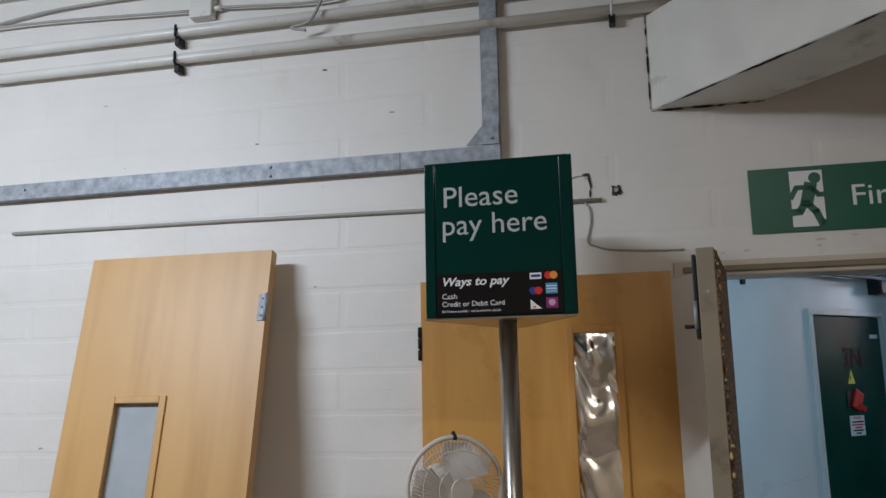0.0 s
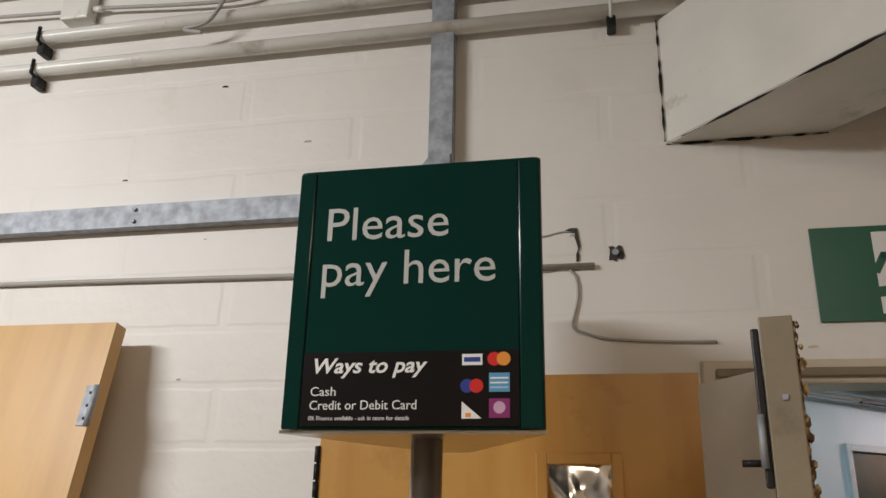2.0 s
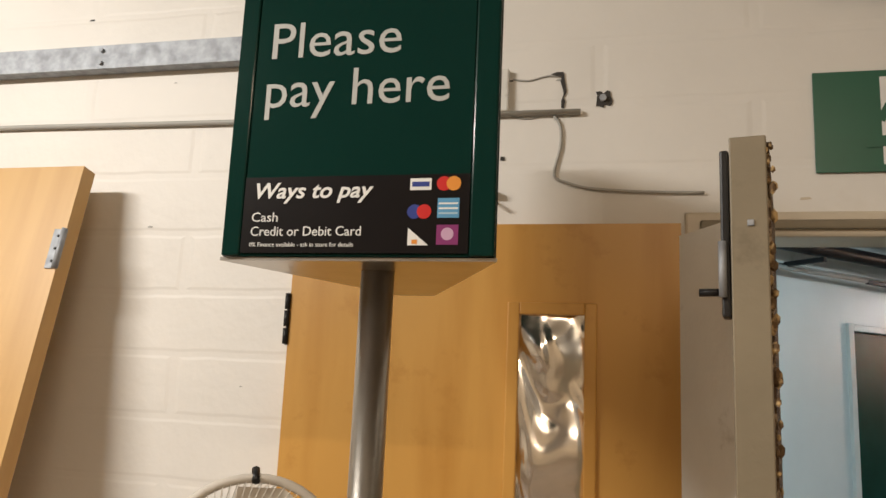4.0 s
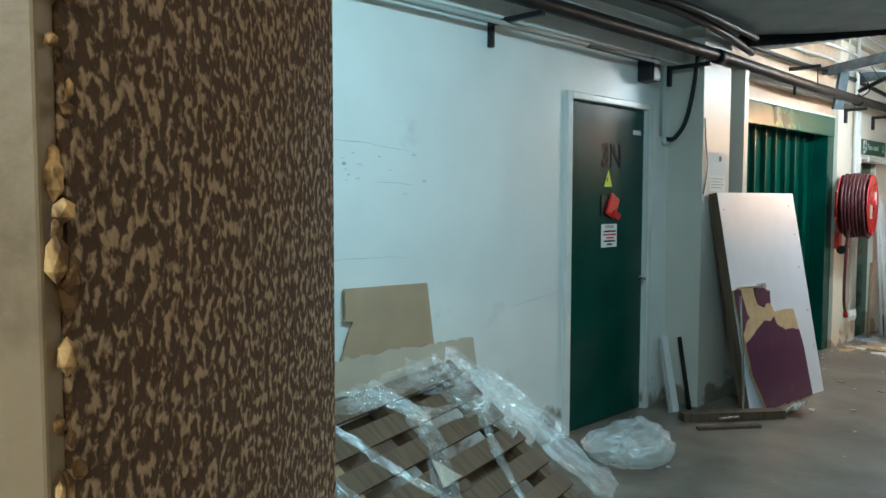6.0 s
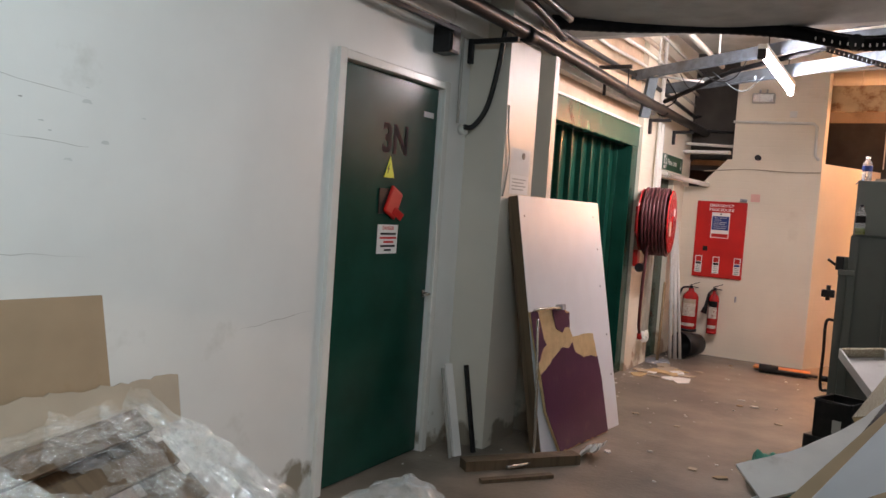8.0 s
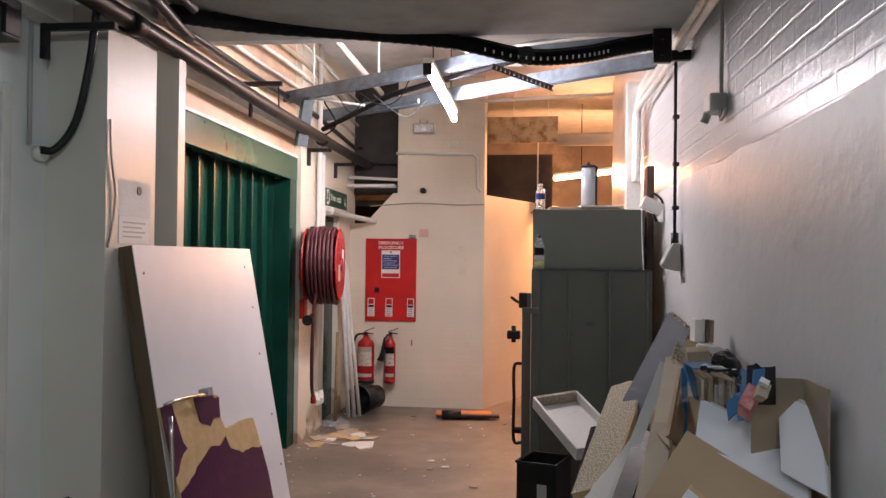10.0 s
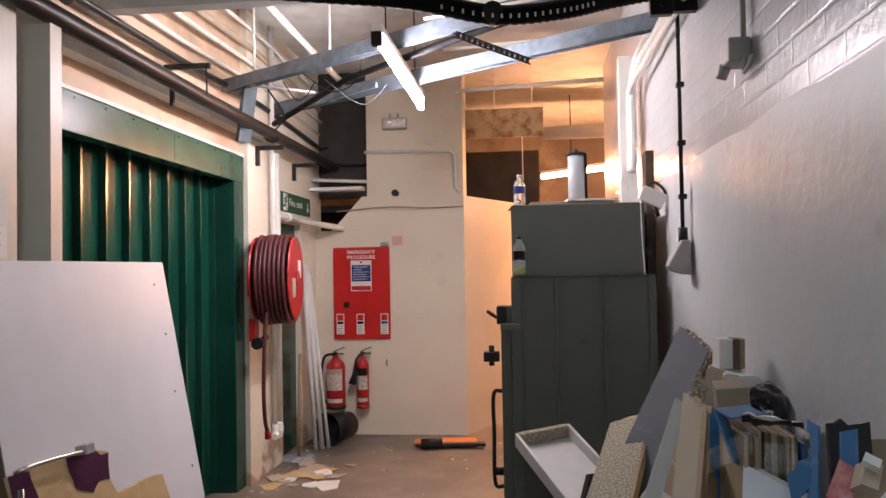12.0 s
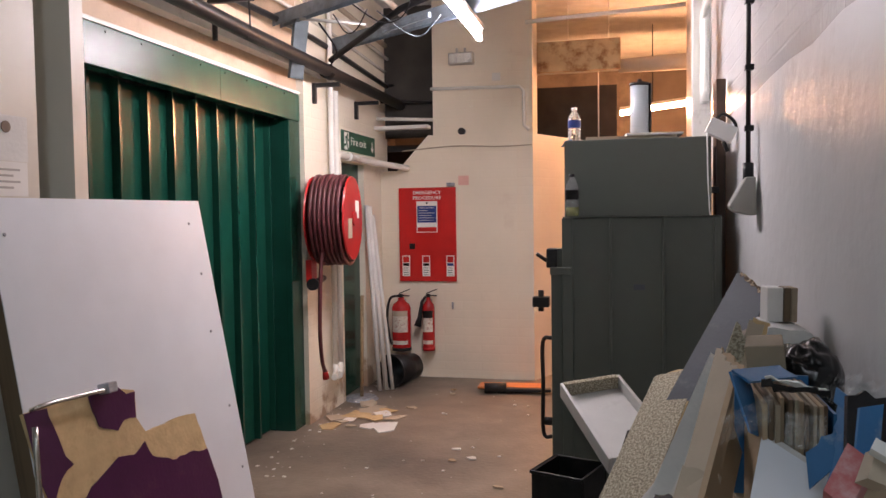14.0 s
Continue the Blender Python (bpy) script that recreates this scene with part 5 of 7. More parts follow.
# pallet leaning on the wall, wrapped in film, with cardboard behind
PM = frame_of((-2.243, 4.707, 0.009), (-0.199, 0.979, 0.03), (-0.781, -0.177, 0.599))
pal = thing("wooden_pallet", "dark worn wooden pallet leaning on the wall, wrapped in torn film", "pallet", PM)
for k in range(3):
    part("stringer", bbox((0.0 + k * 0.53, 0.022, 0.0), (0.09 + k * 0.53, 0.11, 0.99), 0.004), M_DARKWOOD if k else M_TIMBER, pal)
rnd = random.Random(8)
for k in range(7):
    z = 0.0 + k * 0.149
    part("slat", bbox((-0.005 + rnd.uniform(-0.01, 0.01), 0.0, z), (1.155 + rnd.uniform(-0.012, 0.01), 0.020, z + 0.098), 0.003), M_DARKWOOD, pal)
part("slat_end", bbox((-0.002, -0.004, 0.87), (0.085, -0.0005, 0.985), 0.001), M_TIMBER, pal, "paler split end of the top slat")
for k in range(3):
    part("bottom_board", bbox((0.0, 0.112, 0.0 + k * 0.42), (1.15, 0.132, 0.1 + k * 0.42), 0.003), M_DARKWOOD, pal)


def strip(pts, wide, seed, n=72, amp=0.03):
    """A gathered band of film through the points, with sharp folds running along it."""
    path = curve(pts, n)
    bm = bmesh.new()
    rows = []
    for i, p in enumerate(path):
        d2 = (path[min(i + 1, len(path) - 1)] - path[max(i - 1, 0)]).normalized()
        s = d2.cross(Vector((0.6, 0.1, 0.78))).normalized()
        nn = s.cross(d2)
        nn = nn if nn.x > 0 else -nn
        row = []
        ww = wide * (0.8 + 0.5 * noise.noise(Vector((i * 0.11, seed, 0))))
        for j in range(29):
            t = j / 28 - 0.5
            q = Vector((t * 9 + seed, i * 0.055, seed * 1.3))
            h = abs(noise.noise(q)) + 0.5 * abs(noise.noise(q * 2.3)) + 0.35 * abs(noise.noise(Vector((i * 0.33, t * 5, seed))))
            e = 0.012 * noise.noise(Vector((i * 0.5, seed + 3, t * 2)))
            row.append(bm.verts.new(p + s * (t * ww + e) + nn * (h * amp * (0.5 + wide * 3) + 0.004)))
        rows.append(row)
    for a, b in zip(rows, rows[1:]):
        for j in range(28):
            bm.faces.new((a[j], a[j + 1], b[j + 1], b[j]))
    return bm


def on(x, z, lift=0.0):
    return PM @ Vector((x, -lift, z))


wr = thing("stretch_film", "clear crinkled stretch film draped over the pallet", "plastic film", on(0.5, 0.5) and Matrix.Translation((0, 0, 0)))
FOLDS = ((((-0.03, 0.98), (0.36, 0.95), (0.63, 0.96), (1.07, 0.98)), 0.14), (((1.08, 1.0), (1.2, 0.82), (1.22, 0.54), (1.26, 0.18), (1.3, 0.0)), 0.26), (((0.74, 0.98), (0.90, 0.84), (0.99, 0.68), (1.05, 0.48)), 0.20),
         (((0.48, 0.99), (0.60, 0.78), (0.54, 0.60), (0.40, 0.42), (0.34, 0.1)), 0.14), (((0.06, 0.96), (0.17, 0.80), (0.25, 0.60), (0.42, 0.30)), 0.06), (((-0.03, 0.98), (-0.06, 0.86), (-0.05, 0.6), (-0.02, 0.2)), 0.09),
         (((0.97, 0.66), (0.87, 0.49), (0.78, 0.33), (0.66, 0.05)), 0.07), (((0.50, 0.72), (0.70, 0.73), (0.90, 0.70), (1.12, 0.70)), 0.12), (((0.95, 0.97), (1.10, 0.85), (1.24, 0.66), (1.34, 0.35)), 0.20), (((0.30, 0.97), (0.42, 0.93), (0.52, 0.90), (0.66, 0.74)), 0.12))
for i, (pts, wd) in enumerate(FOLDS):
    part("film_fold", strip([on(x, z, 0.012 + 0.006 * (i % 3)) for x, z in pts], wd, i * 3.7), M_WRAP, wr, smooth=True)
cb = thing("torn_cardboard", "torn brown cardboard sheet standing against the wall behind the pallet", "cardboard", west(-3.295, 4.99, 0.60))
part("sheet", prism(ragged([(0.02, 0.0), (0.62, 0.0), (0.555, 0.43), (0.04, 0.44), (0.04, 0.31), (0.09, 0.29), (0.01, 0.10)], 0.03, 0.006, 2, (0, 4, 5)), -0.008, 0.0), M_CARD, cb)
part("flap", prism(ragged([(0.03, 0.30), (0.09, 0.29), (0.10, 0.44), (0.035, 0.43)], 0.03, 0.004, 4), -0.024, -0.016), M_CARD, cb)
cc = board("cardboard_strip", "pale cardboard strip torn along its top edge lying on the pallet", "cardboard", (-3.235, 4.90, 0.575), (0.0, 1.0, -0.015), (-0.03, -0.045, 0.16), 0.955, 0.165, 0.006, M_CARD2, None, (2,), 6)
single("card_scrap", prism(ragged([(0, 0), (0.14, 0.0), (0.05, 0.12)], 0.03, 0.004, 2), 0, 0.004, frame_of(on(0.42, 0.45, 0.012), PM.to_3x3() @ Vector((1, 0, 0)), PM.to_3x3() @ Vector((0, -0.1, 1)))), M_CARD2, "triangular cardboard scrap on the pallet slats", "cardboard")


def plastic_bag(name, c, rx, ry, h, material, label, seed, squash=1.0):
    bm = bmesh.new()
    bmesh.ops.create_icosphere(bm, subdivisions=5, radius=1.0)
    for v in bm.verts:
        p = v.co.copy()
        w = noise.fractal(p * 1.1 + Vector((seed, 0, 0)), 1.0, 2.0, 3)
        r = abs(noise.noise(p * 2.6 + Vector((0, seed, 0))))
        w, r = w * squash, r * squash
        k = 1 + 0.22 * w + 0.16 * r
        v.co = Vector((p.x * rx * k, p.y * ry * k, max(0.0, (p.z * 0.55 + 0.45) * h * (1 + 0.5 * w + 0.3 * r))))
    return single(name, bm, material, label, "plastic bag", Matrix.Translation(c), smooth=squash < 1)


plastic_bag("plastic_bag", (-2.79, 6.60, 0.004), 0.25, 0.24, 0.20, M_BAG, "cloudy clear plastic bag slumped on the floor by the door", 2.0, 0.55)

# ---- end wall: board, extinguishers, reel ----
eb = thing("emergency_board", "red emergency procedure board with notices and small labels", "notice board", pose(-2.985, 12.548, 0.838))
part("panel", bbox((0, -0.02, 0), (0.507, 0, 0.812), 0.003), M_RED, eb)
letters("lettering", "EMERGENCY", 0.042, M_PRINT, eb, 0.253, 0.755, -0.0205, "CENTER", width=0.25, bold=0.0006)
letters("lettering", "PROCEDURE", 0.042, M_PRINT, eb, 0.253, 0.710, -0.0205, "CENTER", width=0.25, bold=0.0006)
M_NAVY = mat("navy_notice_print", (0.015, 0.045, 0.22), 0.4, bump=0)
no = part("fire_action_notice", bbox((0.16, -0.0245, 0.425), (0.345, -0.0205, 0.695), 0.001), M_PAPER, eb, "white and blue fire action notice")
part("blue_panel", plate(0.168, 0.51, 0.337, 0.655, -0.0247, 0.0006), M_NAVY, no)
letters("lettering", "Fire action", 0.022, M_PRINT, no, 0.253, 0.632, -0.0255, "CENTER", width=0.12)
for k in range(5):
    part("text_bar", plate(0.18, 0.612 - k * 0.021, (0.26, 0.32, 0.30, 0.325, 0.31)[k], 0.616 - k * 0.021, -0.0255, 0.0005), M_PRINT, no)
part("red_foot", plate(0.168, 0.432, 0.337, 0.47, -0.0247, 0.0006), M_RED, no)
part("fixing", tube([(0.253, -0.0245, 0.678), (0.253, -0.027, 0.678)], 0.009, 10), M_BLACK, no)
part("call_point_hole", bbox((0.092, -0.024, 0.28), (0.142, -0.0202, 0.33), 0.001), M_BLACK, eb, "black square key hole")
for x in (0.025, 0.205, 0.42):
    lb = part("small_label", bbox((x, -0.0225, 0.045), (x + 0.07, -0.0203, 0.225), 0.001), M_PAPER, eb, "small white extinguisher label")
    part("red_square", plate(x + 0.008, 0.165, x + 0.062, 0.217, -0.0226, 0.0005), M_RED, lb)
    part("dark_band", plate(x + 0.008, 0.135, x + 0.062, 0.158, -0.0226, 0.0005), M_SIGNB if x < 0.4 else M_NAVY, lb)
    for k in range(4):
        part("text_bar", plate(x + 0.012, 0.115 - k * 0.02, x + 0.055, 0.12 - k * 0.02, -0.0226, 0.0005), M_EXIT, lb)
part("bracket", bbox((0.43, -0.03, 0.82), (0.5, 0, 0.85), 0.004), M_GALV, eb)
single("first_aid_notice", bbox((-2.455, 12.545, 1.665), (-2.365, 12.548, 1.745)), mat("faded_pink_notice", (0.72, 0.42, 0.36), 0.6, bump=0), "small faded pink notice beside the board", "notice")
single("wall_bracket", bbox((-2.525, 12.53, 0.60), (-2.51, 12.548, 0.66), 0.003), M_GALV, "small metal bracket on the wall", "bracket")


def arc_patch(r, z0, z1, half=55):
    """A curved label on the front of a cylinder."""
    bm = bmesh.new()
    ang = [radians(-90 - half + 2 * half * k / 10) for k in range(11)]
    lo = [bm.verts.new((r * math.cos(a), r * math.sin(a), z0)) for a in ang]
    hi = [bm.verts.new((r * math.cos(a), r * math.sin(a), z1)) for a in ang]
    for k in range(10):
        bm.faces.new((lo[k], lo[k + 1], hi[k + 1], hi[k]))
    return bm


def extinguisher(x, z, r, h, label, horn):
    t = thing("fire_extinguisher", label, "fire extinguisher", pose(x, 12.548 - r - 0.012, z), "wall extinguishers")
    prof = [(0.02, 0.002), (r * 0.96, 0.002), (r, 0.012), (r, h * 0.80), (r * 0.85, h * 0.87), (r * 0.5, h * 0.92), (r * 0.34, h * 0.95), (r * 0.34, h)]
    bm = bmesh.new()
    vs = [bm.verts.new((a, 0, b)) for a, b in prof]
    es = [bm.edges.new((p, q)) for p, q in zip(vs, vs[1:])]
    bmesh.ops.spin(bm, geom=vs + es, axis=(0, 0, 1), cent=(0, 0, 0), angle=2 * math.pi, steps=24, use_duplicate=False)
    bmesh.ops.remove_doubles(bm, verts=bm.verts[:], dist=0.0005)
    part("cylinder", bm, M_REDD, t, smooth=True)
    part("base_ring", tube([(0, 0, 0.001), (0, 0, 0.03)], r * 1.03, 24), M_BLACK if not horn else M_REDD, t)
    part("valve", bbox((-0.016, -0.016, h), (0.016, 0.016, h + 0.03), 0.004), M_BLACK, t)
    part("lever", bbox((-0.02, -0.014, -0.004), (0.085, 0.014, 0.004), 0.002, pose(0, 0, h + 0.04, 0, -22, 0)), M_BLACK, t)
    part("lever", bbox((-0.02, -0.012, -0.004), (0.075, 0.012, 0.004), 0.002, pose(0, 0, h + 0.02, 0, 5, 0)), M_BLACK, t)
    part("label_sheet", arc_patch(r * 1.012, h * 0.36, h * 0.66), M_LABEL, t, "white and cream instruction label")
    part("label_band", arc_patch(r * 1.012, h * 0.13, h * 0.20), M_LABEL, t)
    part("label_print", arc_patch(r * 1.016, h * (0.62 if horn else 0.66), h * 0.76), M_SIGNB if horn else M_CARD2, t)
    if horn:
        part("horn", tube([(-0.02, -0.01, h + 0.01), (-r * 1.0, -0.02, h * 0.92), (-r * 1.35, -0.03, h * 0.62), (-r * 1.7, -0.04, h * 0.46)], [0.010, 0.012, 0.02, 0.032], 12), M_BLACK, t)
    else:
        part("hose", tube(curve([(-0.016, 0, h + 0.015), (-r * 1.2, -0.01, h * 0.97), (-r * 1.5, -0.02, h * 0.6), (-r * 1.15, -0.03, h * 0.2), (-r * 0.9, -0.04, h * 0.12)], 24), 0.011, 8), M_BLACK, t)
    part("hanger", bbox((-0.02, r, h * 0.82), (0.02, r + 0.011, h * 0.95), 0.002), M_GALV, t)


extinguisher(-2.955, 0.245, 0.082, 0.46, "large red water extinguisher hung on the wall", False)
extinguisher(-2.72, 0.245, 0.053, 0.46, "slim red carbon dioxide extinguisher hung on the wall", True)


def hose_reel():
    t = thing("hose_reel", "wall hose reel wound with maroon hose and a red disc", "hose reel", frame_of((-3.15, 10.935, 1.40), (-0.12, 0.99, 0), (0, 0, 1)))
    for y in (-0.05, -0.305):
        bm = bmesh.new()
        bmesh.ops.create_cone(bm, cap_ends=True, segments=40, radius1=0.285, radius2=0.278, depth=0.010, matrix=pose(0, y, 0, 90))
        dsc = part("disc", bm, M_REDD, t, "red painted reel disc")
    part("label_sheet", bbox((0.06, -0.3145, 0.0), (0.15, -0.3105, 0.12)), M_PAPER, dsc)
    part("label_sheet", bbox((-0.16, -0.3145, -0.13), (-0.06, -0.3105, 0.0)), M_CARD2, dsc)
    part("hub", tube([(0, -0.31, 0), (0, -0.325, 0)], 0.05, 20), M_REDD, dsc)
    part("spindle", tube([(0, 0.0, 0), (0, -0.30, 0)], 0.04, 16), M_IRON, t)
    for rr, n, ph in ((0.285, 7, 0.0), (0.262, 7, 1.3), (0.235, 6, 2.0)):
        pts = []
        for k in range(n * 28 + 1):
            a = 2 * math.pi * k / 28 + ph
            q = rr + 0.016 * noise.noise(Vector((k * 0.05, rr * 10, 0)))
            pts.append((math.cos(a) * q, -0.075 - 0.21 * k / (n * 28), math.sin(a) * q - (0.02 if math.sin(a) < -0.5 else 0)))
        part("hose_layer", sweep(bmesh.new(), pts, 0.0135, 7), M_HOSE, t, "maroon rubber hose")
    part("hose_tail", tube(curve([(-0.20, -0.15, -0.18), (-0.23, -0.14, -0.35), (-0.24, -0.13, -0.7), (-0.17, -0.12, -0.93), (-0.10, -0.12, -1.02)], 30), 0.0135, 8), M_HOSE, t, "hanging tail of maroon hose")
    part("nozzle", tube([(-0.10, -0.12, -1.02), (-0.08, -0.12, -1.07)], [0.018, 0.024], 10), M_REDD, t)
    vv = part("valve_body", tube([(-0.26, -0.1, -0.42), (-0.02, -0.1, -0.40)], 0.022, 10), M_IRON, t, "rusty iron valve")
    part("hand_wheel", tube([(-0.29, -0.1, -0.42), (-0.262, -0.1, -0.42)], 0.04, 12), M_BLACK, vv)
    part("red_plate", bbox((-0.13, -0.05, -0.42), (0.0, -0.01, -0.27), 0.004), M_RED, t)
    part("wall_plate", bbox((-0.12, -0.02, -0.12), (0.12, 0, 0.12), 0.004), M_REDD, t)


hose_reel()
exit_sign(west(-3.148, 11.575, 1.915), 0.80, 0.155, True, 0.06, 0.10, 0.20, 0.085, 0.36, "green fire exit sign with a down arrow over the side door")
fd = thing("door_2", "dark green side door in a cream recess, closed", "door", west(-3.20, 11.58, 0))
fd["kind"] = "structure"
part("door_leaf", bbox((0.0, 0.0, 0.005), (0.51, 0.04, 1.83)), M_GREEN, fd)
part("lock", bbox((0.40, -0.02, 1.28), (0.45, 0.0, 1.36), 0.004), M_BLACK, fd)
for k, (y, z0, r) in enumerate(((11.28, 0.33, 0.020), (11.37, 0.33, 0.024))):
    p = thing("riser_pipe", "white painted riser pipe beside the hose reel", "pipe")
    part("pipe", tube([(-3.11, y, z0), (-3.11, y, 2.32 if k else ZH)], r, 12), M_WHITE, p)
    part("elbow", tube(curve([(-3.11, y, z0 + 0.02), (-3.11, y, z0), (-3.09, y - 0.04, z0 - 0.03), (-3.06, y - 0.16, z0 - 0.05)], 10), r * 1.15, 12), M_WHITE, p)
p = thing("branch_pipe", "cream painted pipe over the side door bending into the end wall", "pipe")
part("pipe", tube(curve([(-3.11, 11.37, 1.70), (-3.11, 11.385, 1.82), (-3.11, 11.45, 1.865), (-3.10, 11.9, 1.86), (-3.06, 12.2, 1.85), (-2.95, 12.42, 1.83), (-2.90, 12.54, 1.82)], 40), 0.026, 12), M_WHITE, p)
part("collar", tube([(-3.105, 11.6, 1.864), (-3.105, 11.66, 1.863)], 0.034, 12), M_WHITE, p)
for k, (y, top, r) in enumerate(((12.06, 1.50, 0.018), (12.10, 1.49, 0.02), (12.16, 1.42, 0.016))):
    single("plastic_tube", tube([(-3.0 + k * 0.045, 11.955 + 0.03 * k, 0.0), (-3.12 + 0.01 * k, y, top)], r, 12), M_PLASTER, "white plastic tube leaning beside the side door", "tube", group="leaning tubes")
st = thing("post_stand", "brown wooden post on a round metal base", "stand", pose(-3.05, 11.66, 0))
part("post", tube([(0, 0, 0.02), (0.0, 0.05, 0.80)], 0.014, 10), M_TIMBER, st)
bm = bmesh.new()
bmesh.ops.create_cone(bm, cap_ends=True, segments=28, radius1=0.13, radius2=0.11, depth=0.022, matrix=pose(0, 0, 0.011))
part("base", bm, M_GALV, st)
bk = thing("bucket", "black plastic bucket lying on its side", "bucket", pose(-2.88, 12.22, 0.135, 90, 0, -25))
bm = sweep(bmesh.new(), [(0, 0, -0.14), (0, 0, 0.14)], [0.105, 0.132], 28, False)
bmesh.ops.contextual_create(bm, geom=[e for e in bm.edges if e.is_boundary and e.verts[0].co.z < 0])
bmesh.ops.solidify(bm, geom=bm.faces[:], thickness=0.004)
part("body", bm, M_BLACK, bk)
part("rim", sweep(bmesh.new(), [(0.134 * math.cos(a), 0.134 * math.sin(a), 0.14) for a in [2 * math.pi * k / 32 for k in range(33)]], 0.006, 6, False), M_BLACK, bk)
# small fittings and conduits on the end wall and stack
el = thing("emergency_light", "grey bulkhead emergency light on the upper wall", "light", pose(-2.42, 12.598, 2.69))
part("casing", bbox((-0.11, -0.07, 0), (0.11, 0, 0.10), 0.01), M_GREYP, el)
part("diffuser", bbox((-0.095, -0.082, 0.012), (0.095, -0.071, 0.088), 0.006), M_BAG, el)
for x in (-0.04, 0.03):
    part("gland", tube([(x, -0.03, 0.10), (x, -0.03, 0.14)], 0.010, 8), M_GREYP, el)
single("wall_box", bbox((-2.16, 12.585, 2.545), (-2.09, 12.599, 2.61), 0.003), M_WHITE, "small square box on the upper wall", "junction box")
single("wall_conduit", tube([(-2.70, 12.585, 2.50), (-2.2, 12.585, 2.49), (-1.93, 12.585, 2.485), (-1.895, 12.585, 2.45), (-1.89, 12.585, 2.16), (-1.85, 12.585, 2.12)], 0.014, 8), M_WHITE, "cream painted conduit on the upper wall", "conduit")
single("wall_cable", tube(curve([(-2.95, 12.54, 1.97), (-2.5, 12.54, 2.0), (-2.1, 12.54, 1.985), (-1.82, 12.54, 1.99)], 20), 0.006, 6), M_CARD2, "painted-over cable across the end wall", "cable")
single("sounder", tube([(-2.424, 12.60, 2.125), (-2.424, 12.54, 2.125)], 0.03, 14), M_BLACK, "small black round sounder on the wall ledge", "sounder")
for k in range(3):
    single("void_pipe", tube([(-3.15, 12.45 + 0.12 * k, 2.25 + 0.16 * k), (-2.69, 12.62 + 0.1 * k, 2.24 + 0.16 * k)], 0.016, 8), (M_WHITE, M_BLACK, M_IRON)[k], "pipe crossing the dark void beside the stack", "pipe")
single("ledge_strip", bbox((-3.16, 12.38, 2.145), (-2.68, 12.50, 2.175), 0.003), M_PLASTER, "white shelf strip across the void", "shelf")
for k, (x, z, r, mm) in enumerate(((-3.13, 2.62, 0.02, M_BLACK), (-3.15, 2.75, 0.014, M_WHITE), (-3.12, 2.86, 0.016, M_WHITE), (-3.14, 2.98, 0.022, M_CARD2), (-3.10, 3.08, 0.014, M_WHITE))):
    single("service_cable", tube(curve([(x, 8.6, z), (x + 0.01, 9.8, z - 0.015), (x, 11.0, z + 0.01), (x, 12.7, z - 0.06)], 24), r, 8), mm, "service cable run along the top of the wall", "cable")

# ---- overhead steel, tube light, draped hose ----


def strut(name, p0, p1, w, d, material, label):
    """An open steel channel, slot down, between two points."""
    p0, p1 = Vector(p0), Vector(p1)
    m = frame_of(p0, p1 - p0, (0, 0, 1))
    L = (p1 - p0).length
    bm = bmesh.new()
    t = 0.004
    prof = [(-w / 2, -d), (-w / 2, 0), (w / 2, 0), (w / 2, -d), (w / 2 - t, -d), (w / 2 - t, -t), (-w / 2 + t, -t), (-w / 2 + t, -d)]
    ends = [[bm.verts.new(m @ Vector((x, y, z))) for y, z in prof] for x in (0, L)]
    for k in range(8):
        bm.faces.new((ends[0][k], ends[0][(k + 1) % 8], ends[1][(k + 1) % 8], ends[1][k]))
    bm.faces.new(ends[0]), bm.faces.new(ends[1])
    return single(name, bm, material, label, "steel channel")


strut("steel_channel", (-3.15, 10.50, 2.66), (-0.57, 9.08, 2.74), 0.06, 0.075, M_STRUT, "long grey-blue steel channel slung across the passage")
strut("steel_channel", (-3.15, 11.42, 2.70), (-0.57, 9.57, 2.665), 0.06, 0.085, M_STRUT, "long grey-blue steel channel slung across the passage")
hp = thing("channel_post", "short steel post under the channels", "steel post")
part("web", bbox((-0.05, -0.004, -0.36), (0.05, 0.004, 0.0), 0.001, frame_of((-2.97, 10.48, 2.62), (0.5, 0.9, 0), (0.16, -0.12, 1))), M_DULL, hp)
part("flange", bbox((-0.03, 0.005, -0.36), (-0.024, 0.05, 0.0), 0.001, frame_of((-2.97, 10.48, 2.62), (0.5, 0.9, 0), (0.16, -0.12, 1))), M_DULL, hp)
single("black_lagged_pipe", tube([(-3.05, 11.15, 2.50), (-2.35, 10.5, 2.64), (-1.4, 9.75, 2.69), (-0.8, 9.35, 2.71)], 0.020, 12), M_RUBBER, "black lagged pipe between the steel channels", "pipe")
single("white_strip_conduit", tube([(-2.95, 10.40, 2.60), (-2.55, 10.45, 2.55)], 0.009, 8), M_GREYP, "short grey conduit under the channel", "conduit")
single("white_strip_conduit", tube([(-1.75, 9.62, 2.70), (-0.95, 9.22, 2.66)], 0.008, 8), M_WHITE, "thin white conduit along the channel", "conduit")
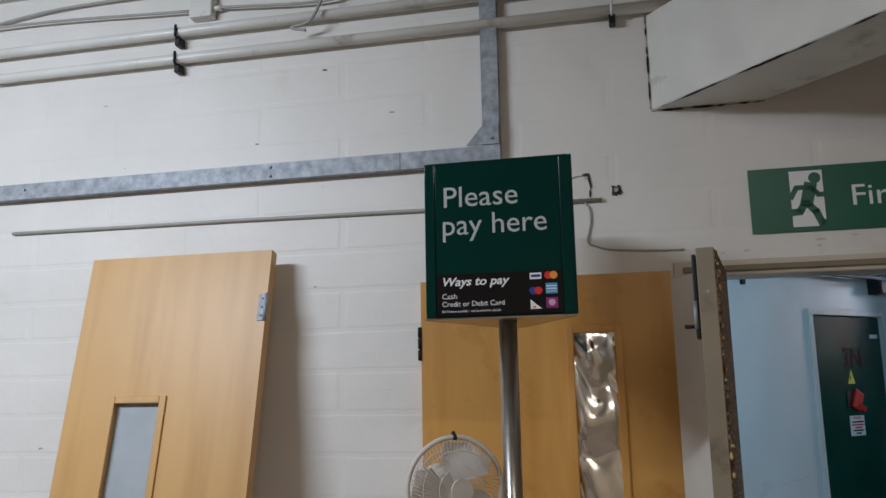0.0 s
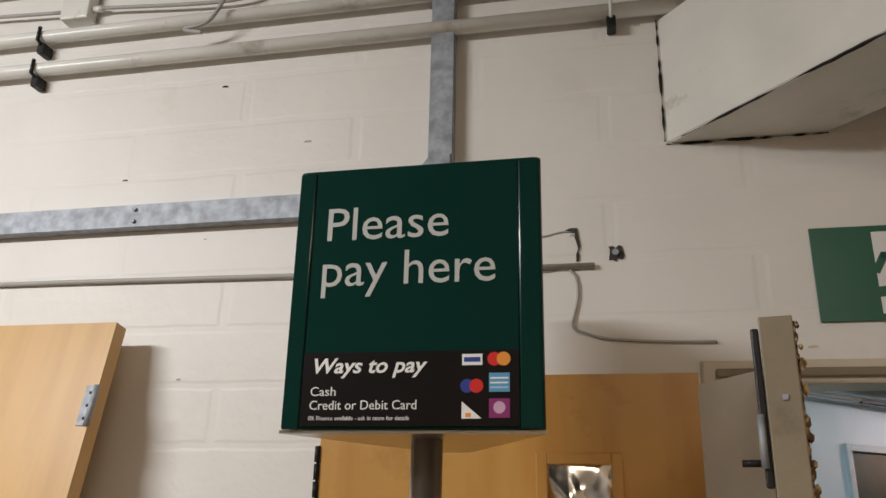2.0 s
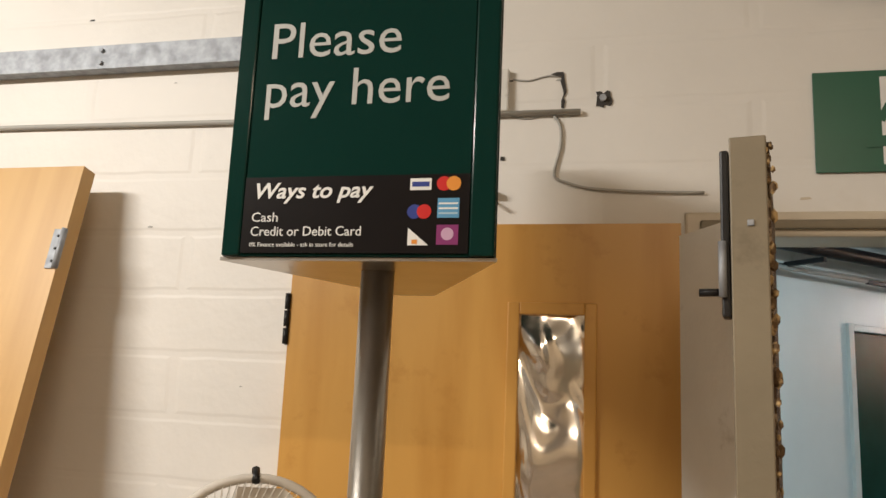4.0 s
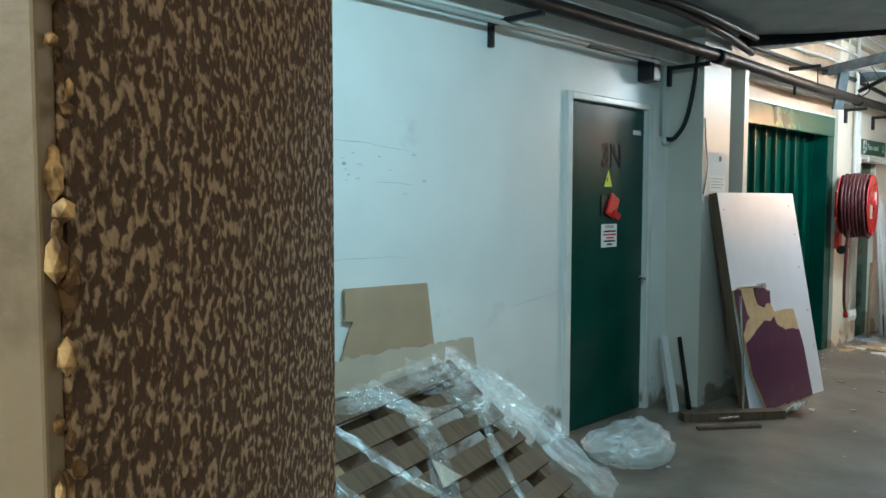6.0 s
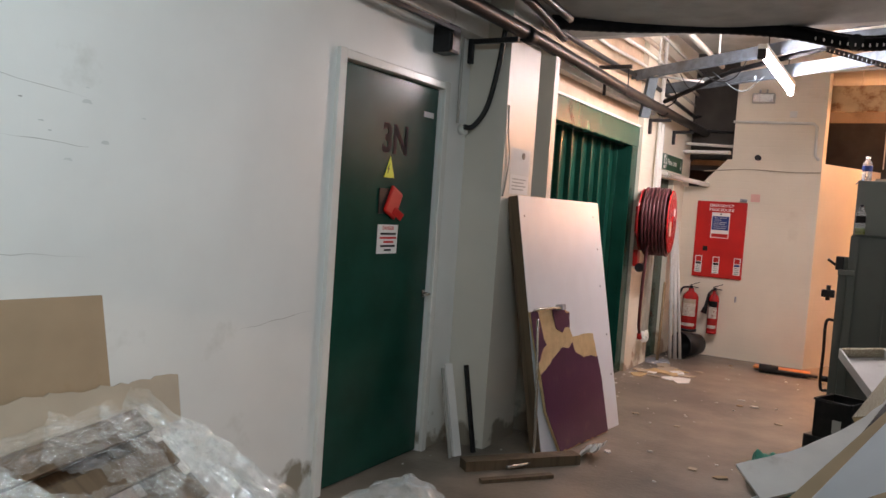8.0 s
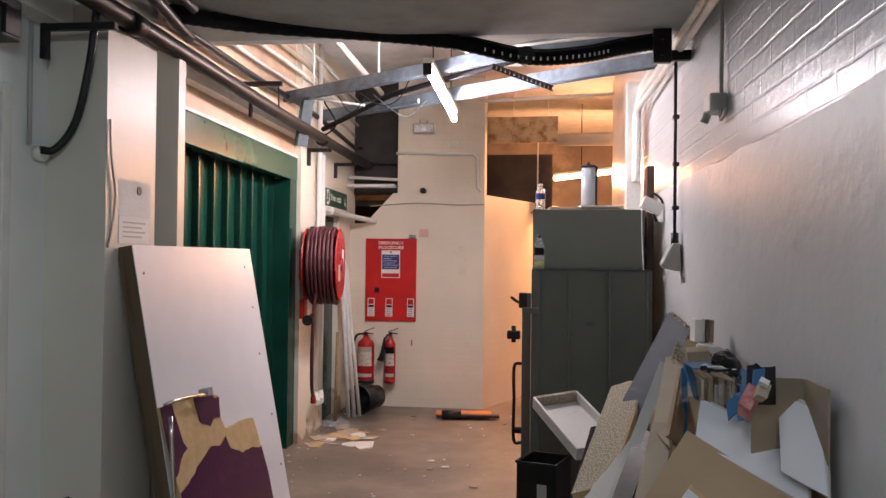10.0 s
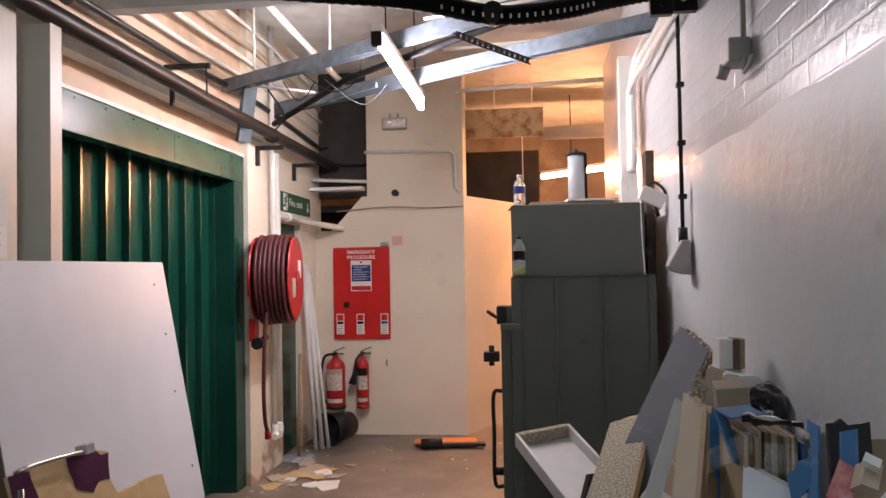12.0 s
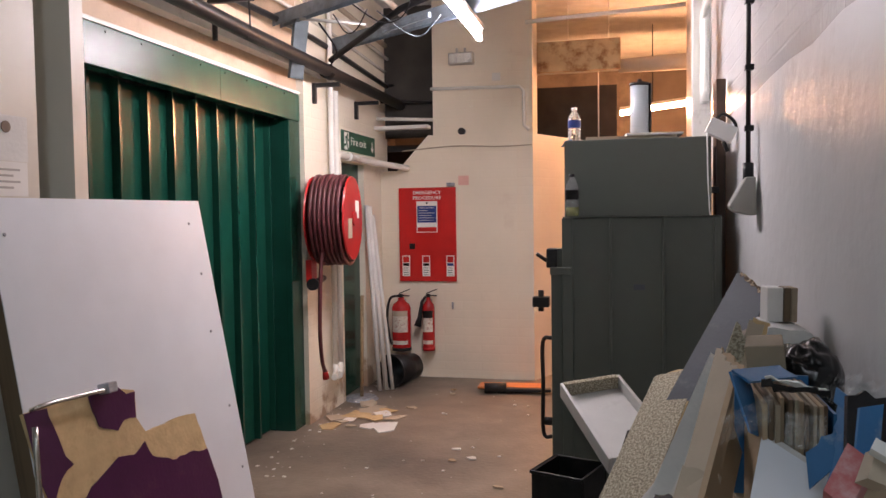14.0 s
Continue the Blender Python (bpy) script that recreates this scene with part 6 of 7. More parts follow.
for k, pts in enumerate((((-2.72, 10.35, 2.60), (-2.66, 10.40, 2.50), (-2.60, 10.42, 2.52), (-2.52, 10.38, 2.62)), ((-2.62, 10.30, 2.66), (-2.45, 10.42, 2.55), (-2.30, 10.38, 2.57), (-2.18, 10.2, 2.68)),
                         ((-2.85, 10.45, 2.58), (-2.80, 10.6, 2.45), (-2.95, 10.9, 2.42), (-3.08, 11.2, 2.48)), ((-2.5, 10.5, 2.64), (-2.35, 10.55, 2.52), (-2.25, 10.6, 2.50), (-2.12, 10.55, 2.60)))):
    single("loose_wire", tube(curve(pts, 24), 0.004 + 0.002 * (k == 2), 6), (M_IRON, M_RUBBER, M_RUBBER, M_DULL)[k], "loose wire looped round the steel channels", "wire", group="loose wires")
pb = thing("slotted_angle", "black slotted angle bar hung under the channels", "angle bar", frame_of((-1.585, 9.52, 2.565), (0.36, 0.30, -0.07), (0, 0, 1)))
bm = bmesh.new()
for k in range(14):
    box(bm, (k * 0.034, 0, 0), (k * 0.034 + 0.022, 0.004, 0.035))
box(bm, (0, 0, 0.028), (0.476, 0.004, 0.036)), box(bm, (0, 0, 0), (0.476, 0.004, 0.008)), box(bm, (0, 0.004, 0.032), (0.476, 0.04, 0.036))
part("angle", bm, M_BLACK, pb)
single("blue_hanger", bbox((0, 0, 0), (0.52, 0.02, 0.03), 0.003, frame_of((-2.55, 10.75, 2.565), (0.75, -0.66, -0.02), (0, 0, 1))), M_STRUT, "small blue-grey hanger bracket", "bracket")
tl = thing("tube_light", "lit bare fluorescent tube on a slim batten", "ceiling light")
part("batten", bbox((-1.975, 9.36, 2.565), (-1.915, 10.86, 2.60), 0.004), M_WHITE, tl)
part("tube", tube([(-1.945, 9.41, 2.532), (-1.94, 10.83, 2.51)], 0.017, 14), M_TUBE, tl, "glowing white tube")
for y in (9.37, 10.84):
    part("end_cap", bbox((-1.97, y - 0.03, 2.50), (-1.92, y + 0.02, 2.564), 0.004), M_IRON if y < 10 else M_WHITE, tl)
for y in (9.6, 10.6):
    part("chain", tube([(-1.945, y, 2.60), (-1.945, y, ZH)], 0.004, 6), M_IRON, tl)
hs = thing("draped_hose", "black ribbed hose sagging across the soffit edge", "hose")
pts = curve([(-3.02, 8.35, 2.56), (-2.7, 8.7, 2.60), (-2.15, 8.98, 2.625), (-1.75, 9.0, 2.58), (-1.38, 9.0, 2.495), (-1.1, 9.0, 2.50), (-0.9, 9.0, 2.535), (-0.68, 8.98, 2.56)], 120)
part("hose", tube(pts, [0.036 + 0.004 * (k % 2) for k in range(len(pts))], 14), M_RUBBER, hs)
part("strap", tube([(-1.38, 8.958, 2.50), (-1.38, 9.04, 2.50)], 0.044, 12), M_BLACK, hs)
pts2 = [p + Vector((0.0, 0.05, 0.035)) for p in pts]
part("second_hose", tube(pts2, 0.026, 10), M_RUBBER, hs)
bm = bmesh.new()
for k in range(20):
    p = pts[58 + k * 2] if 58 + k * 2 < len(pts) else pts[-1]
    box(bm, (p.x - 0.004, p.y - 0.043, p.z - 0.022), (p.x + 0.004, p.y - 0.038, p.z - 0.005))
sl = part("slot_marks", bm, M_PAPER, hs, "pale printed marks along the hose")
sl["kind"] = "stuff"
cb2 = thing("wall_bracket", "grey steel bracket holding the hose end at the wall", "bracket", pose(-0.70, 8.95, 2.44))
part("plate", bbox((-0.05, -0.02, 0.0), (0.04, 0.02, 0.17), 0.004), M_IRON, cb2)
part("arm", bbox((0.04, -0.02, 0.01), (0.135, 0.02, 0.06), 0.004), M_IRON, cb2)
for x, z in ((-0.005, 0.04), (-0.005, 0.12)):
    part("bolt", tube([(x, -0.03, z), (x, -0.02, z)], 0.010, 6), M_IRON, cb2)
single("roof_pipe", tube(curve([(-2.9, 9.4, 3.05), (-2.75, 10.0, 3.02), (-2.72, 10.1, 2.98), (-2.70, 11.8, 2.93)], 20), 0.025, 10), M_WHITE, "white painted pipe under the passage ceiling", "pipe")
single("roof_pipe", tube([(-2.75, 9.12, 3.08), (-2.3, 9.12, 3.08), (-2.26, 9.12, 2.98)], 0.022, 10), M_WHITE, "white sprinkler branch pipe under the ceiling", "pipe")
sk = thing("sprinkler_bulb", "red sprinkler bulb on a cable run", "sprinkler", pose(-2.98, 9.02, 2.74))
part("bulb", tube([(0, 0, 0), (0, 0, -0.05)], [0.025, 0.016], 12), M_RED, sk)
part("cap", tube([(0, 0, 0.001), (0, 0, 0.03)], 0.02, 12), M_IRON, sk)
for x in (-2.9, -2.45):
    single("drop_rod", tube([(x, 10.35 + 0.2 * (x + 2.9), 2.68), (x, 10.35 + 0.2 * (x + 2.9), ZH)], 0.008, 6), M_WHITE, "white drop rod from the ceiling", "rod")

# ---- east wall ----
structure("wall_dado", prism(ragged([(-12.9, 0.0), (-4.6, 0.0), (-4.6, 1.87), (-12.9, 1.87)], 0.30, 0.012, 5, (2,)), -0.004, 0.0), M_DADO, "lumpy painted render up to head height on the wall", frame_of((-0.559, 0, 0), (0, -1, 0), (0, 0, 1)))
bc = thing("black_conduit", "black conduit dropping to a grey connector on the wall", "conduit")
part("conduit", tube([(-0.598, 9.18, 1.575), (-0.598, 9.18, 2.75)], 0.009, 8), M_BLACK, bc)
for z in (1.72, 1.95, 2.2):
    part("clip", bbox((-0.612, 9.163, z), (-0.579, 9.197, z + 0.022), 0.003), M_BLACK, bc)
part("gland", tube([(-0.598, 9.18, 1.52), (-0.598, 9.18, 1.60)], 0.02, 10), M_BLACK, bc)
part("connector", prism([(-0.574, 1.40), (-0.576, 1.545), (-0.612, 1.545), (-0.672, 1.435), (-0.655, 1.415), (-0.60, 1.40)], 9.13, 9.22, I4, 0.004), M_GREYP, bc, "grey wedge connector")
cm = thing("wall_camera_box", "grey wall box with a short stub and hook", "fitting", east(-0.561, 8.27, 2.06))
part("casing", bbox((-0.07, -0.07, 0.0), (0.05, -0.001, 0.075), 0.008), M_GREYP, cm)
part("stub", tube([(-0.05, -0.055, 0.01), (-0.055, -0.07, -0.03)], 0.018, 10), M_GREYP, cm)
part("conduit", tube([(0.03, -0.02, 0.075), (0.03, -0.02, 0.55)], 0.009, 8), M_GREYP, cm)
part("hook", tube(curve([(0.06, -0.03, 0.01), (0.075, -0.035, -0.04), (0.11, -0.03, -0.035), (0.12, -0.02, 0.0)], 12), 0.007, 6), M_GREYP, cm)
for k in range(3):
    zz = 2.66 - 0.075 * k
    single("white_conduit", tube(curve([(-0.60 - 0.01 * k, 7.0, zz - 0.02), (-0.60 - 0.01 * k, 9.2, zz), (-0.61 - 0.01 * k, 9.9, zz - 0.01), (-0.63 - 0.01 * k, 10.25 + 0.05 * k, zz - 0.05), (-0.64, 10.38 + 0.05 * k, zz - 0.22), (-0.64, 10.40 + 0.05 * k, 2.0)], 40), 0.02, 10), M_WHITE,
           "white painted conduit bending down the wall", "conduit", group="wall conduits")
single("white_riser", bbox((-0.70, 10.50, 0.0), (-0.60, 10.60, 2.7), 0.006), M_WHITE, "white boxed riser beside the wall", "riser")

# ---- steel cabinet and what stands on it ----
cab = thing("steel_cabinet", "grey-green steel baler cabinet with side latches, stepped front and panelled base", "cabinet")
part("lower_body", bbox((-1.345, 9.68, 0.02), (-0.635, 10.75, 1.395), 0.006), M_CABINET, cab)
part("upper_box", bbox((-1.34, 9.775, 1.397), (-0.672, 10.75, 1.762), 0.006), M_CABINET, cab)
for x in (-1.345, -1.13, -0.893, -0.675):
    part("rib", bbox((x, 9.666, 0.03), (x + (0.05 if x == -1.345 else 0.012), 9.679, 1.393), 0.003), M_CABINET, cab)
part("ledge", bbox((-1.34, 9.66, 1.3955), (-0.64, 9.774, 1.399)), M_CABINET, cab)
part("side_post", bbox((-1.40, 9.70, 0.02), (-1.347, 9.76, 1.25), 0.004), M_CABINET, cab)
part("cross_bar", bbox((-1.40, 9.64, 1.13), (-1.30, 9.665, 1.165), 0.004), M_CABINET, cab)
l1 = part("latch", bbox((-1.42, 9.68, 1.16), (-1.37, 9.78, 1.25), 0.006), M_BLACK, cab, "black latch block")
part("latch_lever", tube([(-1.42, 9.72, 1.19), (-1.47, 9.72, 1.225)], 0.009, 8), M_IRON, l1)
l2 = part("latch", bbox((-1.49, 9.70, 0.97), (-1.41, 9.76, 1.02), 0.006), M_BLACK, cab, "black latch block")
part("latch_pin", tube([(-1.45, 9.72, 0.95), (-1.45, 9.72, 1.05)], 0.014, 8), M_IRON, l2)
part("grab_bar", tube(curve([(-1.40, 9.74, 0.82), (-1.445, 9.74, 0.80), (-1.445, 9.74, 0.6), (-1.445, 9.74, 0.36), (-1.40, 9.74, 0.34)], 20), 0.010, 8), M_BLACK, cab, "black grab bar")
part("hinge_knob", tube([(-1.44, 9.72, 0.42), (-1.40, 9.72, 0.42)], 0.02, 10), M_IRON, cab)
part("right_latch", bbox((-0.668, 9.80, 1.50), (-0.635, 9.86, 1.53), 0.004), M_BLACK, cab)
part("foot", bbox((-1.33, 9.70, 0.0), (-1.25, 9.78, 0.02)), M_BLACK, cab)
part("foot", bbox((-0.73, 9.70, 0.0), (-0.65, 9.78, 0.02)), M_BLACK, cab)
part("worn_label", bbox((-1.02, 9.6775, 1.06), (-0.97, 9.6795, 1.085)), M_GREYB, cab)


def bottle(c, r, h, liquid, cap, label_mat, label):
    t = thing("drink_bottle", label, "bottle", Matrix.Translation(c))
    prof = [(r * 0.9, 0.0), (r, 0.008), (r, h * 0.35), (r * 0.93, h * 0.38), (r, h * 0.42), (r, h * 0.66), (r * 0.8, h * 0.78), (r * 0.42, h * 0.88), (r * 0.38, h * 0.93)]
    bm = bmesh.new()
    vs = [bm.verts.new((a, 0, b)) for a, b in prof]
    es = [bm.edges.new((p, q)) for p, q in zip(vs, vs[1:])]
    bmesh.ops.spin(bm, geom=vs + es, axis=(0, 0, 1), cent=(0, 0, 0), angle=2 * math.pi, steps=20)
    bmesh.ops.remove_doubles(bm, verts=bm.verts[:], dist=0.0004)
    part("body", bm, M_PET, t, smooth=True)
    if liquid:
        part("liquid", sweep(bmesh.new(), [(0, 0, 0.004), (0, 0, h * liquid)], r * 0.93, 18), M_DRINK, t, "pale yellow drink", smooth=False)
    part("label_wrap", sweep(bmesh.new(), [(0, 0, h * 0.40), (0, 0, h * 0.62)], r * 1.02, 20, False), label_mat, t)
    part("cap", tube([(0, 0, h * 0.93), (0, 0, h)], r * 0.45, 14), cap, t)


bottle((-1.295, 9.83, 1.763), 0.030, 0.16, 0, M_PRINT, M_NAVY, "clear empty water bottle with a blue label on the cabinet")
bottle((-1.30, 9.715, 1.400), 0.031, 0.20, 0.22, M_BLACK, M_SIGNB, "clear drink bottle with black label standing on the cabinet ledge")
cy = thing("metal_cylinder", "grey metal cylinder standing on the cabinet", "cylinder", pose(-0.985, 10.10, 1.763))
part("body", tube([(0, 0, 0), (0, 0, 0.29)], 0.046, 24), M_CYL, cy)
part("cap", tube([(0, 0, 0.29), (0, 0, 0.305)], 0.05, 24), M_IRON, cy)
part("stem", tube([(0, 0, 0.305), (0, 0, 0.325)], 0.012, 10), M_IRON, cy)
part("side_rod", tube([(0.05, -0.01, 0), (0.05, -0.01, 0.30)], 0.008, 8), M_IRON, cy)
board("flat_sheet", "pale board offcut lying on top of the cabinet", "board", (-1.24, 9.80, 1.763), (1, 0.05, 0), (0, 0, 1), 0.42, 0.015, 0.3, M_CARD2)
board("flat_sheet", "white paper pad lying on top of the cabinet", "board", (-1.05, 9.79, 1.779), (1, 0.08, 0), (0, 0, 1), 0.26, 0.010, 0.2, M_PAPER)
single("blue_cloth", crumpled(6, lambda u, v: ((-1.355 + 0.05 * u, 9.77 + 0.1 * v, 1.768 - 0.03 * (1 - u)), (0, 0, 1)), 0.01, 2.2), M_BLUE, "scrap of blue plastic on the cabinet edge", "plastic")
ad = thing("white_adaptor", "white box with black straps hanging off the cabinet corner", "adaptor", frame_of((-0.705, 9.755, 1.775), (0.85, 0, -0.42), (0.42, 0, 0.85)))
part("box", bbox((0, -0.03, 0), (0.125, 0.03, 0.075), 0.004), M_PAPER, ad)
part("strap", tube(curve([(0.02, 0, 0.075), (0.04, 0, 0.11), (0.09, 0, 0.10), (0.12, 0, 0.075)], 14), 0.008, 6), M_BLACK, ad)
part("strap", tube([(0.09, 0, 0.0), (0.13, 0, -0.035)], 0.010, 6), M_BLACK, ad)
part("cord", tube(curve([(0.01, -0.03, 0.0), (0.14, -0.05, -0.25), (0.35, -0.06, -0.6), (0.50, -0.06, -0.85)], 20), 0.003, 5), M_PRINT, ad, "thin white cord")
board("brown_plank", "dark brown plank standing between cabinet and wall", "plank", (-0.628, 9.98, 0.0), (1, 0, 0), (0, 0, 1), 0.042, 2.05, 0.16, M_REDWOOD)

# ---- heap of scrap along the east wall ----
def lean(name, label, category, top, up, right, w, length, t, material, edge=None, torn=None, seed=1):
    """A board given by its upper left corner and the direction in which it leans."""
    u = Vector(up).normalized()
    x = Vector(right)
    x = (x - u * x.dot(u)).normalized()
    return board(name, label, category, Vector(top) - u * length, x, u, w, length, t, material, edge, torn, seed)


def slab(name, label, category, tl, tr, bl, t, material, edge=None, torn=None, seed=1, parent=None):
    """A sheet given by three of its corners, its torn sides (0 top, 1 right, 2 foot, 3 left) uneven."""
    tl, tr, bl = Vector(tl), Vector(tr), Vector(bl)
    m = frame_of(tl, tr - tl, tl - bl)
    q = m.inverted() @ bl
    w = (tr - tl).length
    poly = ragged([(0, 0), (w, 0), (w + q.x, q.z), (q.x, q.z)], 0.014, 0.007, seed, torn) if torn else [(0, 0), (w, 0), (w + q.x, q.z), (q.x, q.z)]
    if parent:
        return part(name, prism(poly, 0, t, m), material, parent, label)
    if not edge:
        return single(name, prism(poly, 0, t), material, label, category, m)
    th = thing(name, label, category, m)
    part("face", prism(poly, 0, 0.003), material, th)
    back = ragged([(0.004, 0.012), (w + 0.008, 0.012), (w + q.x + 0.004, q.z), (q.x, q.z)], 0.014, 0.007, seed + 40, torn or (9,))
    part("core", prism(back, 0.0031, t), edge, th, "exposed core edge")
    return th


slab("torn_grey_sheet", "large grey-faced sheet with a torn core edge leaning on the wall", "panel", (-0.672, 8.900, 1.201), (-0.604, 8.720, 1.128), (-1.165, 8.340, 0.438), 0.03, M_GREYB, M_CHIPD, (0,), 3)
slab("cardboard_plank", "long tan cardboard strip leaning over the heap, torn along its top", "cardboard", (-0.842, 7.950, 1.093), (-0.815, 7.800, 1.072), (-0.949, 7.550, 0.907), 0.012, M_CARD2, M_CARD, (0,), 5)
slab("cardboard_strip", "darker folded cardboard strip beside the long tan strip", "cardboard", (-0.815, 7.790, 1.074), (-0.763, 7.880, 1.017), (-0.921, 7.400, 0.920), 0.012, M_CARD, None, None, 5)
slab("torn_board_end", "cream board end with a torn top standing in the heap", "board", (-0.746, 8.100, 1.143), (-0.714, 8.080, 1.132), (-0.811, 7.970, 0.997), 0.012, M_CARD2, M_TAN, (0,), 7)
slab("splintered_end", "splintered chipboard end standing in the heap", "chipboard", (-0.782, 8.060, 1.142), (-0.757, 8.040, 1.097), (-0.828, 8.000, 1.032), 0.014, M_CHIPL, None, (0,), 8)
slab("torn_white_board", "narrow white torn sheet standing behind the cardboard", "board", (-0.845, 8.050, 1.065), (-0.815, 8.030, 1.040), (-1.085, 7.600, 0.660), 0.006, M_PLASTER, None, None, 9)
slab("white_offcut", "grey-white laminated panel laid over the cardboard", "panel", (-0.821, 7.437, 1.029), (-0.600, 7.165, 0.935), (-0.868, 7.285, 0.935), 0.012, M_BOARD, M_GREYB2, None, 1)
slab("white_offcut", "grey-white laminated panel with a grooved edge against the wall", "panel", (-0.650, 7.254, 1.080), (-0.580, 7.130, 1.055), (-0.690, 7.090, 0.905), 0.014, M_BOARD, M_GREYB2, None, 4)
slab("loose_board", "large white laminated panel corner leaning on the cardboard", "panel", (-0.962, 6.884, 0.907), (-0.600, 6.952, 0.588), (-1.442, 6.772, 0.187), 0.016, M_BOARD, M_TAN, None, 2)
slab("red_carton", "faded red printed carton in the heap", "carton", (-0.798, 6.990, 1.147), (-0.776, 6.970, 1.132), (-0.833, 6.950, 1.103), 0.05, M_REDP, None, None, 20)
slab("tan_block", "pale cardboard offcut in the heap", "cardboard", (-0.780, 6.940, 1.158), (-0.758, 6.940, 1.149), (-0.796, 6.920, 1.129), 0.03, M_CARD2, None, None, 21)
slab("white_scrap", "white polystyrene scrap on the heap", "polystyrene", (-0.785, 6.930, 1.171), (-0.767, 6.920, 1.162), (-0.793, 6.920, 1.162), 0.012, M_PLASTER, None, (0, 1), 22)
slab("dark_angle", "dark metal angle sloping over the heap", "angle bar", (-1.036, 8.820, 0.646), (-1.016, 8.840, 0.642), (-1.286, 8.200, 0.012), 0.02, M_IRON, None, None, 1)
tr = thing("shallow_tray", "white-lined shallow drawer tray tipped against the cabinet", "drawer", frame_of((-1.116, 8.85, 0.526), (0.248, 0.10, 0.027), (-0.181, 0.50, 0.165)))
part("base", bbox((0, 0.055, 0), (0.27, 0.065, 0.56)), M_GREYB2, tr)
for lo, hi in (((0, 0, 0), (0.014, 0.0545, 0.56)), ((0.256, 0, 0), (0.27, 0.0545, 0.56)), ((0.015, 0, 0), (0.255, 0.0545, 0.014))):
    part("side", bbox(lo, hi, 0.002), M_GREYB2, tr)
part("end_board", bbox((0.015, -0.004, 0.535), (0.255, 0.0545, 0.56), 0.003), M_CHIPL, tr, "bare chipboard end")
slab("chipboard_plank", "broken pale chipboard plank leaning over the heap", "plank", (-0.958, 8.80, 0.842), (-0.811, 8.75, 0.897), (-1.18, 8.05, 0.542), 0.03, M_CHIPL, M_TAN, (0,), 5)
single("dark_box", bbox((0, 0, 0), (0.26, 0.26, 0.205), 0.008, pose(-1.46, 8.98, 0.0, 0, 0, -20)), M_BLACK, "dark dusty box on the floor under the crate", "box")
bn = thing("black_crate", "black plastic crate standing on a dark box beside the heap", "crate", pose(-1.41, 8.955, 0.206, 0, 0, -20))
for lo, hi in (((0, 0, 0), (0.21, 0.010, 0.225)), ((0, 0.23, 0), (0.21, 0.24, 0.225)), ((0, 0.0105, 0), (0.010, 0.2295, 0.225)), ((0.20, 0.0105, 0), (0.21, 0.2295, 0.225)), ((0.0105, 0.0105, 0.0), (0.1995, 0.2295, 0.01))):
    part("side", bbox(lo, hi, 0.002), M_IRON, bn)
for lo, hi in (((-0.006, -0.006, 0.214), (0.216, -0.0005, 0.228)), ((-0.006, 0.0, 0.214), (-0.0005, 0.24, 0.228))):
    part("rim", bbox(lo, hi, 0.002), M_BLACK, bn)
part("sticker", bbox((0.11, -0.002, 0.04), (0.16, -0.0005, 0.12)), M_GREYP, bn)
plastic_bag("green_bag", (-1.52, 8.42, 0.003), 0.15, 0.17, 0.16, M_TEAL, "crumpled green plastic bag on the floor", 7.0)
# curved plasterboard strip
bm = bmesh.new()
rows = []
for k in range(25):
    t = k / 24
    c = Vector((-1.55 + 0.67 * t, 7.32 + 0.83 * t, 0.30 + 0.384 * t - 0.08 * math.sin(math.pi * t)))
    rnd2 = 0.010 * noise.noise(Vector((k * 0.9, 0.3, 0)))
    rows.append([bm.verts.new(c + Vector((0.11 + rnd2, -0.09, 0.02))), bm.verts.new(c + Vector((-0.02 + rnd2, 0.05, 0.10))), bm.verts.new(c + Vector((-0.02 + rnd2, 0.06, 0.087))), bm.verts.new(c + Vector((0.11 + rnd2, -0.08, 0.007)))])
for a, b in zip(rows, rows[1:]):
    for j in range(4):
        bm.faces.new((a[j], a[(j + 1) % 4], b[(j + 1) % 4], b[j]))
bm.faces.new(rows[0][::-1]), bm.faces.new(rows[-1])
single("plasterboard_strip", bm, M_PLASTER, "bowed strip of white plasterboard with torn paper edge", "plasterboard", smooth=False)
# the plasterboard's shadow, built as a black strip
lean("shadow_strip", "black strip standing for the shadow under the plasterboard", "strip", (-0.92, 8.33, 0.62), (0.52, 0.95, 0.42), (0.8, -0.5, 0.1), 0.09, 1.2, 0.03, M_IRON)
slab("cardboard_sheet", "large tan cardboard sheet sloping down from the scrap heap", "cardboard", (-0.885, 7.315, 0.955), (-0.590, 6.965, 0.812), (-1.415, 6.785, 0.34), 0.008, M_CARD, None, None, 16)
slab("dark_offcut", "dark laminate offcut lying under the cardboard", "board", (-0.99, 7.75, 0.80), (-0.93, 7.70, 0.82), (-1.25, 7.15, 0.42), 0.015, M_IRON, None, (0,), 17)
slab("cardboard_strip", "long tan cardboard strip lying along the heap", "cardboard", (-0.945, 7.56, 0.93), (-0.885, 7.50, 0.935), (-1.16, 7.02, 0.45), 0.012, M_CARD2, None, (0,), 18)
base = thing("carton_stack", "stack of plain brown cartons under the heap", "carton stack", pose(-0.86, 6.75, 0))
part("carton", bbox((0.04, 0.40, 0), (0.275, 0.75, 0.40), 0.006), M_CARD, base)
part("carton", bbox((0.06, 0.46, 0.402), (0.275, 0.77, 0.80), 0.006), M_CARD, base)
part("carton", bbox((0.02, 0.76, 0.0), (0.275, 1.75, 0.42), 0.006), M_CARD, base)
part("carton", bbox((0.03, 0.79, 0.422), (0.275, 1.72, 0.84), 0.006), M_CARD, base)


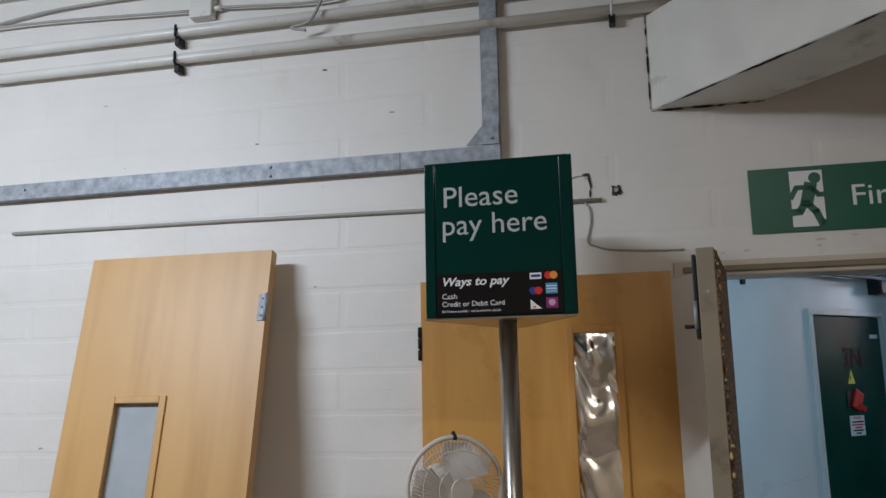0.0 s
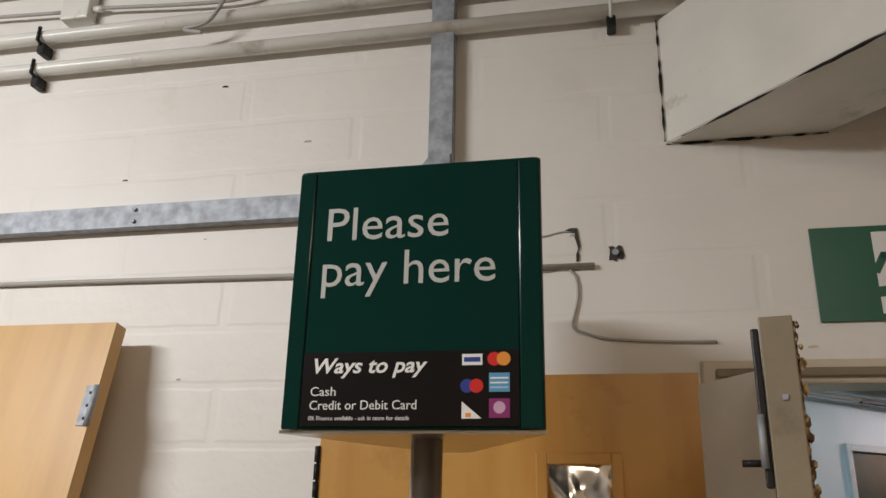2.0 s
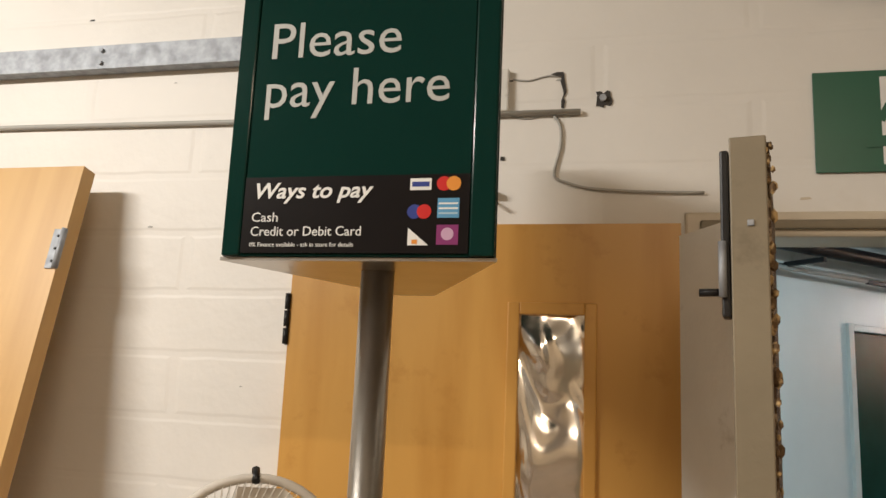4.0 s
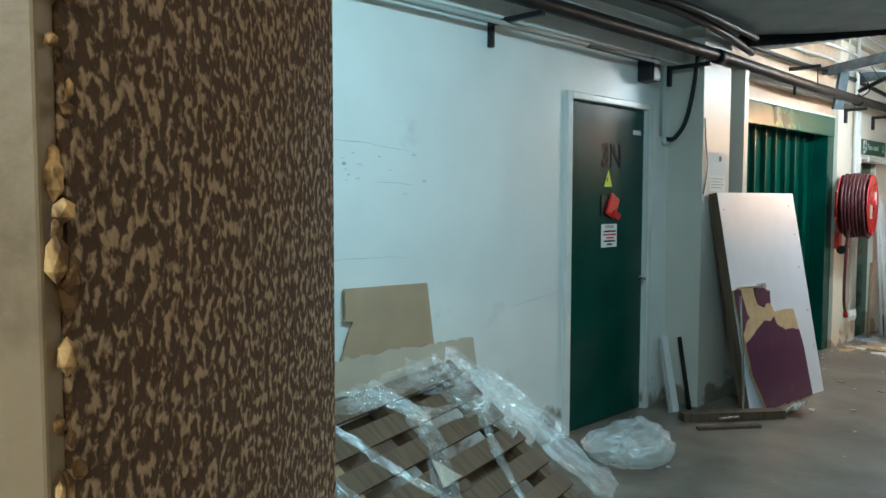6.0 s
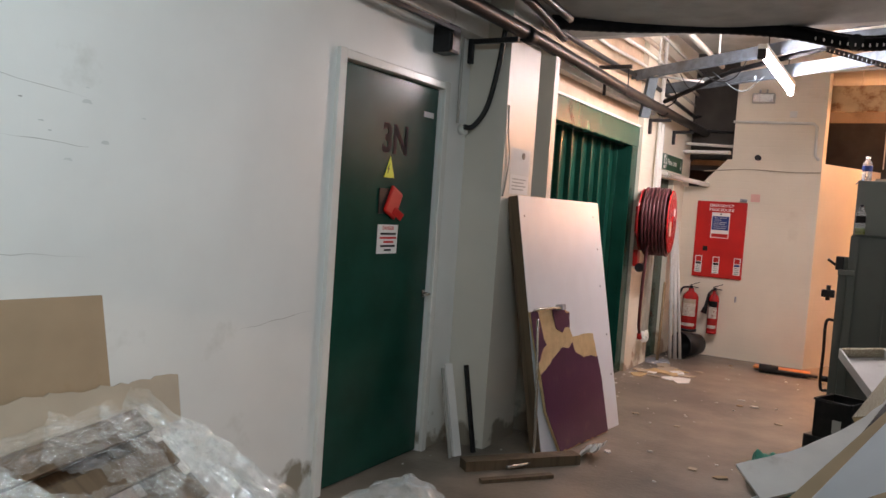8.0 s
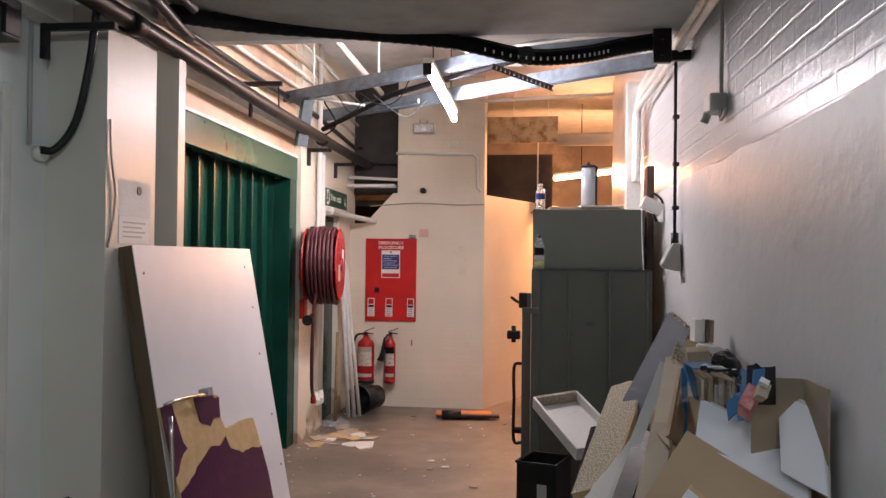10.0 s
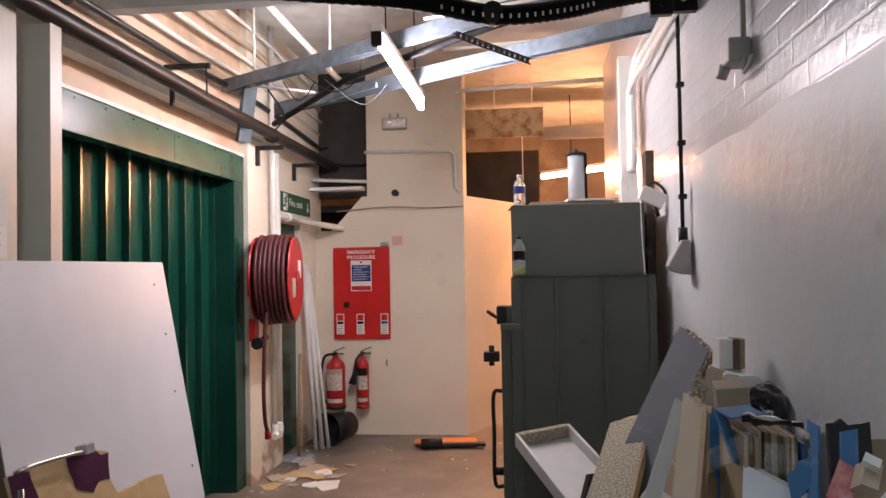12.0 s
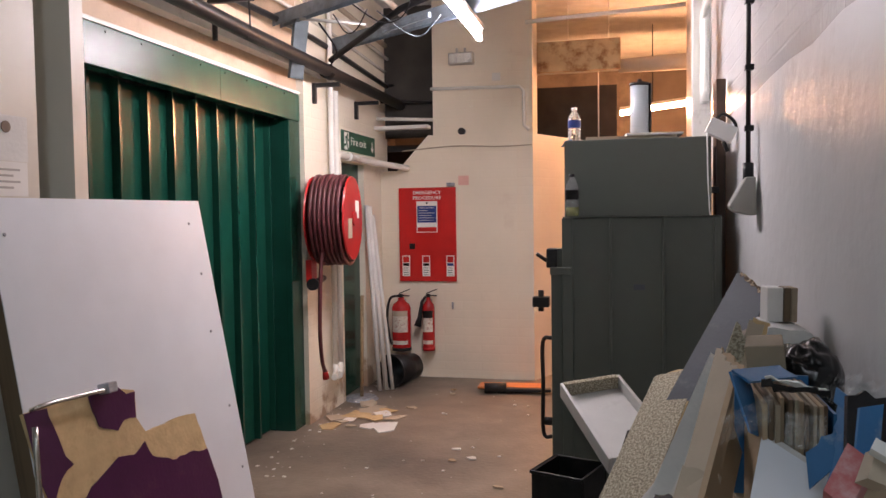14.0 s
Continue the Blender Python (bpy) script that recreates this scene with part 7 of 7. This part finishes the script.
c1 = thing("blue_carton", "torn blue carton stuffed with upright cardboard sheets", "carton", I4, "blue cartons")
rnd = random.Random(5)
for k in range(11):
    x = -0.822 + k * 0.0098
    top = 1.10 - 0.035 * abs(k / 10 - 0.45) + rnd.uniform(-0.006, 0.006)
    part("card_sheet", bbox((x, 7.42 + rnd.uniform(-0.012, 0.012), 0.846), (x + rnd.uniform(0.006, 0.0092), 7.64, top), 0.001), (M_CARD, M_DARKWOOD, M_CARDG)[k % 3], c1)
part("wall_panel", bbox((-0.838, 7.66, 0.846), (-0.70, 7.666, 1.09)), M_BLUE, c1)
part("wall_panel", bbox((-0.706, 7.44, 0.846), (-0.70, 7.659, 1.07)), M_BLUE, c1)
part("base_panel", bbox((-0.838, 7.40, 0.8405), (-0.70, 7.665, 0.845)), M_CARD, c1)
slab("blue_flap", "torn blue printed carton flap", "carton", (-0.870, 7.460, 1.134), (-0.829, 7.520, 1.104), (-0.839, 7.440, 1.032), 0.004, M_BLUE, None, (1,), 11, parent=c1)
slab("blue_flap", "folded blue printed carton top flap", "carton", (-0.863, 7.500, 1.130), (-0.760, 7.620, 1.118), (-0.838, 7.460, 1.117), 0.004, M_BLUE, None, (1,), 12, parent=c1)
slab("black_lining", "strip of black plastic lining across the carton", "plastic", (-0.822, 7.440, 1.126), (-0.734, 7.340, 1.132), (-0.824, 7.430, 1.116), 0.004, M_BIN, None, (0, 2), 13, parent=c1)
slab("torn_paper", "white torn paper edge across the carton", "paper", (-0.816, 7.450, 1.128), (-0.741, 7.350, 1.131), (-0.811, 7.450, 1.123), 0.003, M_PAPER, None, (0, 2), 14, parent=c1)
slab("blue_panel", "blue printed carton corner folded back", "carton", (-0.729, 7.330, 1.140), (-0.719, 7.300, 1.133), (-0.735, 7.320, 1.119), 0.004, M_BLUE, None, None, 15, parent=c1)
slab("blue_panel", "blue printed carton side bent outwards", "carton", (-0.727, 7.320, 1.122), (-0.720, 7.300, 1.129), (-0.760, 7.240, 1.003), 0.004, M_BLUE, None, (3,), 16, parent=c1)
slab("blue_panel", "torn blue printed carton front", "carton", (-0.779, 7.300, 1.042), (-0.736, 7.300, 1.086), (-0.780, 7.270, 0.995), 0.004, M_BLUE, None, (0,), 17, parent=c1)
part("film_scrap", crumpled(12, lambda u, v: ((-0.79 + 0.06 * u, 7.405 - 0.02 * u, 1.02 + 0.06 * v), (0, -1, 0)), 0.008, 3.9), M_WRAP, c1, "scrap of clear film")
c2 = thing("blue_carton", "blue carton with a black lining pushed against the wall", "carton", I4, "blue cartons")
part("wall_panel", bbox((-0.735, 7.20, 0.803), (-0.60, 7.206, 1.13)), M_CARDG, c2)
part("wall_panel", bbox((-0.60, 7.02, 0.803), (-0.594, 7.199, 1.13)), M_CARDG, c2)
slab("blue_panel", "blue printed panel of the second carton", "carton", (-0.761, 7.080, 1.168), (-0.728, 7.100, 1.169), (-0.781, 7.030, 1.093), 0.004, M_BLUE, None, None, 18, parent=c2)
slab("black_lining", "black plastic lining inside the second carton", "plastic", (-0.763, 7.130, 1.172), (-0.681, 7.170, 1.167), (-0.774, 7.090, 1.074), 0.006, M_BIN, None, (0,), 19, parent=c2)
single("brown_box", bbox((0, 0, 0), (0.075, 0.15, 0.155), 0.003, pose(-0.800, 7.70, 0.985, 0, -5, -9)), M_CARDG, "small tan cardboard box standing in the heap", "cardboard box")
single("film_scrap", crumpled(16, lambda u, v: ((-0.88 + 0.07 * u, 7.50 - 0.10 * u, 0.99 + 0.07 * u + 0.05 * v), (-0.3, -0.9, 0.2)), 0.03, 6.6), M_WRAP, "scrap of clear film caught in the heap", "plastic film")
plastic_bag("black_bag", (-0.655, 7.86, 0.962), 0.068, 0.09, 0.165, M_BIN, "knotted black bin bag on top of the heap", 4.0, 0.22)
single("plaster_lump", prism(ragged([(-0.058, 0.0), (0.05, 0.0), (0.056, 0.02), (0.03, 0.036), (-0.05, 0.038)], 0.014, 0.004, 21), -0.10, 0.10, pose(-0.658, 8.16, 1.088, 0, 2, 0)), M_PLASTER, "broken grey-white lump of plaster lying on the heap", "plaster")
single("clear_bag", crumpled(18, lambda u, v: ((-0.66 + 0.08 * u, 7.60 + 0.22 * v, 1.03 + 0.03 * u), (0.2, -0.5, 0.8)), 0.03, 9.4), M_WRAP, "clear plastic scrap lying against the wall", "plastic film", smooth=True)
for k, (x, y, z, a, mm) in enumerate(((-0.694, 8.17, 1.127, 1, M_PLASTER), (-0.652, 8.17, 1.127, 2, M_DARKWOOD), (-0.635, 8.17, 1.127, 1, M_CARDG))):
    single("timber_block", bbox((0, 0, 0), (0.041 if k == 0 else 0.016, 0.06, 0.09), 0.003, pose(x, y, z, 0, a, 8)), mm, "short timber offcut standing on the heap", "timber", group="timber blocks")
rs = thing("rubble_sack", "dusty dark sacks of rubble packed under the offcuts", "sack", pose(-0.665, 8.15, 0.842))
part("sack", bbox((-0.085, -0.14, 0.0), (0.09, 0.20, 0.245), 0.03), M_DARKWOOD, rs)
part("sack", bbox((-0.075, -0.42, 0), (0.09, -0.145, 0.118), 0.03), M_GREYB, rs)

# ---- beyond the corner ----
t2 = thing("tube_light", "lit warm fluorescent tube beyond the corner", "ceiling light")
part("tube", tube([(-1.11, 13.95, 2.390), (-0.14, 14.05, 2.515)], 0.022, 12), M_TUBE2, t2, "glowing warm tube")
part("batten", bbox((0, -0.03, 0.03), (1.0, 0.03, 0.06), 0.004, frame_of((-1.11, 13.95, 2.385), (0.97, 0.10, 0.125), (0, 0, 1))), M_WHITE, t2)
part("chain", tube([(-0.80, 14.0, 2.47), (-0.80, 14.0, ZH)], 0.006, 6), M_IRON, t2)
dk = thing("lagged_duct", "stained lagging board and pale round duct under the far ceiling", "duct")
part("lagging", bbox((-1.90, 13.0, 2.66), (-1.10, 13.03, 2.93), 0.004, pose(0, 0, 0.0)), M_RUSTB, dk, "stained patterned board")
part("duct", tube([(-1.12, 13.1, 2.70), (0.3, 13.1, 2.72)], [0.06, 0.085], 18), M_CARD2, dk)
for x in (-1.55, -1.2):
    part("hanger", tube([(x, 13.02, 2.93), (x, 13.02, ZH)], 0.005, 6), M_WHITE, dk)
for z, y in ((2.97, 12.4), (3.05, 11.4)):
    single("ceiling_batten", tube([(-1.85, y, z), (-0.6, y, z + 0.05)], 0.018, 8), M_WHITE, "pale conduit across the far ceiling", "conduit")
single("vent_rod", tube([(-1.30, 13.3, 2.10), (-1.30, 13.3, 2.9)], 0.007, 6), M_WHITE, "thin rod hanging in the void", "rod")
# two added near-black sheets that stand in for the void's shade
structure("void_shade_sheet", bbox((-3.15, 12.70, 2.10), (-2.69, 12.74, ZH)), M_VOID, "near-black sheet standing for the shade in the void beside the stack")
structure("void_shade_panel", bbox((-1.9, 13.6, 2.02), (-1.14, 13.66, 2.62)), M_VOID, "near-black panel standing for the shade deep in the void")
ot = thing("orange_tray", "orange flat tray and black tube on the floor", "tray", pose(-2.15, 12.02, 0.0, 0, 0, 4))
part("tray", bbox((-0.06, 0.02, 0.03), (0.45, 0.26, 0.05), 0.006, pose(0, 0, 0, -4, 0, 0)), mat("orange_plastic", (0.75, 0.22, 0.04), 0.4), ot)
part("tube", tube([(0.0, -0.02, 0.045), (0.17, 0.0, 0.045)], 0.04, 14), M_BLACK, ot)
part("strip", bbox((0.17, -0.03, 0.02), (0.52, 0.05, 0.045), 0.006), M_BLACK, ot)

# ---- debris on the floor ----
rnd = random.Random(11)


def scrap(k, x, y, s, material, label, name):
    poly = [(s * rnd.uniform(0.4, 1.0) * math.cos(a), s * rnd.uniform(0.35, 0.8) * math.sin(a)) for a in [2 * math.pi * (j + rnd.uniform(-0.3, 0.3)) / 5 for j in range(5)]]
    m = pose(x, y, 0.003, -90 + rnd.uniform(-6, 6), 0, 0) @ Matrix.Rotation(rnd.uniform(0, 6), 4, "Y")
    single(name, prism(poly, -0.006, 0.0, m), material, label, "scrap", group="floor scraps")


for k in range(20):
    scrap(k, -3.08 + rnd.uniform(0, 0.50), 10.85 + rnd.uniform(0, 0.75), rnd.uniform(0.05, 0.17), (M_CARD2, M_TAN, M_PLASTER, M_CARD2)[k % 4], "torn flake of cardboard or plaster on the floor", "floor_scrap")
for k in range(16):
    scrap(k, rnd.uniform(-2.7, -1.5), rnd.uniform(8.2, 12.3), rnd.uniform(0.015, 0.05), (M_PLASTER, M_CARD2, M_CARD)[k % 3], "small scrap of paper or plaster on the floor", "floor_scrap")
single("paint_stick", tube([(-1.62, 8.05, 0.012), (-1.45, 8.55, 0.03)], 0.010, 6), M_PLASTER, "thin white stick on the floor", "stick")
bm = bmesh.new()
for k in range(260):
    zone = rnd.random()
    x, y = (rnd.uniform(-3.1, -0.9), rnd.triangular(6.5, 12.5, 12.0))
    if zone < 0.45:
        x = -3.12 + abs(rnd.gauss(0, 0.14)) if y > 8.6 else X1 + 0.02 + abs(rnd.gauss(0, 0.10))
    s = rnd.choice((0.002, 0.003, 0.004, 0.006, 0.010))
    box(bm, (-s, -s * 0.7, 0), (s, s * 0.7, s * 0.5), pose(x, y, 0.0, 0, 0, rnd.uniform(0, 180)))
g = single("plaster_grit", bm, M_PLASTER, "fine plaster grit and flakes over the floor", "grit")
g["kind"] = "stuff"
